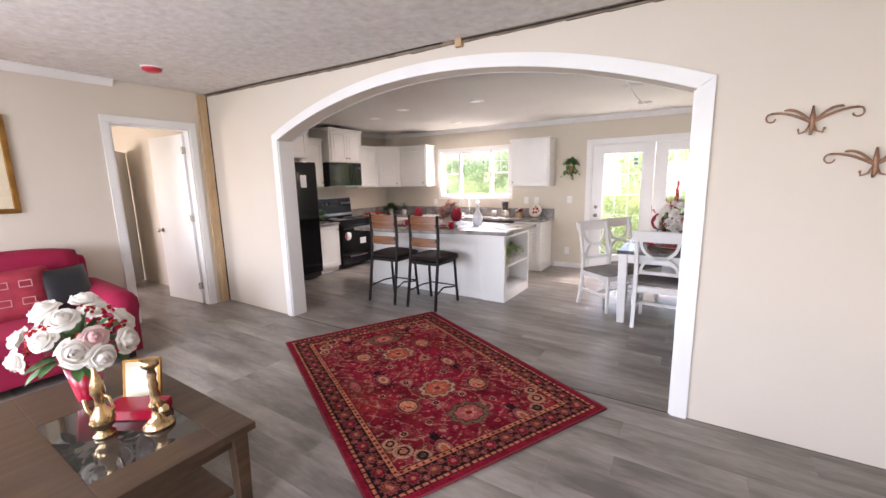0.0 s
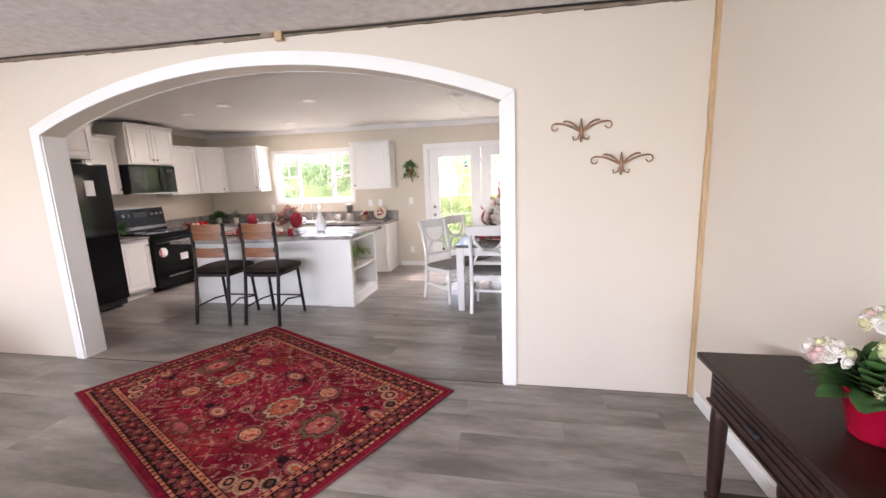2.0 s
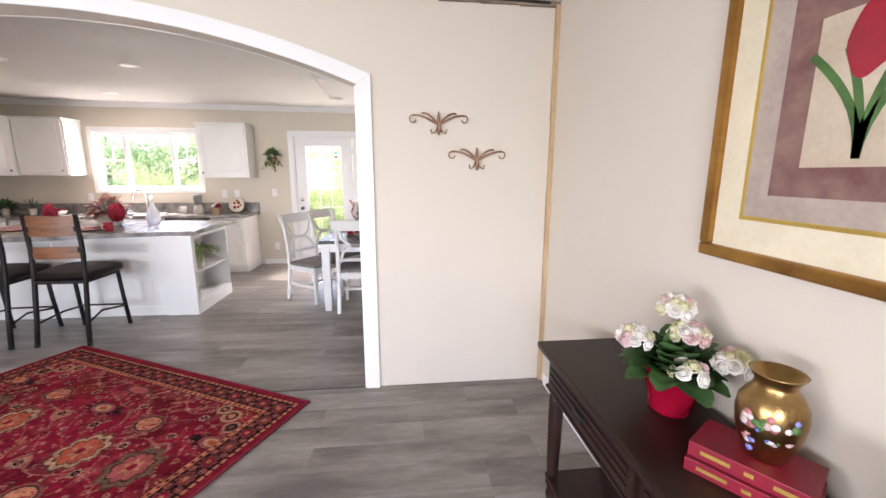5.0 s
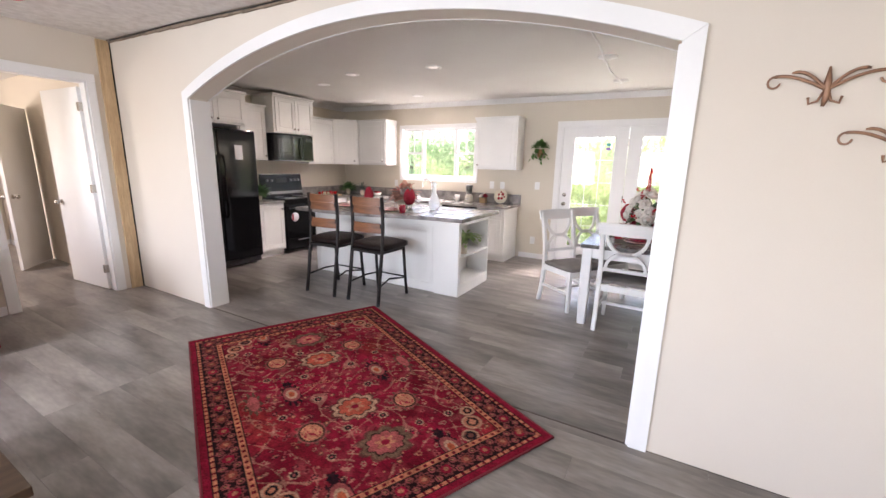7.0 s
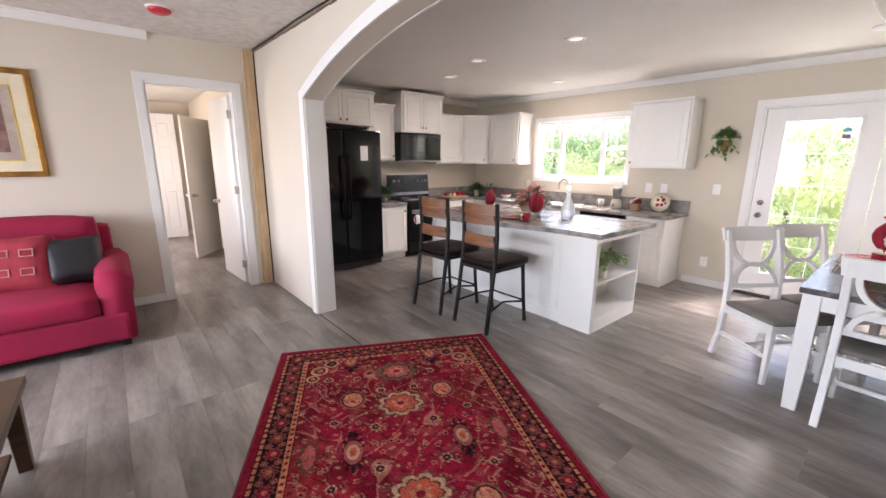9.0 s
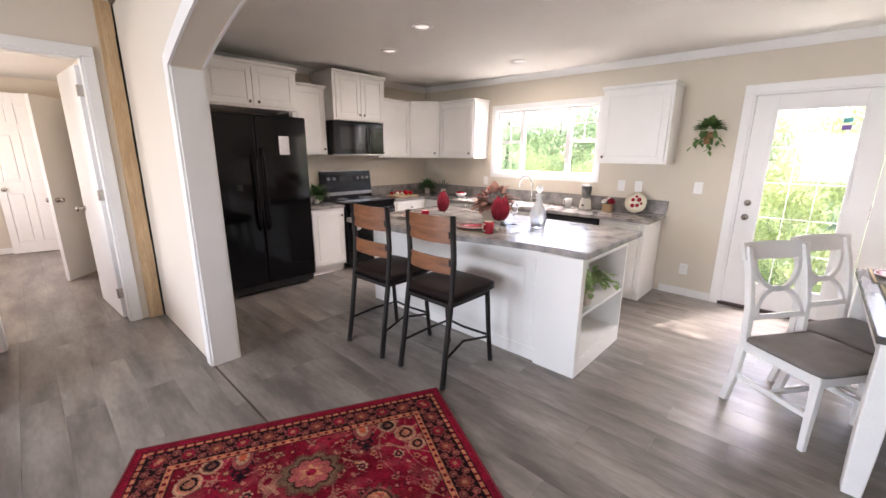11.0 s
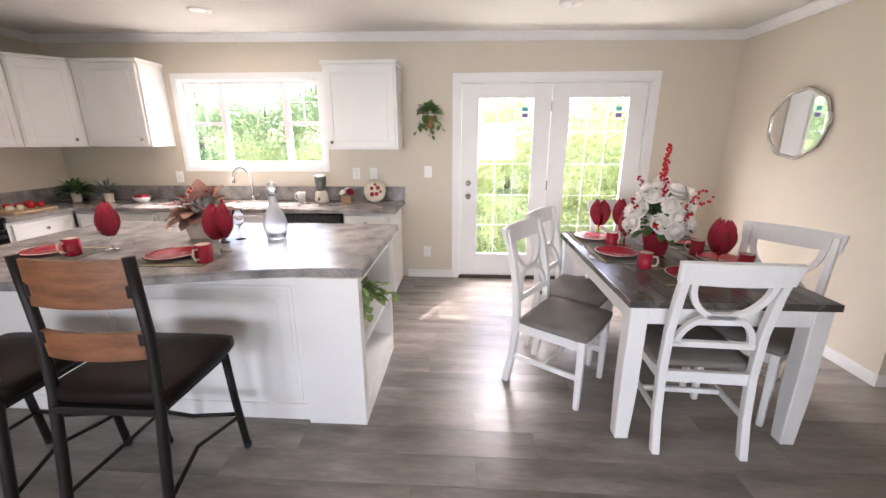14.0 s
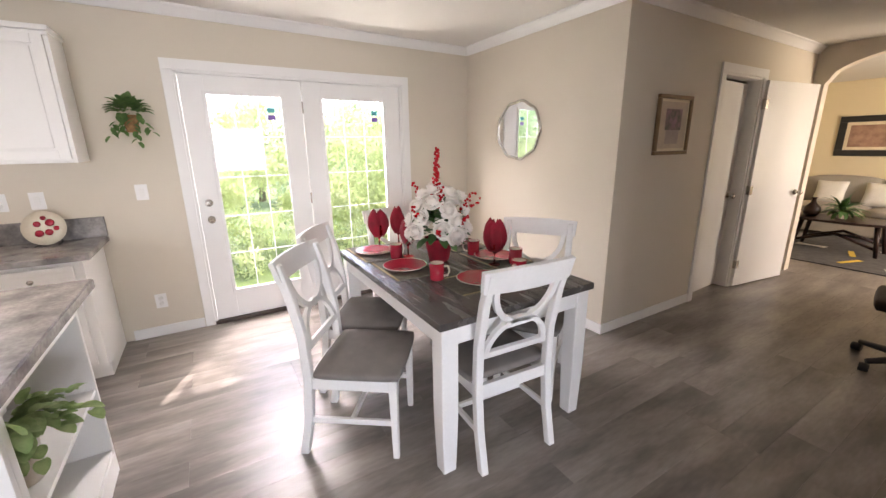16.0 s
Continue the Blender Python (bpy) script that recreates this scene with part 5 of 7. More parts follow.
# coffee table bouquet
rr = random.Random(5)
heads = [(p, d, rr.uniform(0.115, 0.145), M_PETAL if i % 9 != 8 else M_PINK) for i, (p, d) in enumerate(dome(rr, 17, 0.215, 0.20, 0.29, -0.15))]
leaves = [(p * 0.7 + Vector((0, 0, 0.08)), d, rr.uniform(0.09, 0.13), 0.055, 0.7) for p, d in dome(rr, 46, 0.17, 0.14, 0.24, -0.25)]
ber = [(p + Vector([rr.uniform(-0.02, 0.02) for _ in range(3)]), 0.009) for p, d in dome(rr, 24, 0.215, 0.215, 0.275, -0.05) for _ in range(9)]
BOUQ = pose(-2.28, 0.87, 0.46)
stems_thing("flower_arrangement", "white silk magnolias with red berries in a red vase", BOUQ, (vase_bm(0.05, 0.085, 0.20), M_RED, "vase", "red ceramic vase"), heads, leaves, ber, seed=300)
# console flower pot
rr = random.Random(7)
heads = []
for cx, cy, cz, n in ((0.0, 0.02, 0.325, 24), (0.02, -0.02, 0.255, 20), (-0.10, 0.06, 0.215, 20), (0.09, -0.12, 0.20, 14), (-0.02, -0.09, 0.165, 8)):
    for p, d in dome(rr, n, 0.04, 0.035, 0.0, -0.1):
        heads.append((Vector((cx, cy, cz)) + p, d, 0.046, M_PINK if rr.random() < 0.2 else (M_CREAMP if rr.random() < 0.4 else M_PETAL)))
leaves = [(Vector((0, 0, 0.12)) + d * 0.05, d + Vector((0, 0, 0.35)), rr.uniform(0.08, 0.12), 0.085, 0.8) for p, d in dome(rr, 60, 0.1, 0.1, 0.1, -0.05)]
stems_thing("potted_flowers", "pale pink geraniums with green leaves in a red pot", pose(1.409, 1.524, 0.755), (lathe([(0.0, 0), (0.055, 0), (0.06, 0.008), (0.085, 0.14), (0.089, 0.14), (0.086, 0.148), (0.078, 0.14), (0.055, 0.012), (0.0, 0.012)], 28), M_RED, "pot", "glossy red pot"), heads, leaves, seed=500)


def potted_plant(m, seed, label, n=34, spread=0.12, length=0.13, width=0.035, pot=True, droop=1.2, leaf_mat=None, name="potted_plant", pot_mat=None, r=0.045, h=0.09):
    r2 = random.Random(seed)
    lv = []
    for p, d in dome(r2, n, spread * 0.3, 0.05, h, -0.05):
        lv.append((p, d + Vector((r2.uniform(-0.4, 0.4), r2.uniform(-0.4, 0.4), r2.uniform(-0.1, 0.5))), length * r2.uniform(0.7, 1.3), width * r2.uniform(0.7, 1.3), droop))
    return stems_thing(name, label, m, (vase_bm(r * 0.8, r, h), pot_mat or M_RIM, "pot", "") if pot else None, (), lv, leaf_mat=leaf_mat or M_LEAF, cat="plant", seed=seed)


potted_plant(pose(-5.33, 4.93, TOP), 1, "small green leafy plant in a white pot by the range", n=90, spread=0.3, length=0.12, width=0.052, droop=0.8)
potted_plant(pose(-5.30, 6.93, TOP), 2, "small green plant in a white pot in the worktop corner", n=80, spread=0.26, length=0.11, width=0.048, droop=0.8)
potted_plant(pose(-4.93, 6.93, TOP), 3, "frosted grey-green sprig in a small pot", n=40, length=0.12, width=0.02, droop=0.5, leaf_mat=mat("frosted_leaf", (0.16, 0.19, 0.17), (0.07, 0.09, 0.08), 20, 0.7))
# plant on the island's shelf
r2 = random.Random(8)
lv = []
for k in range(15):
    a, out, drop = r2.uniform(-1.9, 1.9), r2.uniform(0.10, 0.22), r2.uniform(-0.06, 0.16)
    for j in range(8):
        t = (j + 0.5) / 8
        at = Vector((out * t * math.cos(a), out * t * math.sin(a) * 1.1, 0.17 + 0.08 * math.sin(2.2 * t) - drop * t * t))
        lv.append((at, (math.cos(a) + r2.uniform(-0.9, 0.9), math.sin(a) + r2.uniform(-0.9, 0.9), r2.uniform(-0.2, 0.6)), r2.uniform(0.05, 0.08), r2.uniform(0.035, 0.05), 0.9))
stems_thing("potted_plant", "trailing variegated plant on the island shelf", pose(-1.71, 5.0, 0.46), (vase_bm(0.05, 0.062, 0.15), M_RIM, "pot", ""), (), lv, leaf_mat=M_LEAF2, cat="plant")
# plant in a wall basket
r2 = random.Random(21)
lv = []
for p, d in dome(r2, 60, 0.075, 0.06, 0.07, 0.0):
    d.y = -abs(d.y)
    p.y = -abs(p.y)
    lv.append((p, d + Vector((0, 0, 0.3)), r2.uniform(0.055, 0.085), 0.055, 0.9))
for sx, ln in ((-0.13, 0.16), (0.12, 0.13), (0.03, 0.2), (-0.05, 0.12)):
    for k in range(9):
        t = k / 8
        lv.append((Vector((sx * (0.4 + 0.6 * t), -0.05, 0.06 - ln * t)), (r2.uniform(-1, 1), -0.4, -0.4), 0.055, 0.035, 0.6))
stems_thing("wall_plant", "green pothos in a tan wicker wall basket", pose(-1.47, BACK - 0.065, 1.70), (lathe([(0.0, -0.07), (0.035, -0.07), (0.055, 0.05), (0.05, 0.05), (0.0, 0.03)], 20), mat("wicker", (0.42, 0.24, 0.10), (0.25, 0.13, 0.05), 40, 0.8, bump=0.8, bump_scale=120), "basket", "tan wicker basket"), (), lv, leaf_mat=leaf_mat("pothos_leaf", (0.17, 0.29, 0.09), (0.08, 0.17, 0.05), 18, 0.4), cat="plant")

# island planter with dried leaves and a frosted cone
r2 = random.Random(31)
lv = [(Vector((0, 0, 0.14)) + d * 0.05, d + Vector((0, 0, 0.1)), r2.uniform(0.13, 0.21), 0.11, 0.9) for p, d in dome(r2, 50, 0.1, 0.1, 0.1, -0.02)]
pl_bm = prism([(-0.11, -0.075), (0.11, -0.075), (0.11, 0.075), (-0.11, 0.075)], 0, 0.14, 0.004)
for v in pl_bm.verts:
    if v.co.z < 0.01:
        v.co.x *= 0.75
        v.co.y *= 0.75
arr = stems_thing("flower_arrangement", "dusky pink dried leaves with a frosted cone in a white planter", pose(-2.80, 5.36, ITOP), (pl_bm, M_RIM, "planter", "white square planter"), [((0.06, -0.06, 0.22), (0.3, -0.5, 0.8), 0.16, mat("frosted_cone", (0.42, 0.40, 0.38), (0.12, 0.10, 0.09), 24, 0.8))], lv, [(Vector((r2.uniform(-0.12, 0.12), r2.uniform(-0.08, 0.08), 0.2 + r2.uniform(0, 0.12))), 0.009) for _ in range(24)], leaf_mat=M_DRY)


# ---------- small kitchen things ----------
dec = thing("decanter", "clear glass decanter with a ball stopper", "bottle", m=pose(-2.33, 5.36, ITOP))
part("bottle", lathe([(0.0, 0.0), (0.052, 0), (0.058, 0.01), (0.075, 0.09), (0.066, 0.14), (0.028, 0.22), (0.024, 0.27), (0.034, 0.285), (0.03, 0.285), (0.021, 0.27), (0.025, 0.22), (0.062, 0.14), (0.071, 0.09), (0.054, 0.014), (0.0, 0.012)], 28), M_CUT, dec)
part("stopper", lathe([(0.0, 0.27), (0.018, 0.27), (0.02, 0.287), (0.012, 0.3), (0.026, 0.318), (0.03, 0.338), (0.022, 0.358), (0.0, 0.365)], 22), M_CUT, dec)
for i, (x, y) in enumerate(((-2.55, 5.32), (-2.60, 5.22))):
    g = thing("wine_glass", "empty clear wine glass", "glass", "island table settings", pose(x, y, ITOP))
    part("bowl", lathe([(0.0, 0), (0.035, 0), (0.005, 0.008), (0.004, 0.08), (0.03, 0.11), (0.035, 0.15), (0.029, 0.19), (0.028, 0.19), (0.033, 0.15), (0.027, 0.112), (0.0, 0.085)], 22), M_THIN, g)

M_WHITEC = mat("white_ceramic", (0.78, 0.77, 0.75), rough=0.2)
fa = thing("faucet", "chrome gooseneck kitchen faucet", "faucet", m=pose(-3.40, 7.06, TOP))
pts = [(0, 0, 0.0), (0, 0, 0.26)] + [(-0.09 + 0.09 * math.cos(a), -0.02 + -0.02 * math.sin(a) * 0, 0.26 + 0.10 * math.sin(a)) for a in np.linspace(0.2, math.pi - 0.15, 10)] + [(-0.185, -0.02, 0.2)]
part("spout", tube(pts, [0.014] * (len(pts) - 1) + [0.016], 12), M_CHROME, fa)
part("base", lathe([(0.028, 0), (0.028, 0.012), (0.018, 0.03), (0.016, 0.06)], 20), M_CHROME, fa)
part("lever", tube([(0.015, 0, 0.05), (0.07, -0.01, 0.075)], 0.007, 8), M_CHROME, fa)
sk = thing("sink", "white drop-in double sink", "sink", m=pose(-3.52, 6.82, TOP))
own = bmesh.new()
for a, b in ((-0.40, -0.01), (0.01, 0.40)):
    bx((a, -0.21, 0.0005), (b, -0.185, 0.012), 0.004, own), bx((a, 0.165, 0.0005), (b, 0.21, 0.012), 0.004, own)
    bx((a, -0.185, 0.0005), (a + 0.025, 0.165, 0.012), 0.004, own), bx((b - 0.025, -0.185, 0.0005), (b, 0.165, 0.012), 0.004, own)
part("rim", own, M_WHITEC, sk)
part("bowl", bx((-0.375, -0.185, 0.0003), (0.375, 0.165, 0.002), 0), mat("sink_bowl", (0.45, 0.45, 0.45), rough=0.25), sk)

wm = thing("mug", "tall white mug on the worktop", "mug", m=pose(-2.83, 6.98, TOP))
part("cup", lathe([(0.0, 0), (0.036, 0), (0.043, 0.11), (0.039, 0.11), (0.033, 0.008), (0, 0.008)], 24), M_WHITEC, wm)
part("handle", tube([(-0.038, 0, 0.09), (-0.066, 0, 0.09), (-0.072, 0, 0.055), (-0.058, 0, 0.03), (-0.036, 0, 0.03)], 0.006, 8), M_WHITEC, wm)
bl = thing("blender", "cream retro blender with a clear jar", "blender", m=pose(-2.62, 7.0, TOP))
part("motor_base", lathe([(0.0, 0), (0.075, 0), (0.078, 0.02), (0.068, 0.10), (0.052, 0.125), (0.0, 0.125)], 8), mat("cream_enamel", (0.72, 0.68, 0.58), rough=0.25), bl)
part("jar", lathe([(0.045, 0.126), (0.06, 0.27), (0.056, 0.27), (0.042, 0.13)], 20), M_CUT, bl, "clear blender jar")
part("lid", lathe([(0.0, 0.27), (0.062, 0.27), (0.062, 0.285), (0.03, 0.29), (0.0, 0.292)], 20), M_WHITEC, bl)
part("knob", lathe([(0.014, 0), (0.014, 0.012), (0.0, 0.013)], 12, None, pose(0, -0.075, 0.05, 90, 0, 0)), M_CHROME, bl)
hd = [((-0.03, -0.02, 0.11), (-0.3, -0.5, 0.8), 0.075, M_PETAL), ((0.04, -0.02, 0.115), (0.4, -0.5, 0.8), 0.085, M_NAPKIN), ((0.0, 0.03, 0.13), (0, 0.2, 1), 0.07, M_PETAL)]
stems_thing("flower_arrangement", "small red and white roses in a tan box", pose(-2.34, 6.97, TOP), (bx((-0.05, -0.04, 0), (0.05, 0.04, 0.085), 0.004), mat("tan_box", (0.45, 0.29, 0.16), rough=0.8, bump=0.3), "box", "tan wooden box"), hd, [(Vector((0, 0, 0.08)), (math.cos(a), math.sin(a), 0.5), 0.08, 0.03, 0.7) for a in np.linspace(0, 6, 9)], seed=700)
dp = thing("decorative_plate", "cream round plate painted with red fruit on a stand", "plate", m=pose(-2.05, 7.03, TOP, 0, 0, 0))
tilt = pose(0, 0, 0.118, 76, 0, 0)
part("dish", lathe([(0.0, 0), (0.06, 0.0), (0.115, 0.012), (0.116, 0.016), (0.06, 0.007), (0.0, 0.006)], 36, None, tilt), mat("cream_plate", (0.72, 0.64, 0.50), rough=0.3), dp)
for x, y, r_ in ((0.03, 0.035, 0.025), (-0.035, 0.03, 0.02), (0.02, -0.03, 0.022), (-0.03, -0.035, 0.024), (0.06, -0.005, 0.016), (0.0, 0.07, 0.016)):
    part("painted_fruit", lathe([(r_, 0), (r_ * 0.7, 0.004), (0, 0.005)], 16, None, tilt @ Matrix.Translation((x, y, 0.0085))), M_PLATE, dp)
part("stand", tube([(-0.06, -0.05, 0.004), (-0.06, 0.04, 0.004), (-0.05, 0.03, 0.16), (0.05, 0.03, 0.16), (0.06, 0.04, 0.004), (0.06, -0.05, 0.004)], 0.004, 6), M_BLACK2, dp)
bw = thing("bowl", "small white bowl with a red cloth", "bowl", m=pose(-4.55, 6.92, TOP))
part("dish", lathe([(0.0, 0), (0.05, 0), (0.09, 0.06), (0.085, 0.06), (0.045, 0.01), (0, 0.01)], 24), M_WHITEC, bw)
part("cloth", bx((-0.06, -0.05, 0.03), (0.05, 0.04, 0.085), 0.02), M_PLATE, bw)
tr = thing("tray", "wooden tray on the worktop", "tray", m=pose(-5.27, 6.35, TOP))
part("board", bx((-0.15, -0.2, 0.0), (0.15, 0.2, 0.02), 0.006), M_STUD, tr)
r2 = random.Random(3)
for k in range(8):
    f = r2.uniform(0.027, 0.036)
    red = r2.random() < 0.6
    single("fruit", lathe([(0.0, 0.0), (f * 0.6, 0.003), (f, f * 0.9), (f * 0.75, f * 1.65), (f * 0.2, f * 1.75), (0.0, f * 1.6)], 14), M_BERRY if red else M_MATB, "shiny red apple on a tray" if red else "pale yellow apple on a tray", "fruit", "fruit on the tray", pose(-5.27 + (k % 2 - 0.5) * 0.13, 6.20 + 0.09 * (k // 2), TOP + 0.02))

# ---------- ceiling fixtures ----------
# faint glow added to the lenses, though they look pale grey and unlit
M_LENS = bpy.data.materials.new("lamp_lens")
M_LENS.use_nodes = True
M_LENS.node_tree.nodes["Principled BSDF"].inputs["Emission Color"].default_value = (1, 0.9, 0.75, 1)
M_LENS.node_tree.nodes["Principled BSDF"].inputs["Emission Strength"].default_value = 0.12
for x, y in DOWNLIGHTS:
    d = thing("downlight", "round white recessed ceiling light", "ceiling light", "recessed lights", pose(x, y, kz(x)))
    part("trim_ring", lathe([(0.055, -0.002), (0.058, -0.008), (0.088, -0.008), (0.092, 0.004), (0.055, 0.004)], 32), M_TRIM, d)
    part("lens", lathe([(0.0, -0.003), (0.056, -0.003), (0.056, 0.002), (0.0, 0.002)], 28), M_LENS, d, "frosted lens")
for y in (5.17, 6.33):
    d = thing("ceiling_canopy", "white round ceiling canopy", "ceiling canopy", "swag canopies", pose(-0.32, y, kz(-0.32)))
    part("plate", lathe([(0.0, -0.03), (0.02, -0.03), (0.03, -0.02), (0.085, -0.012), (0.09, 0.003), (0.0, 0.003)], 28), M_TRIM, d)
own = tube([(-0.32 + 0.02 * math.sin(9 * t), 4.2 + 2.1 * t, kz(-0.32) - 0.035 - 0.035 * abs(math.sin(6.4 * t))) for t in np.linspace(0, 1, 40)], 0.008, 6)
single("hanging_cable", own, M_TRIM, "pale cable looped between ceiling canopies", "cable")
sd = thing("smoke_detector", "red plastic cover over a ceiling smoke detector", "smoke detector", m=pose(-4.10, 2.13, lz(-4.10)))
part("cover", lathe([(0.0, -0.045), (0.05, -0.045), (0.078, -0.03), (0.085, 0.003), (0.0, 0.003)], 28), mat("red_plastic", (0.62, 0.03, 0.05), rough=0.35), sd)
part("base_ring", lathe([(0.088, -0.012), (0.095, 0.002), (0.086, 0.002)], 28), M_TRIM, sd)

# ---------- mirror and pictures ----------
M_MIRROR = mat("mirror_silver", (0.92, 0.92, 0.92), (0.92, 0.92, 0.92), 1, 0.02, metal=1, fine=0, rough_var=0.01)
mi = thing("wall_mirror", "round mirror with a wavy silver frame", "mirror", m=pose(DIN_E - 0.016, 6.30, 1.635, 0, 0, -87))
own = prism([((0.265 + 0.005 * math.cos(9 * a)) * math.cos(a), (0.25 + 0.005 * math.cos(9 * a)) * math.sin(a)) for a in np.linspace(0, 2 * math.pi, 65)[:-1]], 0.002, 0.012, 0, None, pose(0, 0, 0, 90, 0, 0))
part("glass", own, M_MIRROR, mi, "silvered mirror glass")
part("frame", tube([((0.27 + 0.006 * math.cos(9 * a)) * math.cos(a), -0.012, (0.255 + 0.006 * math.cos(9 * a)) * math.sin(a)) for a in np.linspace(0, 2 * math.pi, 97)[:-1]], 0.013, 10, close=True), M_NICKEL, mi, "wavy silver frame")


def framed(name, label, m, w, h, frame_mat, fw, mat_w, art, group=""):
    """A framed picture, front towards local -y, lower corner at the origin. art: list of (x0, z0, x1, z1, material) in shares of the picture."""
    f = thing(name, label, "picture", group, m)
    bm = bmesh.new()
    for a, b in (((0, 0), (w, fw)), ((0, h - fw), (w, h)), ((0, fw), (fw, h - fw)), ((w - fw, fw), (w, h - fw))):
        bx((a[0], -0.03, a[1]), (b[0], -0.003, b[1]), 0.008, bm)
    part("frame", bm, frame_mat, f)
    part("mat_board", bx((fw - 0.002, -0.012, fw - 0.002), (w - fw + 0.002, -0.004, h - fw + 0.002), 0), M_MATB, f, "cream mat board")
    x0, z0, aw, ah = fw + mat_w, fw + mat_w, w - 2 * (fw + mat_w), h - 2 * (fw + mat_w)
    for i, (p, q, r_, s, mm) in enumerate(art):
        part("print", bx((x0 + p * aw, -0.0135 - 0.0006 * i, z0 + q * ah), (x0 + r_ * aw, -0.0125 - 0.0006 * i, z0 + s * ah), 0), mm, f)
    return f, x0, z0, aw, ah


M_ART1 = mat("mauve_paper", (0.46, 0.38, 0.32), (0.38, 0.30, 0.25), 9, 0.7)
M_ART2 = mat("plum_border", (0.17, 0.07, 0.065), (0.27, 0.16, 0.13), 14, 0.7)
M_ART3 = mat("parchment_art", (0.60, 0.50, 0.38), (0.48, 0.38, 0.28), 6, 0.7)
M_FIL = mat("gilt_fillet", (0.70, 0.48, 0.12), rough=0.35, metal=0.7)


def tulip(f, x0, z0, aw, ah, y):
    own = bmesh.new()
    for s in (-0.5, -0.2, 0.25, 0.5):
        ribbon([(x0 + aw * (0.5 + s * 0.5 * t * t), z0 + ah * (0.25 + 0.4 * t)) for t in np.linspace(0, 1, 8)], 0.018, 0.0008, own, Matrix.Translation((0, y, 0)))
    part("painted_leaves", own, M_LEAF, f)
    own = prism([(x0 + aw * 0.5 + aw * 0.11 * math.cos(a), z0 + ah * 0.66 + ah * 0.12 * math.sin(a) * (1 + 0.2 * math.cos(3 * a))) for a in np.linspace(0, 2 * math.pi, 30)[:-1]], -y, -y + 0.0008, 0, None, pose(0, 0, 0, 90, 0, 0))
    part("painted_tulip", own, M_PLATE, f)


ART = [(-0.025, -0.02, 1.025, 1.02, M_FIL), (0, 0, 1, 1, M_ART1), (0.13, 0.10, 0.87, 0.90, M_ART2), (0.27, 0.22, 0.73, 0.78, M_ART3)]
f = framed("framed_picture", "large gilt framed tulip print with a cream mat", pose(LIV_E - 0.002, 1.645, 1.238, 0, 0, -90), 0.80, 0.88, M_GOLD, 0.038, 0.10, ART, "gilt pictures")
tulip(*f, -0.0165)
f = framed("framed_picture", "gilt framed flower print with a cream mat", pose(LIV_W + 0.002, 0.47, 1.34, 0, 0, 90), 0.77, 0.89, M_GOLD, 0.045, 0.10, ART, "gilt pictures")
tulip(*f, -0.0165)
f = framed("framed_picture", "small bronze framed still life of flowers", pose(1.93, PASS_N - 0.002, 1.41, 0, 0, 0), 0.46, 0.45, mat("bronze_frame", (0.20, 0.13, 0.07), rough=0.4, metal=0.5), 0.03, 0.02, [(0, 0, 1, 1, M_ART3), (0.25, 0.1, 0.75, 0.5, M_ART1), (0.2, 0.4, 0.8, 0.85, mat("muted_blooms", (0.36, 0.22, 0.24), (0.14, 0.13, 0.10), 22, 0.8))])


def wall_scroll(m, seed):
    """A bird-like spray of scrolled copper wire."""
    s = thing("wall_ornament", "copper scrollwork wall ornament", "wall ornament", "copper ornaments", m)
    for sgn in (-1, 1):
        for k, (ln, rise) in enumerate(((0.165, 0.060), (0.105, 0.072))):
            pts = []
            for t in np.linspace(0, 1, 12):
                pts.append((sgn * ln * t, -0.02, 0.0 + rise * math.sin(t * 1.7)))
            ex, ez = pts[-1][0], pts[-1][2]
            for a in np.linspace(90, -170, 12):
                pts.append((ex + sgn * 0.022 * math.cos(radians(a)) * 0.9, -0.02, ez - 0.022 + 0.022 * math.sin(radians(a))))
            part("scroll", tube(pts if k == 0 else pts[:14], [0.0062] * 12 + [0.0042] * (12 if k == 0 else 2), 6), M_COPPER, s)
        part("curl", tube([(sgn * 0.005, -0.018, 0.0), (sgn * 0.02, -0.018, -0.04), (sgn * 0.045, -0.018, -0.05), (sgn * 0.05, -0.018, -0.025)], 0.005, 6), M_COPPER, s)
    part("stem", tube([(0, -0.012, 0.085), (0, -0.02, 0.03), (0.004, -0.015, -0.03), (0, -0.01, -0.06)], [0.004, 0.012, 0.012, 0.006], 8), M_COPPER, s)
    part("hanger", bx((-0.004, -0.014, -0.01), (0.004, -0.0005, 0.0), 0.001), M_COPPER, s)


M_COPPER = mat("aged_copper", (0.38, 0.21, 0.13), (0.24, 0.13, 0.08), 20, 0.5, metal=0.4)
wall_scroll(pose(0.81, ARCH_Y0, 1.795), 1)
wall_scroll(pose(1.06, ARCH_Y0, 1.575), 2)


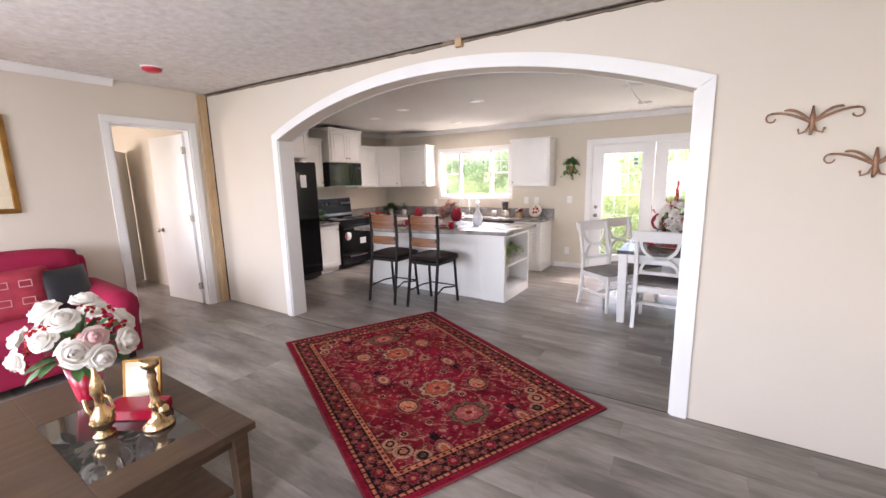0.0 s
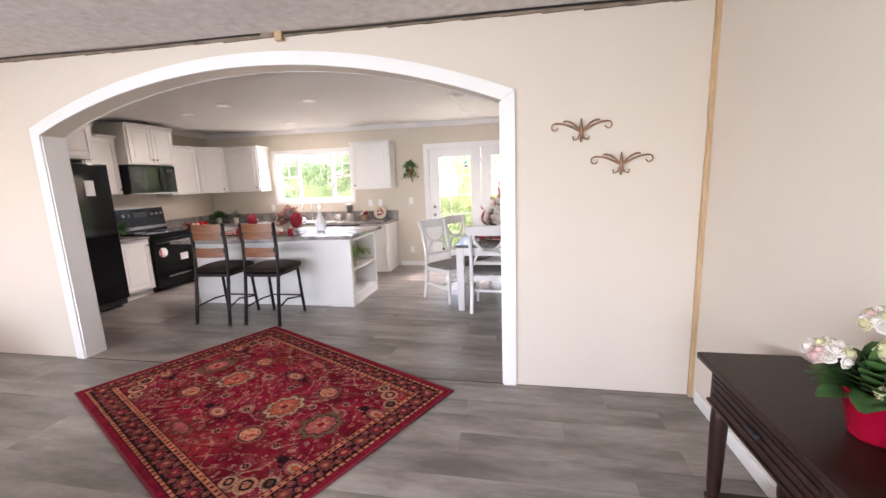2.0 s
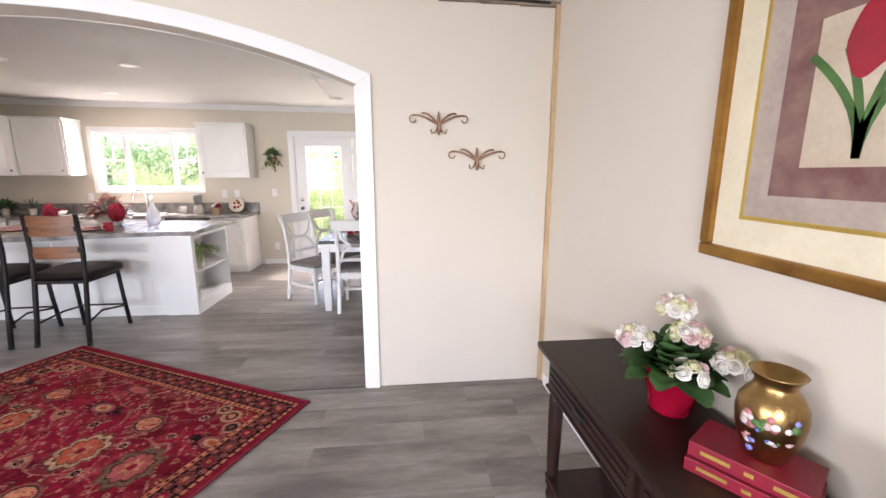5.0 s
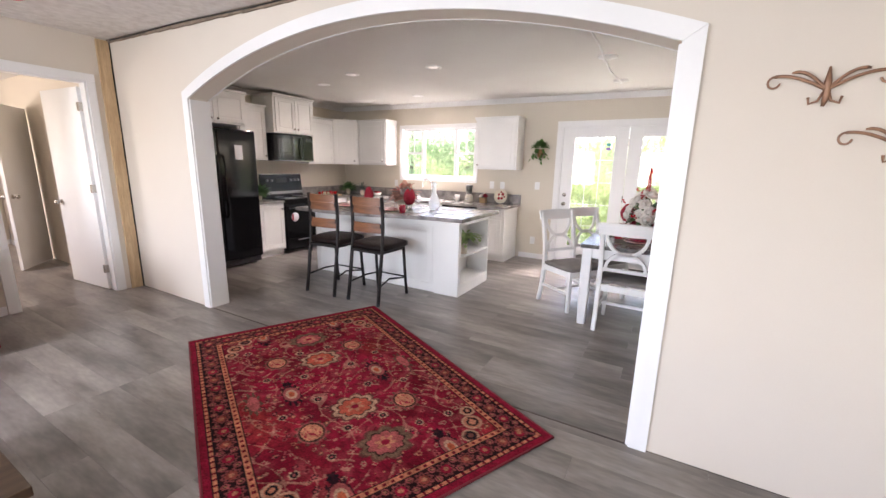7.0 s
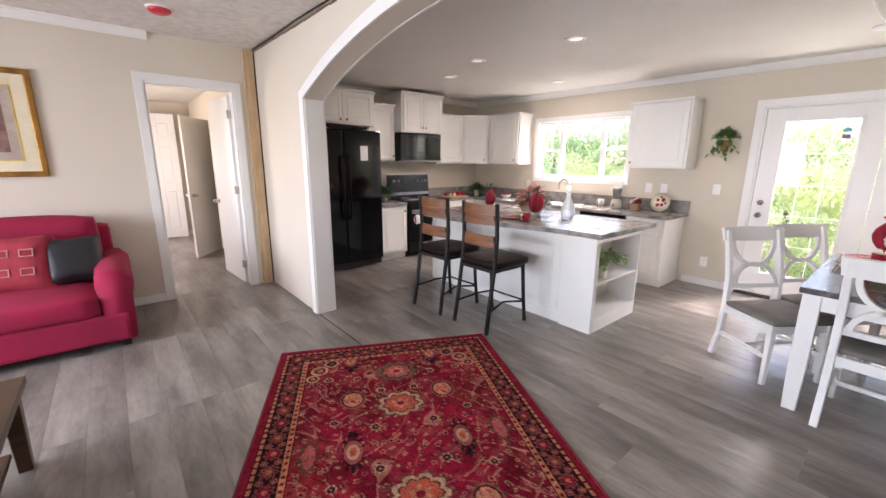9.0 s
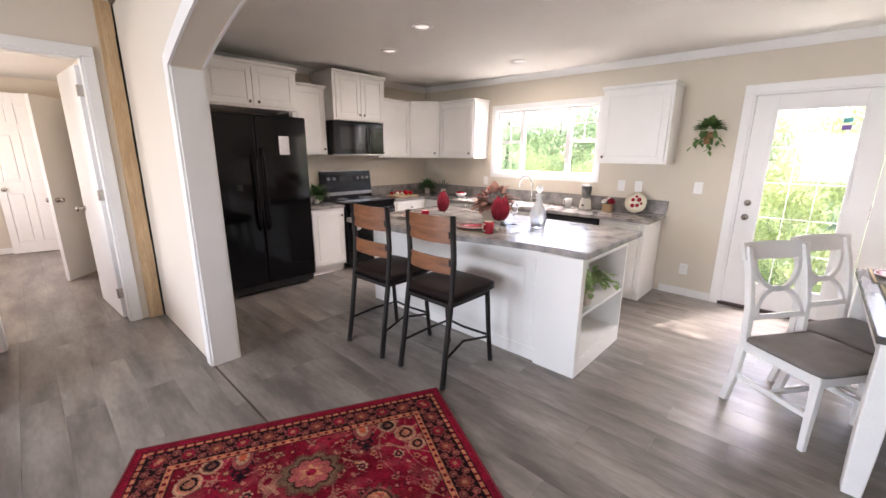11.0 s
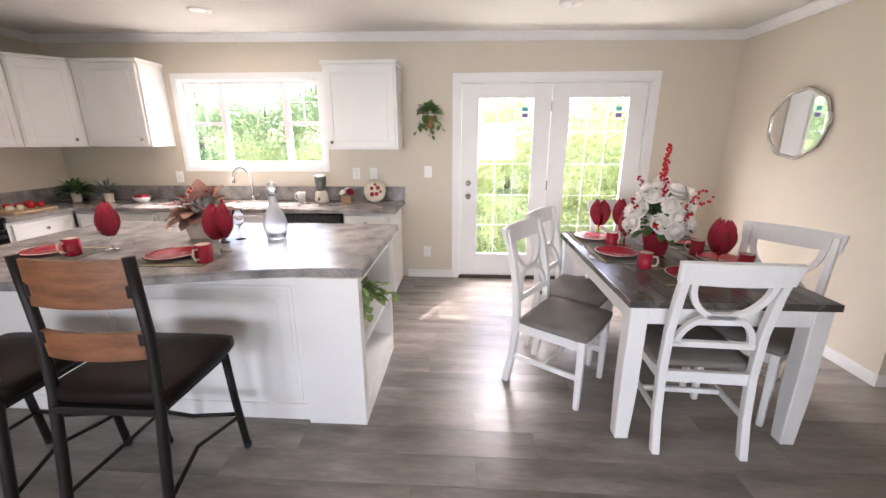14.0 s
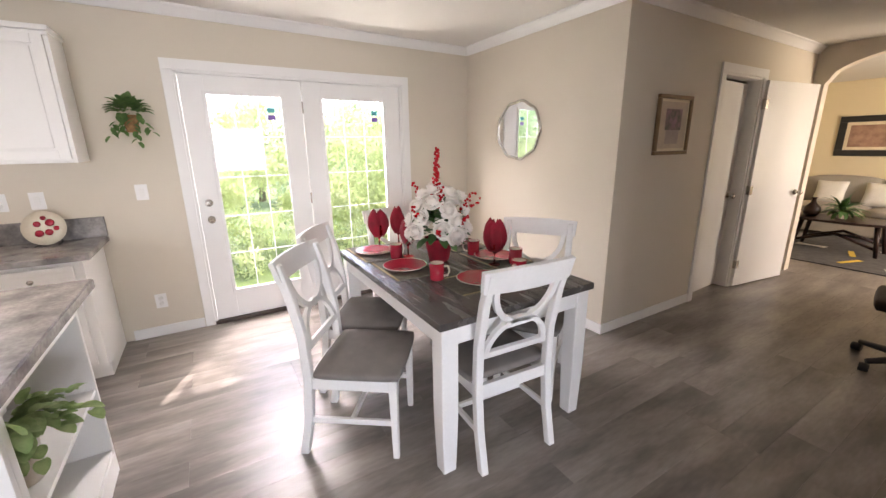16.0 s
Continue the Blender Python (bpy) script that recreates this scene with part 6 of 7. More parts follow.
# ---------- living room furniture ----------
def sofa():
    s = thing("sofa", "crimson upholstered sofa with rolled arms", "sofa", m=pose(0, 0, 0))
    x0, x1, y0, y1 = -4.95, -3.86, -0.55, 1.68
    part("base", bx((x0 + 0.06, y0 + 0.06, 0.07), (x1 - 0.02, y1 - 0.06, 0.30), 0.03), M_SOFA, s)
    for a, b in ((y0, y0 + 0.24), (y1 - 0.24, y1)):
        own = bmesh.new()
        mid = (a + b) / 2
        prof = [(-0.10, 0.07), (0.10, 0.07), (0.105, 0.42), (0.125, 0.52), (0.12, 0.60), (0.07, 0.655), (0.0, 0.67), (-0.07, 0.655), (-0.12, 0.60), (-0.125, 0.52), (-0.105, 0.42)]
        n = 8
        rows = []
        for i in range(n + 1):
            x = x0 + 0.05 + (x1 - 0.03 - x0 - 0.05) * i / n
            sag = 0.03 * (i / n) ** 2
            k = 0.9 if i in (0, n) else 1
            rows.append([own.verts.new((x, mid + p * k, q if q < 0.1 else (q - sag) * (0.985 if i in (0, n) else 1))) for p, q in prof])
        for p, q in zip(rows, rows[1:]):
            for k in range(len(prof)):
                own.faces.new((p[k], p[(k + 1) % len(prof)], q[(k + 1) % len(prof)], q[k]))
        own.faces.new(rows[0][::-1])
        own.faces.new(rows[-1])
        bmesh.ops.recalc_face_normals(own, faces=own.faces[:])
        part("arm", own, M_SOFA, s, smooth=True)
    own = bx((x0, y0 + 0.1, 0.1), (x0 + 0.22, y1 - 0.1, 0.91), 0.06)
    part("back_frame", own, M_SOFA, s)
    for a, b in ((y0 + 0.22, (y0 + y1) / 2 - 0.005), ((y0 + y1) / 2 + 0.005, y1 - 0.22)):
        puff((x0 + 0.18, a, 0.29), (x1 - 0.01, b, 0.46), 0.035, M_SOFA, "seat_cushion", s)
        puff((x0 + 0.10, a - 0.03, 0.44), (x0 + 0.34, b + 0.03, 0.985), 0.04, M_SOFA, "back_cushion", s)
    for x in (x0 + 0.1, x1 - 0.1):
        for y in (y0 + 0.1, y1 - 0.1):
            part("foot", bx((x - 0.025, y - 0.025, 0), (x + 0.025, y + 0.025, 0.075), 0.005), M_DARKWOOD, s, "short dark wooden foot")


sofa()
M_CUSH = mat("red_patterned_fabric", (0.36, 0.03, 0.05), (0.26, 0.015, 0.03), 12, 0.8, bump=0.3, bump_scale=150)
M_NAVY = mat("charcoal_satin", (0.018, 0.02, 0.024), rough=0.45)


def cushion(name, label, m, size, mm, squares=False):
    c = thing(name, label, "cushion", "sofa cushions", m)
    own = bmesh.new()
    bmesh.ops.create_grid(own, x_segments=14, y_segments=14, size=size / 2)
    top = own.copy()
    for src, sg in ((own, 1), (top, -1)):
        for v in src.verts:
            x, y = 2 * v.co.x / size, 2 * v.co.y / size
            pinch = 1 - 0.07 * (1 - abs(x)) * abs(y) ** 3 - 0.07 * (1 - abs(y)) * abs(x) ** 3
            v.co.x, v.co.y = v.co.x * (1 - 0.06 * (1 - x * x) * 0) * pinch, v.co.y * pinch
            v.co.z = sg * (0.085 * max((1 - x ** 4) * (1 - y ** 4), 0.0) ** 0.7 + 0.001)
    join(own, top)
    part("cover", own, mm, c, smooth=True)
    if squares:
        for x, y in ((-0.05, 0.07), (0.09, 0.07), (-0.05, -0.08), (0.09, -0.08)):
            own = bmesh.new()
            for a, b in (((-0.04, -0.03), (0.04, -0.024)), ((-0.04, 0.024), (0.04, 0.03)), ((-0.04, -0.024), (-0.034, 0.024)), ((0.034, -0.024), (0.04, 0.024))):
                bx((x + a[0], y + a[1], 0.078), (x + b[0], y + b[1], 0.092), 0, own)
            part("stitched_square", own, mat("pale_thread", (0.52, 0.25, 0.24), rough=0.8), c)
        own = bmesh.new()
        r2 = random.Random(2)
        for k in range(80):
            t = -1 + 2 * k / 79
            for sx in (-1, 1):
                tube([(sx * size * 0.49, t * size * 0.47, 0), (sx * (size * 0.49 + r2.uniform(0.02, 0.035)), t * size * 0.47 + r2.uniform(-0.01, 0.01), r2.uniform(-0.015, 0.01))], 0.0022, 4, own)
        part("fringe", own, mm, c)
    return c


cushion("throw_cushion", "red fringed cushion with stitched squares", pose(-4.42, 0.98, 0.68, 68, 0, 84), 0.46, M_CUSH, True)
cushion("throw_cushion", "plain charcoal satin cushion on the sofa", pose(-4.44, 1.32, 0.665, 66, 0, 100), 0.40, M_NAVY)


def coffee_table():
    t = thing("coffee_table", "walnut coffee table with a glass inset", "coffee table")
    x0, x1, y0, y1, z = -2.62, -1.31, 0.42, 1.20, 0.46
    g = (-2.16, -1.48, 0.64, 1.05)
    for a, b in (((x0, y0), (x1, g[2])), ((x0, g[3]), (x1, y1)), ((x0, g[2]), (g[0], g[3])), ((g[1], g[2]), (x1, g[3]))):
        part("top_board", bx((*a, z - 0.035), (*b, z), 0.003), M_TABLEWOOD, t)
    part("glass_inset", bx((g[0] - 0.0, g[2], z - 0.012), (g[1], g[3], z - 0.002), 0.001), mat("smoked_glass", (0.045, 0.04, 0.035), (0.035, 0.03, 0.027), 3, 0.03, fine=0.02, rough_var=0.02, coat=0.6), t, "bevelled smoked glass inset")
    for a, b in (((x0 + 0.05, y0 + 0.05), (x1 - 0.05, y0 + 0.07)), ((x0 + 0.05, y1 - 0.07), (x1 - 0.05, y1 - 0.05)), ((x0 + 0.05, y0 + 0.07), (x0 + 0.07, y1 - 0.07)), ((x1 - 0.07, y0 + 0.07), (x1 - 0.05, y1 - 0.07))):
        part("apron", bx((*a, z - 0.10), (*b, z - 0.036), 0.003), M_TABLEWOOD, t)
    for x in (x0 + 0.06, x1 - 0.06):
        for y in (y0 + 0.06, y1 - 0.06):
            own = bx((x - 0.035, y - 0.035, 0), (x + 0.035, y + 0.035, z - 0.036), 0)
            for v in own.verts:
                if v.co.z < 0.01:
                    v.co.x, v.co.y = x + (v.co.x - x) * 0.75, y + (v.co.y - y) * 0.75
            bmesh.ops.bevel(own, geom=own.edges[:], offset=0.004, segments=1, affect="EDGES")
            part("leg", own, M_TABLEWOOD, t)
    part("lower_shelf", bx((x0 + 0.09, y0 + 0.09, 0.10), (x1 - 0.09, y1 - 0.09, 0.125), 0.004), M_TABLEWOOD, t)


coffee_table()
CT = 0.46
ew = thing("brass_ewer", "polished brass lidded ewer with a handle", "pitcher", "brassware", pose(-1.80, 0.79, CT, 0, 0, 20))
part("body", lathe([(0.0, 0), (0.04, 0), (0.042, 0.01), (0.022, 0.03), (0.042, 0.05), (0.048, 0.075), (0.036, 0.11), (0.018, 0.14), (0.017, 0.18), (0.028, 0.205), (0.024, 0.25), (0.012, 0.285), (0.006, 0.32), (0.0, 0.325)], 24), M_BRASS, ew)
part("handle", tube([(0.02, 0, 0.2), (0.06, 0, 0.19), (0.075, 0, 0.13), (0.055, 0, 0.08)], 0.006, 8), M_BRASS, ew)
part("spout", tube([(-0.05, 0, 0.08), (-0.085, 0, 0.11), (-0.09, 0, 0.16)], [0.012, 0.008, 0.006], 8), M_BRASS, ew)
ca = thing("candlestick", "tall turned brass candlestick", "candlestick", "brassware", pose(-1.67, 0.95, CT))
part("stem", lathe([(0.0, 0), (0.062, 0), (0.064, 0.01), (0.044, 0.03), (0.024, 0.05), (0.017, 0.09), (0.032, 0.11), (0.016, 0.13), (0.022, 0.155), (0.015, 0.18), (0.021, 0.20), (0.015, 0.225), (0.02, 0.25), (0.014, 0.275), (0.034, 0.295), (0.036, 0.325), (0.028, 0.325), (0.022, 0.30), (0.0, 0.295)], 24), M_BRASS, ca)
part("snuffer", lathe([(0.0, 0), (0.014, 0.0), (0.022, 0.05), (0.0, 0.06)], 16, None, pose(0.05, 0.02, 0.06, 20, 15, 0)), M_BRASS, ca)
single("book", bx((-0.13, -0.075, 0), (0.13, 0.06, 0.05), 0.006), M_RED, "red clothbound book on the coffee table", "book", "", pose(-1.885, 0.945, CT, 0, 0, 33))
fr = thing("photo_frame", "small gilt photo frame with a pale card", "photo frame", "", pose(-2.01, 1.01, CT, -12, 0, 42))
part("frame", bx((-0.09, -0.008, 0.0), (0.09, 0.008, 0.21), 0.004), M_GOLD, fr)
part("mat_board", bx((-0.075, -0.0095, 0.015), (0.075, -0.0082, 0.195), 0), M_MATB, fr)
part("card", bx((-0.05, -0.0108, 0.04), (0.05, -0.0096, 0.17), 0), mat("white_card", (0.75, 0.73, 0.71), rough=0.6), fr)


def console():
    c = thing("console_table", "espresso console table with grooved drawers and turned legs", "console table")
    x0, x1, y0, y1, z = 1.165, 1.553, 0.62, 2.07, 0.755
    part("top", bx((x0, y0, z - 0.028), (x1, y1, z), 0.008), M_DARKWOOD, c)
    part("top_moulding", bx((x0 + 0.02, y0 + 0.02, z - 0.045), (x1, y1 - 0.02, z - 0.0285), 0.006), M_DARKWOOD, c)
    part("case", bx((x0 + 0.045, y0 + 0.045, z - 0.19), (x1, y1 - 0.045, z - 0.0455), 0.004), M_DARKWOOD, c)
    for k in range(2):
        a = y0 + 0.07 + k * 0.67
        d = part("drawer", bx((x0 + 0.03, a, z - 0.175), (x0 + 0.0455, a + 0.63, z - 0.06), 0.004), M_DARKWOOD, c)
        for zz in (z - 0.085, z - 0.115, z - 0.145):
            part("groove_bead", bx((x0 + 0.025, a + 0.02, zz - 0.008), (x0 + 0.0305, a + 0.61, zz + 0.008), 0.003), M_DARKWOOD, d)
        part("pull", bx((x0 + 0.012, a + 0.28, z - 0.118), (x0 + 0.027, a + 0.35, z - 0.10), 0.004), M_BLACK2, d)
    part("base_moulding", bx((x0 + 0.035, y0 + 0.035, z - 0.205), (x1, y1 - 0.035, z - 0.1905), 0.005), M_DARKWOOD, c)
    for x in (x0 + 0.075, x1 - 0.045):
        for y in (y0 + 0.075, y1 - 0.075):
            part("leg", lathe([(0.0, 0.0), (0.022, 0), (0.026, 0.03), (0.02, 0.05), (0.024, 0.07), (0.03, 0.09), (0.022, 0.105), (0.02, 0.125), (0.026, 0.16), (0.03, 0.3), (0.033, 0.5), (0.03, z - 0.206), (0.0, z - 0.206)], 18, None, Matrix.Translation((x, y, 0))), M_DARKWOOD, c)
    part("low_shelf", bx((x0 + 0.05, y0 + 0.05, 0.10), (x1 - 0.01, y1 - 0.05, 0.122), 0.004), M_DARKWOOD, c)


console()
CZ = 0.755


M_BOOK = mat("crimson_book_cloth", (0.25, 0.010, 0.026), (0.19, 0.008, 0.02), 12, 0.36, bump=0.2, bump_scale=200)


def book(m, label, w, d, h, gold=True):
    b = thing("book", label, "book", "red books on the console", m)
    part("cover", bx((0, 0, 0), (w, d, 0.004), 0.001, bx((0, 0, h - 0.004), (w, d, h), 0.001, bx((0, -0.002, 0), (w, 0.004, h), 0.0015))), M_BOOK, b)
    part("pages", bx((0.004, 0.005, 0.0042), (w - 0.004, d - 0.004, h - 0.0042), 0), M_RIM, b, "cream page block")
    if gold:
        for a, q in ((0.03, 0.10), (0.13, 0.15), (0.19, 0.24)):
            part("gilt_line", bx((a * w / 0.27, -0.0032, h * 0.36), (q * w / 0.27, -0.0021, h * 0.64), 0), M_FIL, b, "gilt bars of lettering")


book(pose(1.275, 1.280, CZ, 0, 0, -55), "thick red book with gilt lettering lying flat", 0.25, 0.148, 0.035)
book(pose(1.288, 1.287, CZ + 0.0355, 0, 0, -56.5), "red book with gilt lettering on top of another", 0.243, 0.14, 0.038)
book(pose(1.545, 1.03, CZ, 90, -90, 20), "red gilt-lettered book standing upright", 0.20, 0.14, 0.04)
va = thing("brass_vase", "round brass vase painted with pink and blue flowers", "vase", m=pose(1.432, 1.222, CZ + 0.0737, 0, 0, -18))
part("body", lathe([(0.0, 0), (0.04, 0), (0.043, 0.005), (0.056, 0.035), (0.067, 0.075), (0.071, 0.11), (0.067, 0.14), (0.054, 0.163), (0.043, 0.178), (0.041, 0.192), (0.053, 0.211), (0.056, 0.215), (0.051, 0.214), (0.036, 0.192), (0.0, 0.17)], 40), mat("dark_vase_brass", (0.46, 0.30, 0.12), (0.28, 0.17, 0.065), 9, 0.3, metal=1, bump=0.05), va)
paints = (M_PINK, mat("blue_paint_flower", (0.09, 0.11, 0.40), (0.3, 0.3, 0.6), 40, 0.5), M_LEAF, M_PETAL, mat("rose_paint_flower", (0.42, 0.10, 0.12), (0.55, 0.25, 0.24), 40, 0.5))
r2 = random.Random(12)
for k in range(30):
    a, z = r2.uniform(-165, -75), r2.uniform(0.05, 0.14)
    z += 0.02 * math.sin(radians(3 * a))
    r_ = r2.uniform(0.006, 0.013)
    rad = 0.058 + 0.17 * (z - 0.04) if z < 0.11 else 0.0702 - 0.13 * (z - 0.11)
    part("painted_flower", lathe([(r_, -0.008), (r_ * 0.8, 0.002), (0.0, 0.0035)], 9, None, Matrix.Translation((rad * math.cos(radians(a)), rad * math.sin(radians(a)), z)) @ pose(0, 0, 0, 0, 0, a) @ pose(0, 0, 0, 0, 88, 0)), paints[k % 5], va)

# ---------- rug ----------
RUG = pose(-1.511, 2.70, 0.001, 0, 0, -26.5)


def rug():
    hx, hy, step = 1.205, 0.825, 0.0062
    nx, ny = int(2 * hx / step), int(2 * hy / step)
    u, v = np.meshgrid(np.linspace(-hx, hx, nx + 1), np.linspace(-hy, hy, ny + 1), indexing="ij")
    d = np.minimum(hx - abs(u), hy - abs(v))
    along = np.where(hx - abs(u) < hy - abs(v), v, u)
    gen = np.random.RandomState(3)

    def fog(scale, seed):
        g = np.random.RandomState(seed).rand(int(2 * hx / scale) + 3, int(2 * hy / scale) + 3)
        a, b = (u + hx) / scale, (v + hy) / scale
        i, j = a.astype(int), b.astype(int)
        fa, fb = a - i, b - j
        fa, fb = fa * fa * (3 - 2 * fa), fb * fb * (3 - 2 * fb)
        return (g[i, j] * (1 - fa) + g[i + 1, j] * fa) * (1 - fb) + (g[i, j + 1] * (1 - fa) + g[i + 1, j + 1] * fa) * fb

    red, deep, rose, tan, cream, navy, brown, olive = (np.array(c) for c in ((0.275, 0.018, 0.046), (0.15, 0.008, 0.022), (0.36, 0.11, 0.105), (0.45, 0.22, 0.135), (0.48, 0.32, 0.22), (0.012, 0.011, 0.016), (0.030, 0.011, 0.012), (0.115, 0.075, 0.05)))
    col = red + (deep - red) * np.clip(fog(0.22, 1) * 1.7 - 0.45, 0, 1)[..., None]
    f = np.clip(fog(0.06, 2) * 2 - 1.05, 0, 1)[..., None]
    col = col + (rose - col) * f * 0.5
    f = np.clip(fog(0.30, 5) * 2.2 - 1.3, 0, 1)[..., None] * np.clip(1.4 - (0.61 - abs(v)) * 4, 0, 1)[..., None]
    col = col + (np.array((0.36, 0.10, 0.035)) - col) * f * 0.55
    field = d > 0.215

    def paint(mask, c, k=1.0):
        col[mask] = col[mask] * (1 - k) + np.array(c) * k

    def polar(cx, cy, sx=1.0, sy=1.0):
        du, dv = (u - cx) / sx, (v - cy) / sy
        return np.hypot(du, dv), np.arctan2(dv, du)

    # fine vines and scattered buds over the field
    w1 = np.sin(14 * u + 5 * np.sin(6.5 * v)) + np.sin(15 * v + 4 * np.sin(7 * u))
    paint((abs(w1) < 0.07) & field, cream, 0.45)
    w2 = np.sin(37 * u + 3 * np.sin(19 * v)) * np.sin(35 * v + 3 * np.sin(21 * u))
    paint((w2 > 0.84) & field, cream, 0.5)
    paint((w2 < -0.88) & field, deep, 0.8)
    for k in range(760):
        rad, ang = polar(gen.uniform(-1.02, 1.02), gen.uniform(-0.6, 0.6))
        r = gen.uniform(0.008, 0.022)
        paint((rad < r * (0.8 + 0.2 * np.cos(5 * ang + k))) & field, (rose, cream * 0.8, olive, navy, tan)[k % 5], 0.75)
        paint((rad < r * 0.45) & field, (deep, red, tan, rose, deep)[k % 5])

    def oval(cx, cy):
        """Pale oval flower in a ragged olive halo."""
        rad, ang = polar(cx, cy, 1.0, 0.82)
        paint((rad < 0.118 * (0.86 + 0.14 * np.cos(11 * ang))) & field, olive, 0.8)
        paint((rad < 0.098) & (rad > 0.088) & field, rose, 0.7)
        paint((rad < 0.078 * (0.95 + 0.05 * np.cos(8 * ang))) & field, tan * 1.05)
        paint((rad < 0.062) & (np.sin(60 * (u - cx) + 25 * np.sin(40 * (v - cy))) > 0.72) & field, red * 1.2, 0.9)
        paint((abs(rad - 0.076) < 0.004) & field, brown)

    def flame(cx, cy, s):
        """Dusky bloom with black flame-like leaves to both sides."""
        rad, ang = polar(cx, cy, 1.25, 0.72)
        jag = 0.118 * (0.62 + 0.38 * abs(np.cos(ang)) ** 1.5 * (0.6 + 0.4 * np.sign(np.cos(13 * ang))))
        paint((rad < jag) & field, navy, 0.88)
        paint((rad < 0.070) & field, rose * 0.8)
        paint((rad < 0.046) & field, cream * 0.85)
        paint((rad < 0.026) & field, np.array((0.42, 0.12, 0.06)))
        rad, ang = polar(cx + 0.14 * s, cy)
        paint((rad < 0.034 * (0.8 + 0.2 * np.cos(5 * ang))) & field, navy, 0.85)

    def palmette(cx, cy, edge, heart):
        """Scalloped palmette outlined in a pale tone."""
        rad, ang = polar(cx, cy, 1.0, 1.15)
        lobe = 0.125 * (0.80 + 0.20 * abs(np.cos(4.5 * ang)))
        paint((rad < lobe * 1.12) & field, olive, 0.7)
        paint((rad < lobe) & field, edge)
        paint((rad < lobe * 0.80) & field, brown, 0.85)
        paint((rad < lobe * 0.72) & field, heart)
        paint((rad < 0.055 * (0.75 + 0.25 * np.cos(6 * ang))) & field, tan)
        paint((rad < 0.022) & field, red)

    def bud(cx, cy, r=0.036):
        rad, ang = polar(cx, cy)
        paint((rad < r * (0.85 + 0.15 * np.cos(7 * ang))) & field, cream * 0.85)
        paint((rad < r * 0.62) & field, navy)
        paint((rad < r * 0.25) & field, rose)

    for sx in (1, -1):
        palmette(0.355 * sx, 0.0, cream * 0.9, np.array((0.42, 0.11, 0.07)))
        palmette(0.745 * sx, 0.02, olive * 1.5, rose)
        for sy in (1, -1):
            oval(0.455 * sx, 0.292 * sy)
            flame(0.965 * sx, 0.30 * sy, -sx)
            bud(0.16 * sx, 0.17 * sy)
            bud(0.525 * sx, 0.11 * sy, 0.033)
            bud(0.70 * sx, 0.26 * sy, 0.03)
            bud(0.24 * sx, 0.40 * sy, 0.03)
            bud(0.72 * sx, 0.45 * sy, 0.032)
            for k, (ox, oy, r) in enumerate(((0.86, 0.52, 0.055), (0.95, 0.44, 0.045), (0.76, 0.56, 0.04))):
                rad, ang = polar(ox * sx, oy * sy)
                paint((rad < r) & field, (tan, olive, tan)[k], 0.75)
                paint((abs(rad - r * (0.55 + 0.12 * ang / math.pi)) < 0.007) & field, navy)
                paint((abs(rad - r) < 0.006) & field, cream * 0.9, 0.8)
            rad, ang = polar(0.0, 0.52 * sy, 1.6, 0.6)
            paint((rad < 0.09 * (0.8 + 0.2 * np.cos(9 * ang))) & field, olive, 0.75)
            paint((rad < 0.055) & field, rose)
    for sy in (1, -1):
        flame(0.015, 0.297 * sy, sy)
    # borders: crimson edge, beaded guard bands, dark main band with ringed rosettes
    paint(d < 0.215, brown)
    paint(d < 0.040, red * 0.85)
    for lo, hi in ((0.042, 0.070), (0.182, 0.215)):
        band = (d > lo) & (d < hi)
        paint(band, tan * np.array((1.0, 0.88, 0.85)))
        ph = (along / 0.044) % 1
        mid = (lo + hi) / 2
        paint(band & (np.hypot((ph - 0.5) * 0.044 * 1.25, d - mid) < (hi - lo) * 0.37), deep)
        paint((abs(d - lo) < 0.003) | (abs(d - hi) < 0.003), navy)
    band = (d > 0.074) & (d < 0.179)
    step_ = 0.125
    cell = (along / step_) % 1 - 0.5
    odd = np.floor(along / step_) % 2
    rad, ang = np.hypot(cell * step_, d - 0.126), np.arctan2(d - 0.126, cell * step_)
    scallop = 0.88 + 0.12 * np.cos(9 * ang)
    paint(band & (rad < 0.050 * scallop), rose * 0.6)
    paint(band & (rad < 0.037 * scallop), brown)
    paint(band & (rad < 0.029), np.array((0.24, 0.065, 0.05)))
    paint(band & (rad < 0.029) & (odd > 0), red)
    paint(band & (rad < 0.013), tan * 0.8)
    side = np.hypot((abs(cell) - 0.5) * step_, abs(d - 0.126) - 0.033)
    paint(band & (abs(side - 0.015) < 0.0045), rose * 0.75)
    paint(band & (side < 0.007), tan * 0.7)
    col *= (0.68 + 0.64 * gen.rand(*u.shape))[..., None] * (0.78 + 0.44 * fog(0.035, 8))[..., None]
    col = 1.10 * np.clip(col, 0, 1) ** 1.22
    z = 0.010 + 0.0012 * gen.rand(*u.shape)
    pts = np.stack([u, v, z], -1).reshape(-1, 3)
    idx = np.arange(pts.shape[0]).reshape(nx + 1, ny + 1)
    quads = np.stack([idx[:-1, :-1], idx[1:, :-1], idx[1:, 1:], idx[:-1, 1:]], -1).reshape(-1, 4)
    me = bpy.data.meshes.new("pile")
    me.vertices.add(len(pts))
    me.vertices.foreach_set("co", pts.ravel())
    me.loops.add(quads.size)
    me.loops.foreach_set("vertex_index", quads.ravel())
    me.polygons.add(len(quads))
    me.polygons.foreach_set("loop_start", np.arange(0, quads.size, 4))
    me.polygons.foreach_set("loop_total", np.full(len(quads), 4))
    me.update(calc_edges=True)
    at = me.color_attributes.new("weave", "FLOAT_COLOR", "POINT")
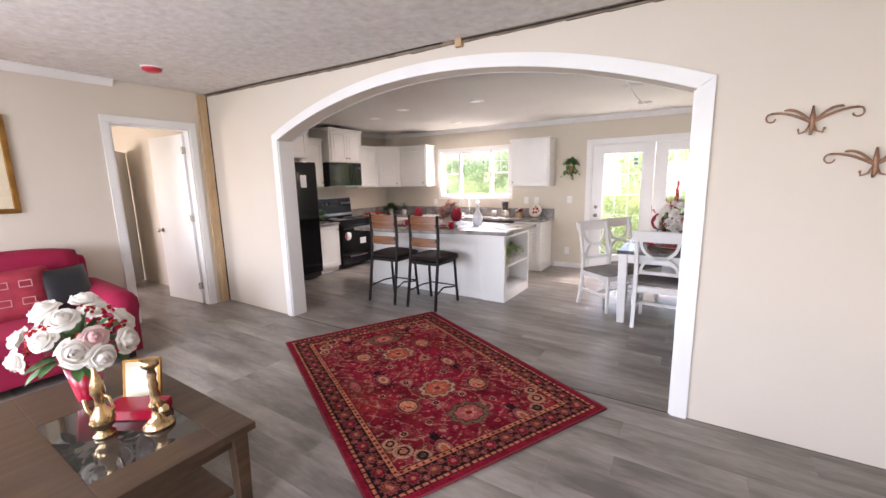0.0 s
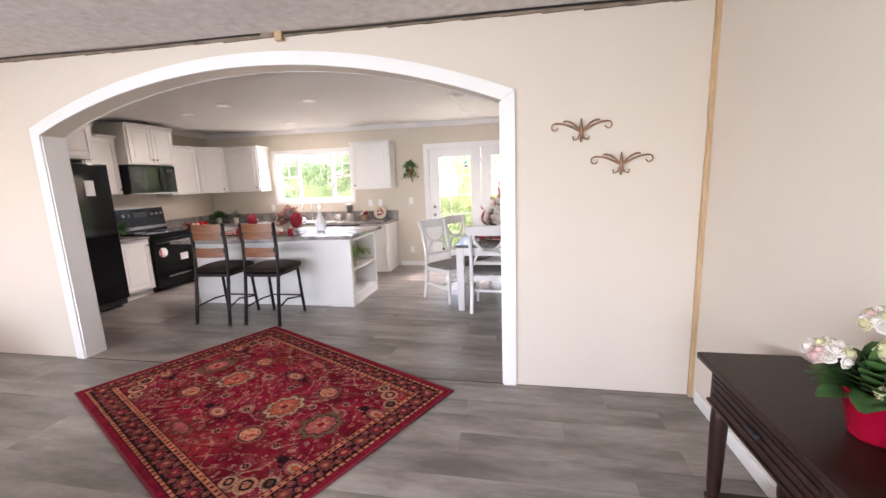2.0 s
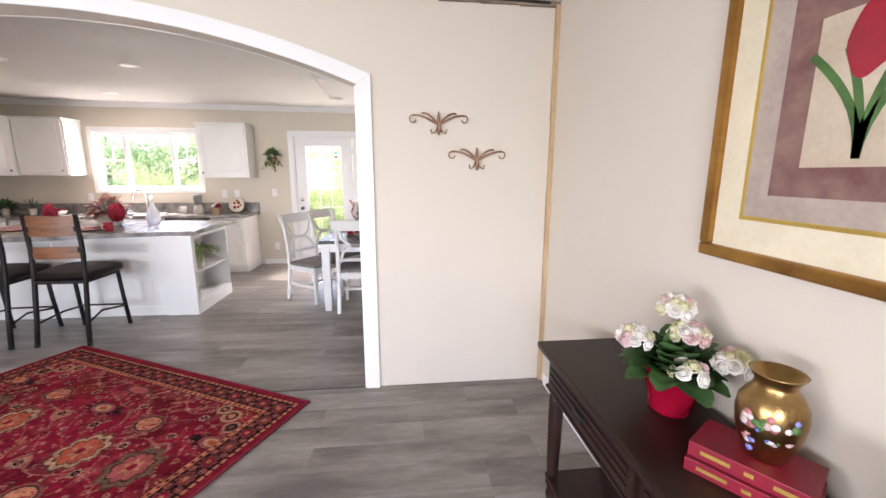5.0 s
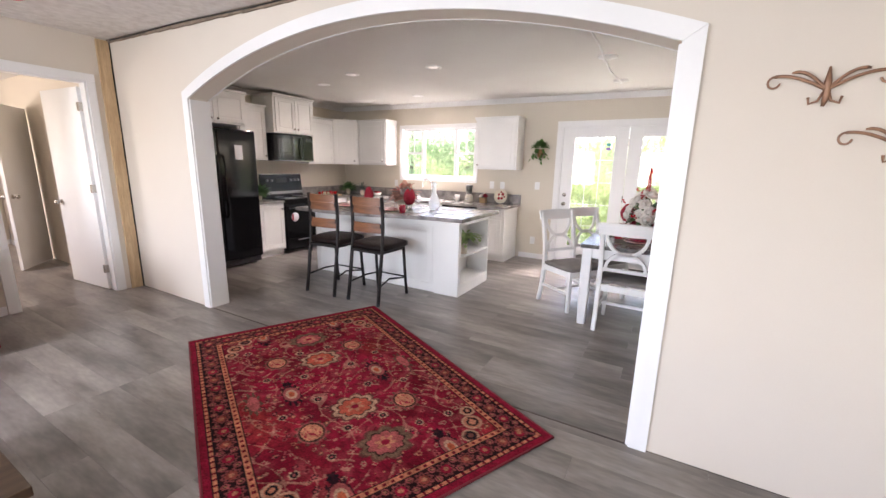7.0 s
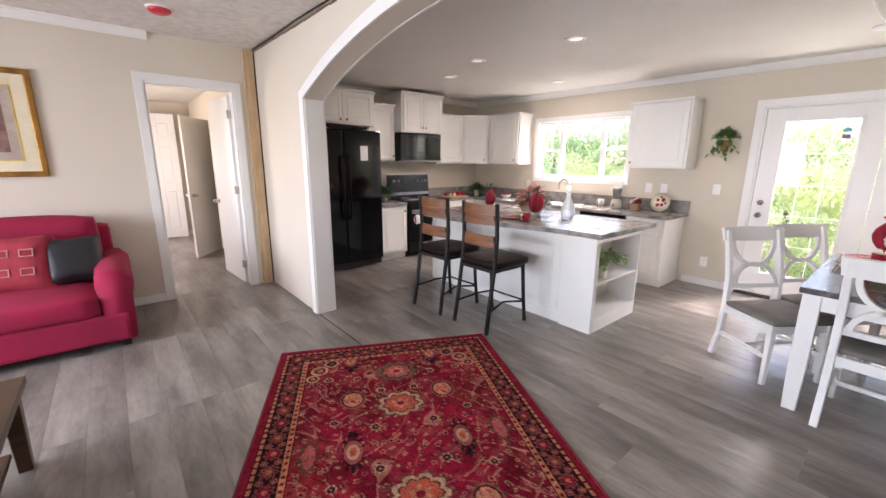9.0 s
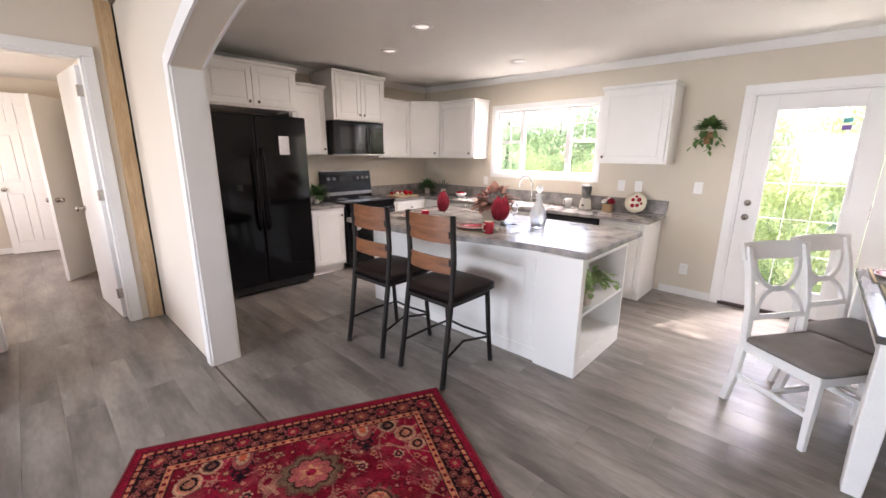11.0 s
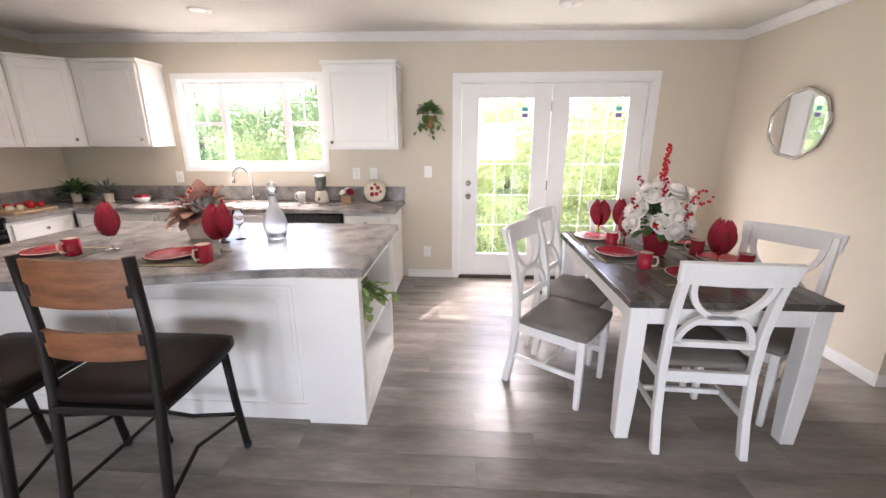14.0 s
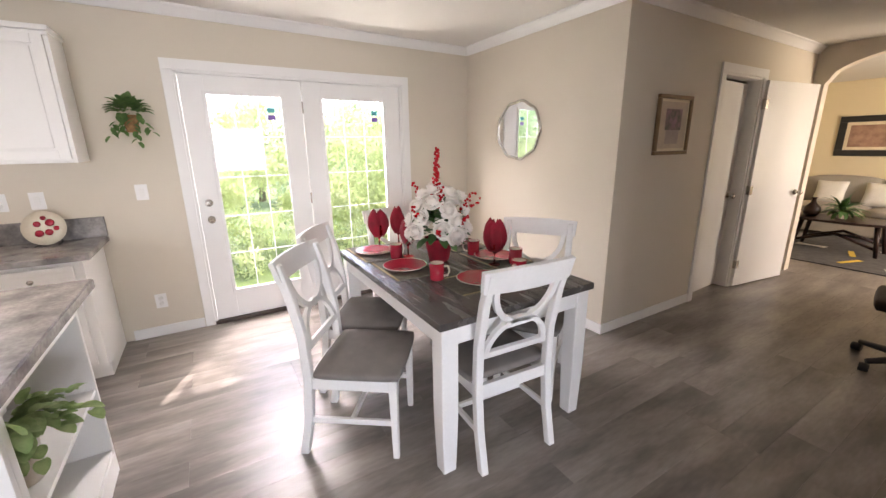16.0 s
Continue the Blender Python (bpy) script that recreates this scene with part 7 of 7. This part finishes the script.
    at.data.foreach_set("color", np.concatenate([np.clip(col, 0, 1).reshape(-1, 3), np.ones((len(pts), 1))], 1).ravel())
    m = bpy.data.materials.new("rug_pile")
    m.use_nodes = True
    t = m.node_tree
    ca_ = t.nodes.new("ShaderNodeVertexColor")
    ca_.layer_name = "weave"
    b = t.nodes["Principled BSDF"]
    t.links.new(ca_.outputs[0], b.inputs["Base Color"])
    b.inputs["Roughness"].default_value = 0.9
    b.inputs["Specular IOR Level"].default_value = 0.08
    nz = t.nodes.new("ShaderNodeTexNoise")
    nz.inputs["Scale"].default_value = 280
    co = t.nodes.new("ShaderNodeTexCoord")
    bp = t.nodes.new("ShaderNodeBump")
    bp.inputs["Strength"].default_value, bp.inputs["Distance"].default_value = 0.5, 0.003
    t.links.new(co.outputs["Object"], nz.inputs["Vector"])
    t.links.new(nz.outputs[0], bp.inputs["Height"])
    t.links.new(bp.outputs[0], b.inputs["Normal"])
    me.materials.append(m)
    r = thing("rug", "red oriental rug with floral field and dark border", "rug", m=RUG)
    pile = new("pile", me)
    pile.parent = r
    part("backing", bx((-hx, -hy, 0.0), (hx, hy, 0.0095), 0.002), M_SUB, r)
    part("edge_binding", tube([(-hx, -hy, 0.007), (0, -hy, 0.007), (hx, -hy, 0.007), (hx, 0, 0.007), (hx, hy, 0.007), (0, hy, 0.007), (-hx, hy, 0.007), (-hx, 0, 0.007)], 0.008, 8, close=True), mat("crimson_binding", (0.17, 0.012, 0.02), rough=0.9), r, "crimson bound edge")


rug()

# ---------- bedroom beyond the west door ----------
room_wall("wall_bedroom_north", "x", -9.5, LIV_W - 0.12, 3.0, 3.064, 2.75)
room_wall("wall_bedroom_far", "y", 0.5, 3.0, -9.5, -9.38, 2.75)
# unseen opening in this wall, added for the bedroom's fill lamp
room_wall("wall_bedroom_south", "x", -9.5, LIV_W - 0.12, 0.5, 0.62, 2.75, [(-8.1, -6.5, 0.9, 2.1)])
structure("ceiling_bedroom", bx((-9.5, 0.5, 2.56), (LIV_W - 0.1, 3.06, 2.66), 0), M_CEIL_K, "smooth off-white ceiling", "ceiling")
base("baseboard_bedroom_far", (-9.379, 0.62, 0), (-9.365, 3.0, 0.085))
base("baseboard_bedroom_north", (-9.36, 2.986, 0), (-7.6, 2.999, 0.085))
stud("stud_bedroom", -8.2, 2.93, 0.05, 0.10, 2.1)

# ---------- den beyond the passage ----------
M_CREAM = mat("cream_wall_paint", (0.72, 0.62, 0.42), (0.69, 0.59, 0.40), 1.2, 0.75, bump=0.05, bump_scale=180, fine=0.03)
structure("wall_den_far", bx((8.6, 1.9, 0), (8.72, 7.3, 2.75), 0), M_CREAM, "cream painted wall", "wall")
structure("wall_den_north", bx((DEN_X, 7.2, 0), (8.72, 7.32, 2.75), 0), M_CREAM, "cream painted wall", "wall")
# the south opening is unseen, added to hold the den's fill lamp
structure("wall_den_south", wall_with_openings(bmesh.new(), "x", DEN_X, 8.72, 1.96, 2.08, 0, 2.75, [(5.4, 7.0, 0.9, 2.1)]), M_CREAM, "cream painted wall", "wall")
structure("wall_closet_west", bx((2.6, PASS_N + 0.12, 0), (2.7, 7.3, 2.75), 0), M_WALL, "beige closet wall", "wall")
structure("wall_closet_back", bx((1.65, 7.2, 0), (DEN_X, 7.32, 2.75), 0), M_WALL, "beige closet wall", "wall")
structure("ceiling_den", bx((DEN_X - 0.0, 1.9, 2.48), (8.8, 7.4, 2.58), 0), M_CEIL_K, "smooth off-white ceiling", "ceiling")
structure("ceiling_closet", bx((1.6, BACK + 0.102, 2.48), (DEN_X, 7.4, 2.58), 0), M_CEIL_K, "smooth off-white ceiling", "ceiling")
# arched opening between passage and den
own = bmesh.new()
bx((DEN_X, PASS_N - 0.10, 0), (DEN_X + 0.12, 7.2, 2.6), 0, own)
bx((DEN_X, 1.96, 0), (DEN_X + 0.12, 3.45, 2.6), 0, own)
pts = [(3.45 + 1.70 * i / 24, 2.08 + 0.30 * math.sqrt(max(1 - (2 * i / 24 - 1) ** 2, 0))) for i in range(25)] + [(5.15, 2.6), (3.45, 2.6)]
prism(pts, 0, 0.12, 0, own, Matrix(((0, 0, 1, DEN_X), (1, 0, 0, 0), (0, 1, 0, 0), (0, 0, 0, 1))))
structure("wall_den_arch", own, M_WALL, "beige wall with a small arch", "wall")

M_GREY = mat("grey_sofa_fabric", (0.34, 0.31, 0.26), (0.28, 0.25, 0.21), 6, 0.85, bump=0.3, bump_scale=200)
ds = thing("sofa", "grey upholstered sofa with pale cushions in the den", "sofa", m=pose(0, 0, 0))
part("base", bx((7.45, 4.1, 0.06), (8.5, 6.3, 0.36), 0.03), M_GREY, ds)
part("back", bx((8.25, 4.1, 0.2), (8.55, 6.3, 0.86), 0.06), M_GREY, ds)
for a in (4.02, 6.14):
    part("arm", bx((7.45, a, 0.06), (8.5, a + 0.2, 0.60), 0.06), M_GREY, ds)
for a in (4.24, 5.2):
    puff((7.45, a, 0.36), (8.3, a + 0.93, 0.48), 0.03, M_GREY, "seat_cushion", ds)
    puff((8.1, a, 0.46), (8.33, a + 0.93, 0.90), 0.04, M_GREY, "back_cushion", ds)
for y in (5.75, 5.15):
    cushion("throw_cushion", "pale off-white cushion on the den sofa", pose(8.0, y, 0.66, 66, 0, -90), 0.40, mat("pale_linen", (0.68, 0.66, 0.60), rough=0.85))
dt = thing("coffee_table", "oval dark wood coffee table with curved braces", "coffee table", m=pose(6.45, 5.15, 0, 0, 0, 0))
part("top", prism([(0.34 * math.cos(a), 0.60 * math.sin(a)) for a in np.linspace(0, 2 * math.pi, 41)[:-1]], 0.42, 0.45, 0.006), M_DARKWOOD, dt)
for y in (-0.38, 0.38):
    for x in (-0.2, 0.2):
        part("leg", tube([(x, y * 1.15, 0), (x * 0.8, y, 0.42)], [0.022, 0.03], 8), M_DARKWOOD, dt)
part("brace", tube([(0.18, 0.4, 0.12), (0.16, 0, 0.26), (0.18, -0.4, 0.12)], 0.02, 8), M_DARKWOOD, dt)
part("brace", tube([(-0.18, 0.4, 0.12), (-0.16, 0, 0.26), (-0.18, -0.4, 0.12)], 0.02, 8), M_DARKWOOD, dt)
vs = single("vase", lathe([(0.0, 0), (0.06, 0), (0.10, 0.06), (0.09, 0.13), (0.03, 0.2), (0.025, 0.25), (0.04, 0.27), (0, 0.26)], 20), M_DARKWOOD, "dark glazed bottle vase on the den table", "vase", "", pose(6.40, 5.48, 0.45), smooth=True)
potted_plant(pose(6.45, 5.18, 0.45), 44, "green leafy plant in a pot on the den table", n=50, length=0.22, width=0.05)
framed("framed_picture", "dark framed sepia print on the cream wall", pose(8.598, 5.98, 1.24, 0, 0, -90), 0.95, 0.66, M_BLACK2, 0.10, 0.05, [(0, 0, 1, 1, mat("sepia_print", (0.42, 0.26, 0.18), (0.25, 0.14, 0.10), 9, 0.7))])
dr = thing("rug", "charcoal den rug with yellow and white streaks", "rug", m=pose(6.45, 4.95, 0.001))
part("pile", bx((-1.05, -1.25, 0), (1.05, 0.75, 0.012), 0.004), mat("charcoal_pile", (0.09, 0.085, 0.085), (0.05, 0.048, 0.048), 12, 0.95, bump=0.5), dr)
r2 = random.Random(9)
for k in range(22):
    x, y, a = r2.uniform(-0.9, 0.9), r2.uniform(-1.1, 0.6), r2.uniform(0, 180)
    part("streak", bx((-0.18, -0.03, 0.0125), (0.18, 0.03, 0.0135), 0, None, pose(x, y, 0.0004 * k, 0, 0, a)), mat("yellow_pile", (0.62, 0.42, 0.05), rough=0.95) if k % 2 else mat("pale_pile", (0.6, 0.58, 0.52), rough=0.95), dr)
oc = thing("office_chair", "black swivel office chair on castors", "office chair", m=pose(2.80, 3.78, 0, 0, 0, 10))
for k in range(5):
    a = 2 * math.pi * k / 5 + 2.35
    part("base_arm", tube([(0, 0, 0.10), (0.30 * math.cos(a), 0.30 * math.sin(a), 0.075)], [0.03, 0.018], 8), M_BLACK2, oc)
    part("castor", lathe([(0.0, -0.025), (0.028, -0.025), (0.03, -0.01), (0.03, 0.01), (0.028, 0.025), (0.0, 0.025)], 14, None, pose(0.31 * math.cos(a), 0.31 * math.sin(a), 0.031, 90, 0, 40 * k)), M_BLACK2, oc)
part("column", lathe([(0.03, 0.08), (0.03, 0.22), (0.02, 0.22), (0.02, 0.42)], 14), M_BLACK2, oc)
puff((-0.25, -0.25, 0.43), (0.25, 0.25, 0.51), 0.02, M_LEATHER, "seat", oc)
puff((0.22, -0.23, 0.58), (0.30, 0.23, 1.08), 0.03, M_LEATHER, "backrest", oc)
part("back_bar", tube([(0.1, 0, 0.44), (0.30, 0, 0.46), (0.31, 0, 0.7)], 0.018, 8), M_BLACK2, oc)

# ---------- outdoors ----------
M_BARK = mat("bark", (0.24, 0.19, 0.14), (0.15, 0.12, 0.09), 9, 0.9, bump=0.6, bump_scale=30)


def tree(x, y, h, spread, seed, mm, name="tree", label="leafy green tree beyond the house", ground_z=-0.6, low=0.25, n=900):
    r2 = random.Random(seed)
    t = thing(name, label, name, "trees outside" if name == "tree" else "bushes outside", pose(x, y, ground_z))
    if name == "tree":
        part("trunk", tube([(0, 0, -0.05), (0.05 * r2.uniform(-1, 1), 0, h * 0.3), (0.1 * r2.uniform(-1, 1), 0.05, h * 0.55), (0.1, 0, h * 0.85)], [0.14, 0.11, 0.08, 0.02], 8), M_BARK, t)
        own = bmesh.new()
        for k in range(7):
            a, z = r2.uniform(0, 6.28), h * r2.uniform(0.3, 0.7)
            tube([(0, 0, z), (spread * 0.4 * math.cos(a), spread * 0.4 * math.sin(a), z + 0.25 * h * 0.5), (spread * 0.75 * math.cos(a), spread * 0.75 * math.sin(a), z + 0.25 * h)], [0.03, 0.018, 0.008], 6, own)
        part("limbs", own, M_BARK, t)
    clumps = [(r2.uniform(-1, 1) * spread * 0.75, r2.uniform(-1, 1) * spread * 0.75, h * r2.uniform(low, 0.98), spread * r2.uniform(0.22, 0.42)) for _ in range(22)]
    vs_, fs = [], []
    for k in range(n):
        cx, cy, cz, cr = clumps[k % len(clumps)]
        p = Vector((r2.gauss(0, 0.5), r2.gauss(0, 0.5), r2.gauss(0, 0.42))) * cr + Vector((cx, cy, cz))
        if p.z < 0.02:
            p.z = 0.02
        q = Euler((r2.uniform(0, 6.28), r2.uniform(0, 6.28), r2.uniform(0, 6.28))).to_matrix()
        s = r2.uniform(0.03, 0.065) * (1.6 if name == "tree" else 1.0)
        i = len(vs_)
        vs_ += [tuple(p + q @ Vector(c) * s) for c in ((-1, 0, 0), (0, -0.45, 0.1), (1, 0, 0), (0, 0.45, 0.1))]
        fs.append((i, i + 1, i + 2, i + 3))
    me = bpy.data.meshes.new("crown")
    me.from_pydata(vs_, [], fs)
    me.materials.append(mm)
    ob = new("crown", me)
    ob.parent = t


M_T1, M_T2 = leaf_mat("tree_leaves", (0.40, 0.50, 0.28), (0.33, 0.44, 0.23)), leaf_mat("bush_leaves", (0.54, 0.60, 0.30), (0.45, 0.53, 0.26))
for i, (x, y, h, s) in enumerate(((-8.2, 17, 3.9, 2.2), (-5.2, 16, 4.3, 2.1), (-2.6, 19, 3.2, 1.8), (-14, 22, 5.5, 3), (0.8, 21, 3.4, 2.2), (4.5, 18, 3.6, 2.2), (8.5, 19, 4.2, 2.6), (13, 24, 5, 3), (-19, 24, 6, 3))):
    tree(x, y, h, s, 50 + i, M_T1, n=7000)
# added tall tree, its high crown out of view, to dapple the sun indoors
tree(2.5, 10.7, 8.2, 2.3, 71, M_T1, n=8000, low=0.60)
for i, (x, y, h, s) in enumerate(((-0.9, 11.4, 1.9, 1.1), (0.9, 11.8, 2.2, 1.2), (2.6, 11.6, 2.3, 1.2), (4.6, 12.5, 2.6, 1.4), (-2.7, 12.4, 1.6, 1.1), (-5.0, 13.2, 1.9, 1.3), (-7.6, 14.5, 2.2, 1.5), (-1.7, 13.4, 3.0, 1.4), (0.2, 13.8, 3.2, 1.4), (1.7, 13.5, 3.0, 1.3), (3.4, 14.2, 3.3, 1.5), (-3.8, 14.8, 2.7, 1.5))):
    tree(x, y, h, s, 80 + i, M_T2, "bush", "bright yellow-green bush outside the glass", low=0.08, n=5200)

# ---------- floor planks ----------
plank_meshes = {}
floor = bpy.data.objects["floor"]


def plank_mesh(length, width):
    key = (round(length, 3), round(width, 3))
    if key not in plank_meshes:
        own = prism([(-length / 2, -width / 2), (length / 2, -width / 2), (length / 2, width / 2), (-length / 2, width / 2)], -0.006, 0.0, 0)
        for v in own.verts:
            if v.co.z > -0.001:
                v.co.x -= math.copysign(0.0005, v.co.x)
                v.co.y -= math.copysign(0.0005, v.co.y)
        me = bpy.data.meshes.new("plank")
        own.to_mesh(me)
        own.free()
        me.materials.append(M_PLANK)
        plank_meshes[key] = me
    return plank_meshes[key]


def lay(x0, x1, y0, y1, near, seed, width=0.182, length=1.22):
    """Staggered planks along x; those inside the stretch near = (x0, x1, y0, y1) are parts, the rest is joined."""
    r2 = random.Random(seed)
    rest_v, rest_f = [], []
    y, row = y0, 0
    while y < y1 - 0.02:
        w = min(width, y1 - y)
        x = x0 - r2.choice((0.0, 0.31, 0.61, 0.92))
        while x < x1:
            a, b = max(x, x0), min(x + length, x1)
            if b - a > 0.03:
                cx, cy = (a + b) / 2, y + w / 2
                if near[0] < cx < near[1] and near[2] < cy < near[3]:
                    ob = new("plank", plank_mesh(b - a, w))
                    ob.parent = floor
                    ob.location = (cx, cy, 0)
                else:
                    i = len(rest_v)
                    g = 0.0005
                    rest_v += [(a + g, y + g, 0), (b - g, y + g, 0), (b - g, y + w - g, 0), (a + g, y + w - g, 0)]
                    rest_f.append((i, i + 1, i + 2, i + 3))
            x += length
        y += w
        row += 1
    if rest_f:
        me = bpy.data.meshes.new("planks")
        me.from_pydata(rest_v, [], rest_f)
        me.materials.append(M_PLANK)
        ob = new("planks", me)
        ob.parent = floor
        tagged(ob, kind="stuff")


lay(LIV_W - 0.12, LIV_E, LIV_S, ARCH_Y0 - 0.004, (LIV_W - 0.2, LIV_E, 0.6, 4), 1)
lay(KIT_W, DEN_X, ARCH_Y0 + 0.008, BACK, (KIT_W, 2.0, 3, BACK), 2)
lay(-9.5, LIV_W - 0.12, 0.5, 3.06, (0, 0, 0, 0), 3)
lay(DEN_X, 8.7, 2.0, 7.2, (0, 0, 0, 0), 4)
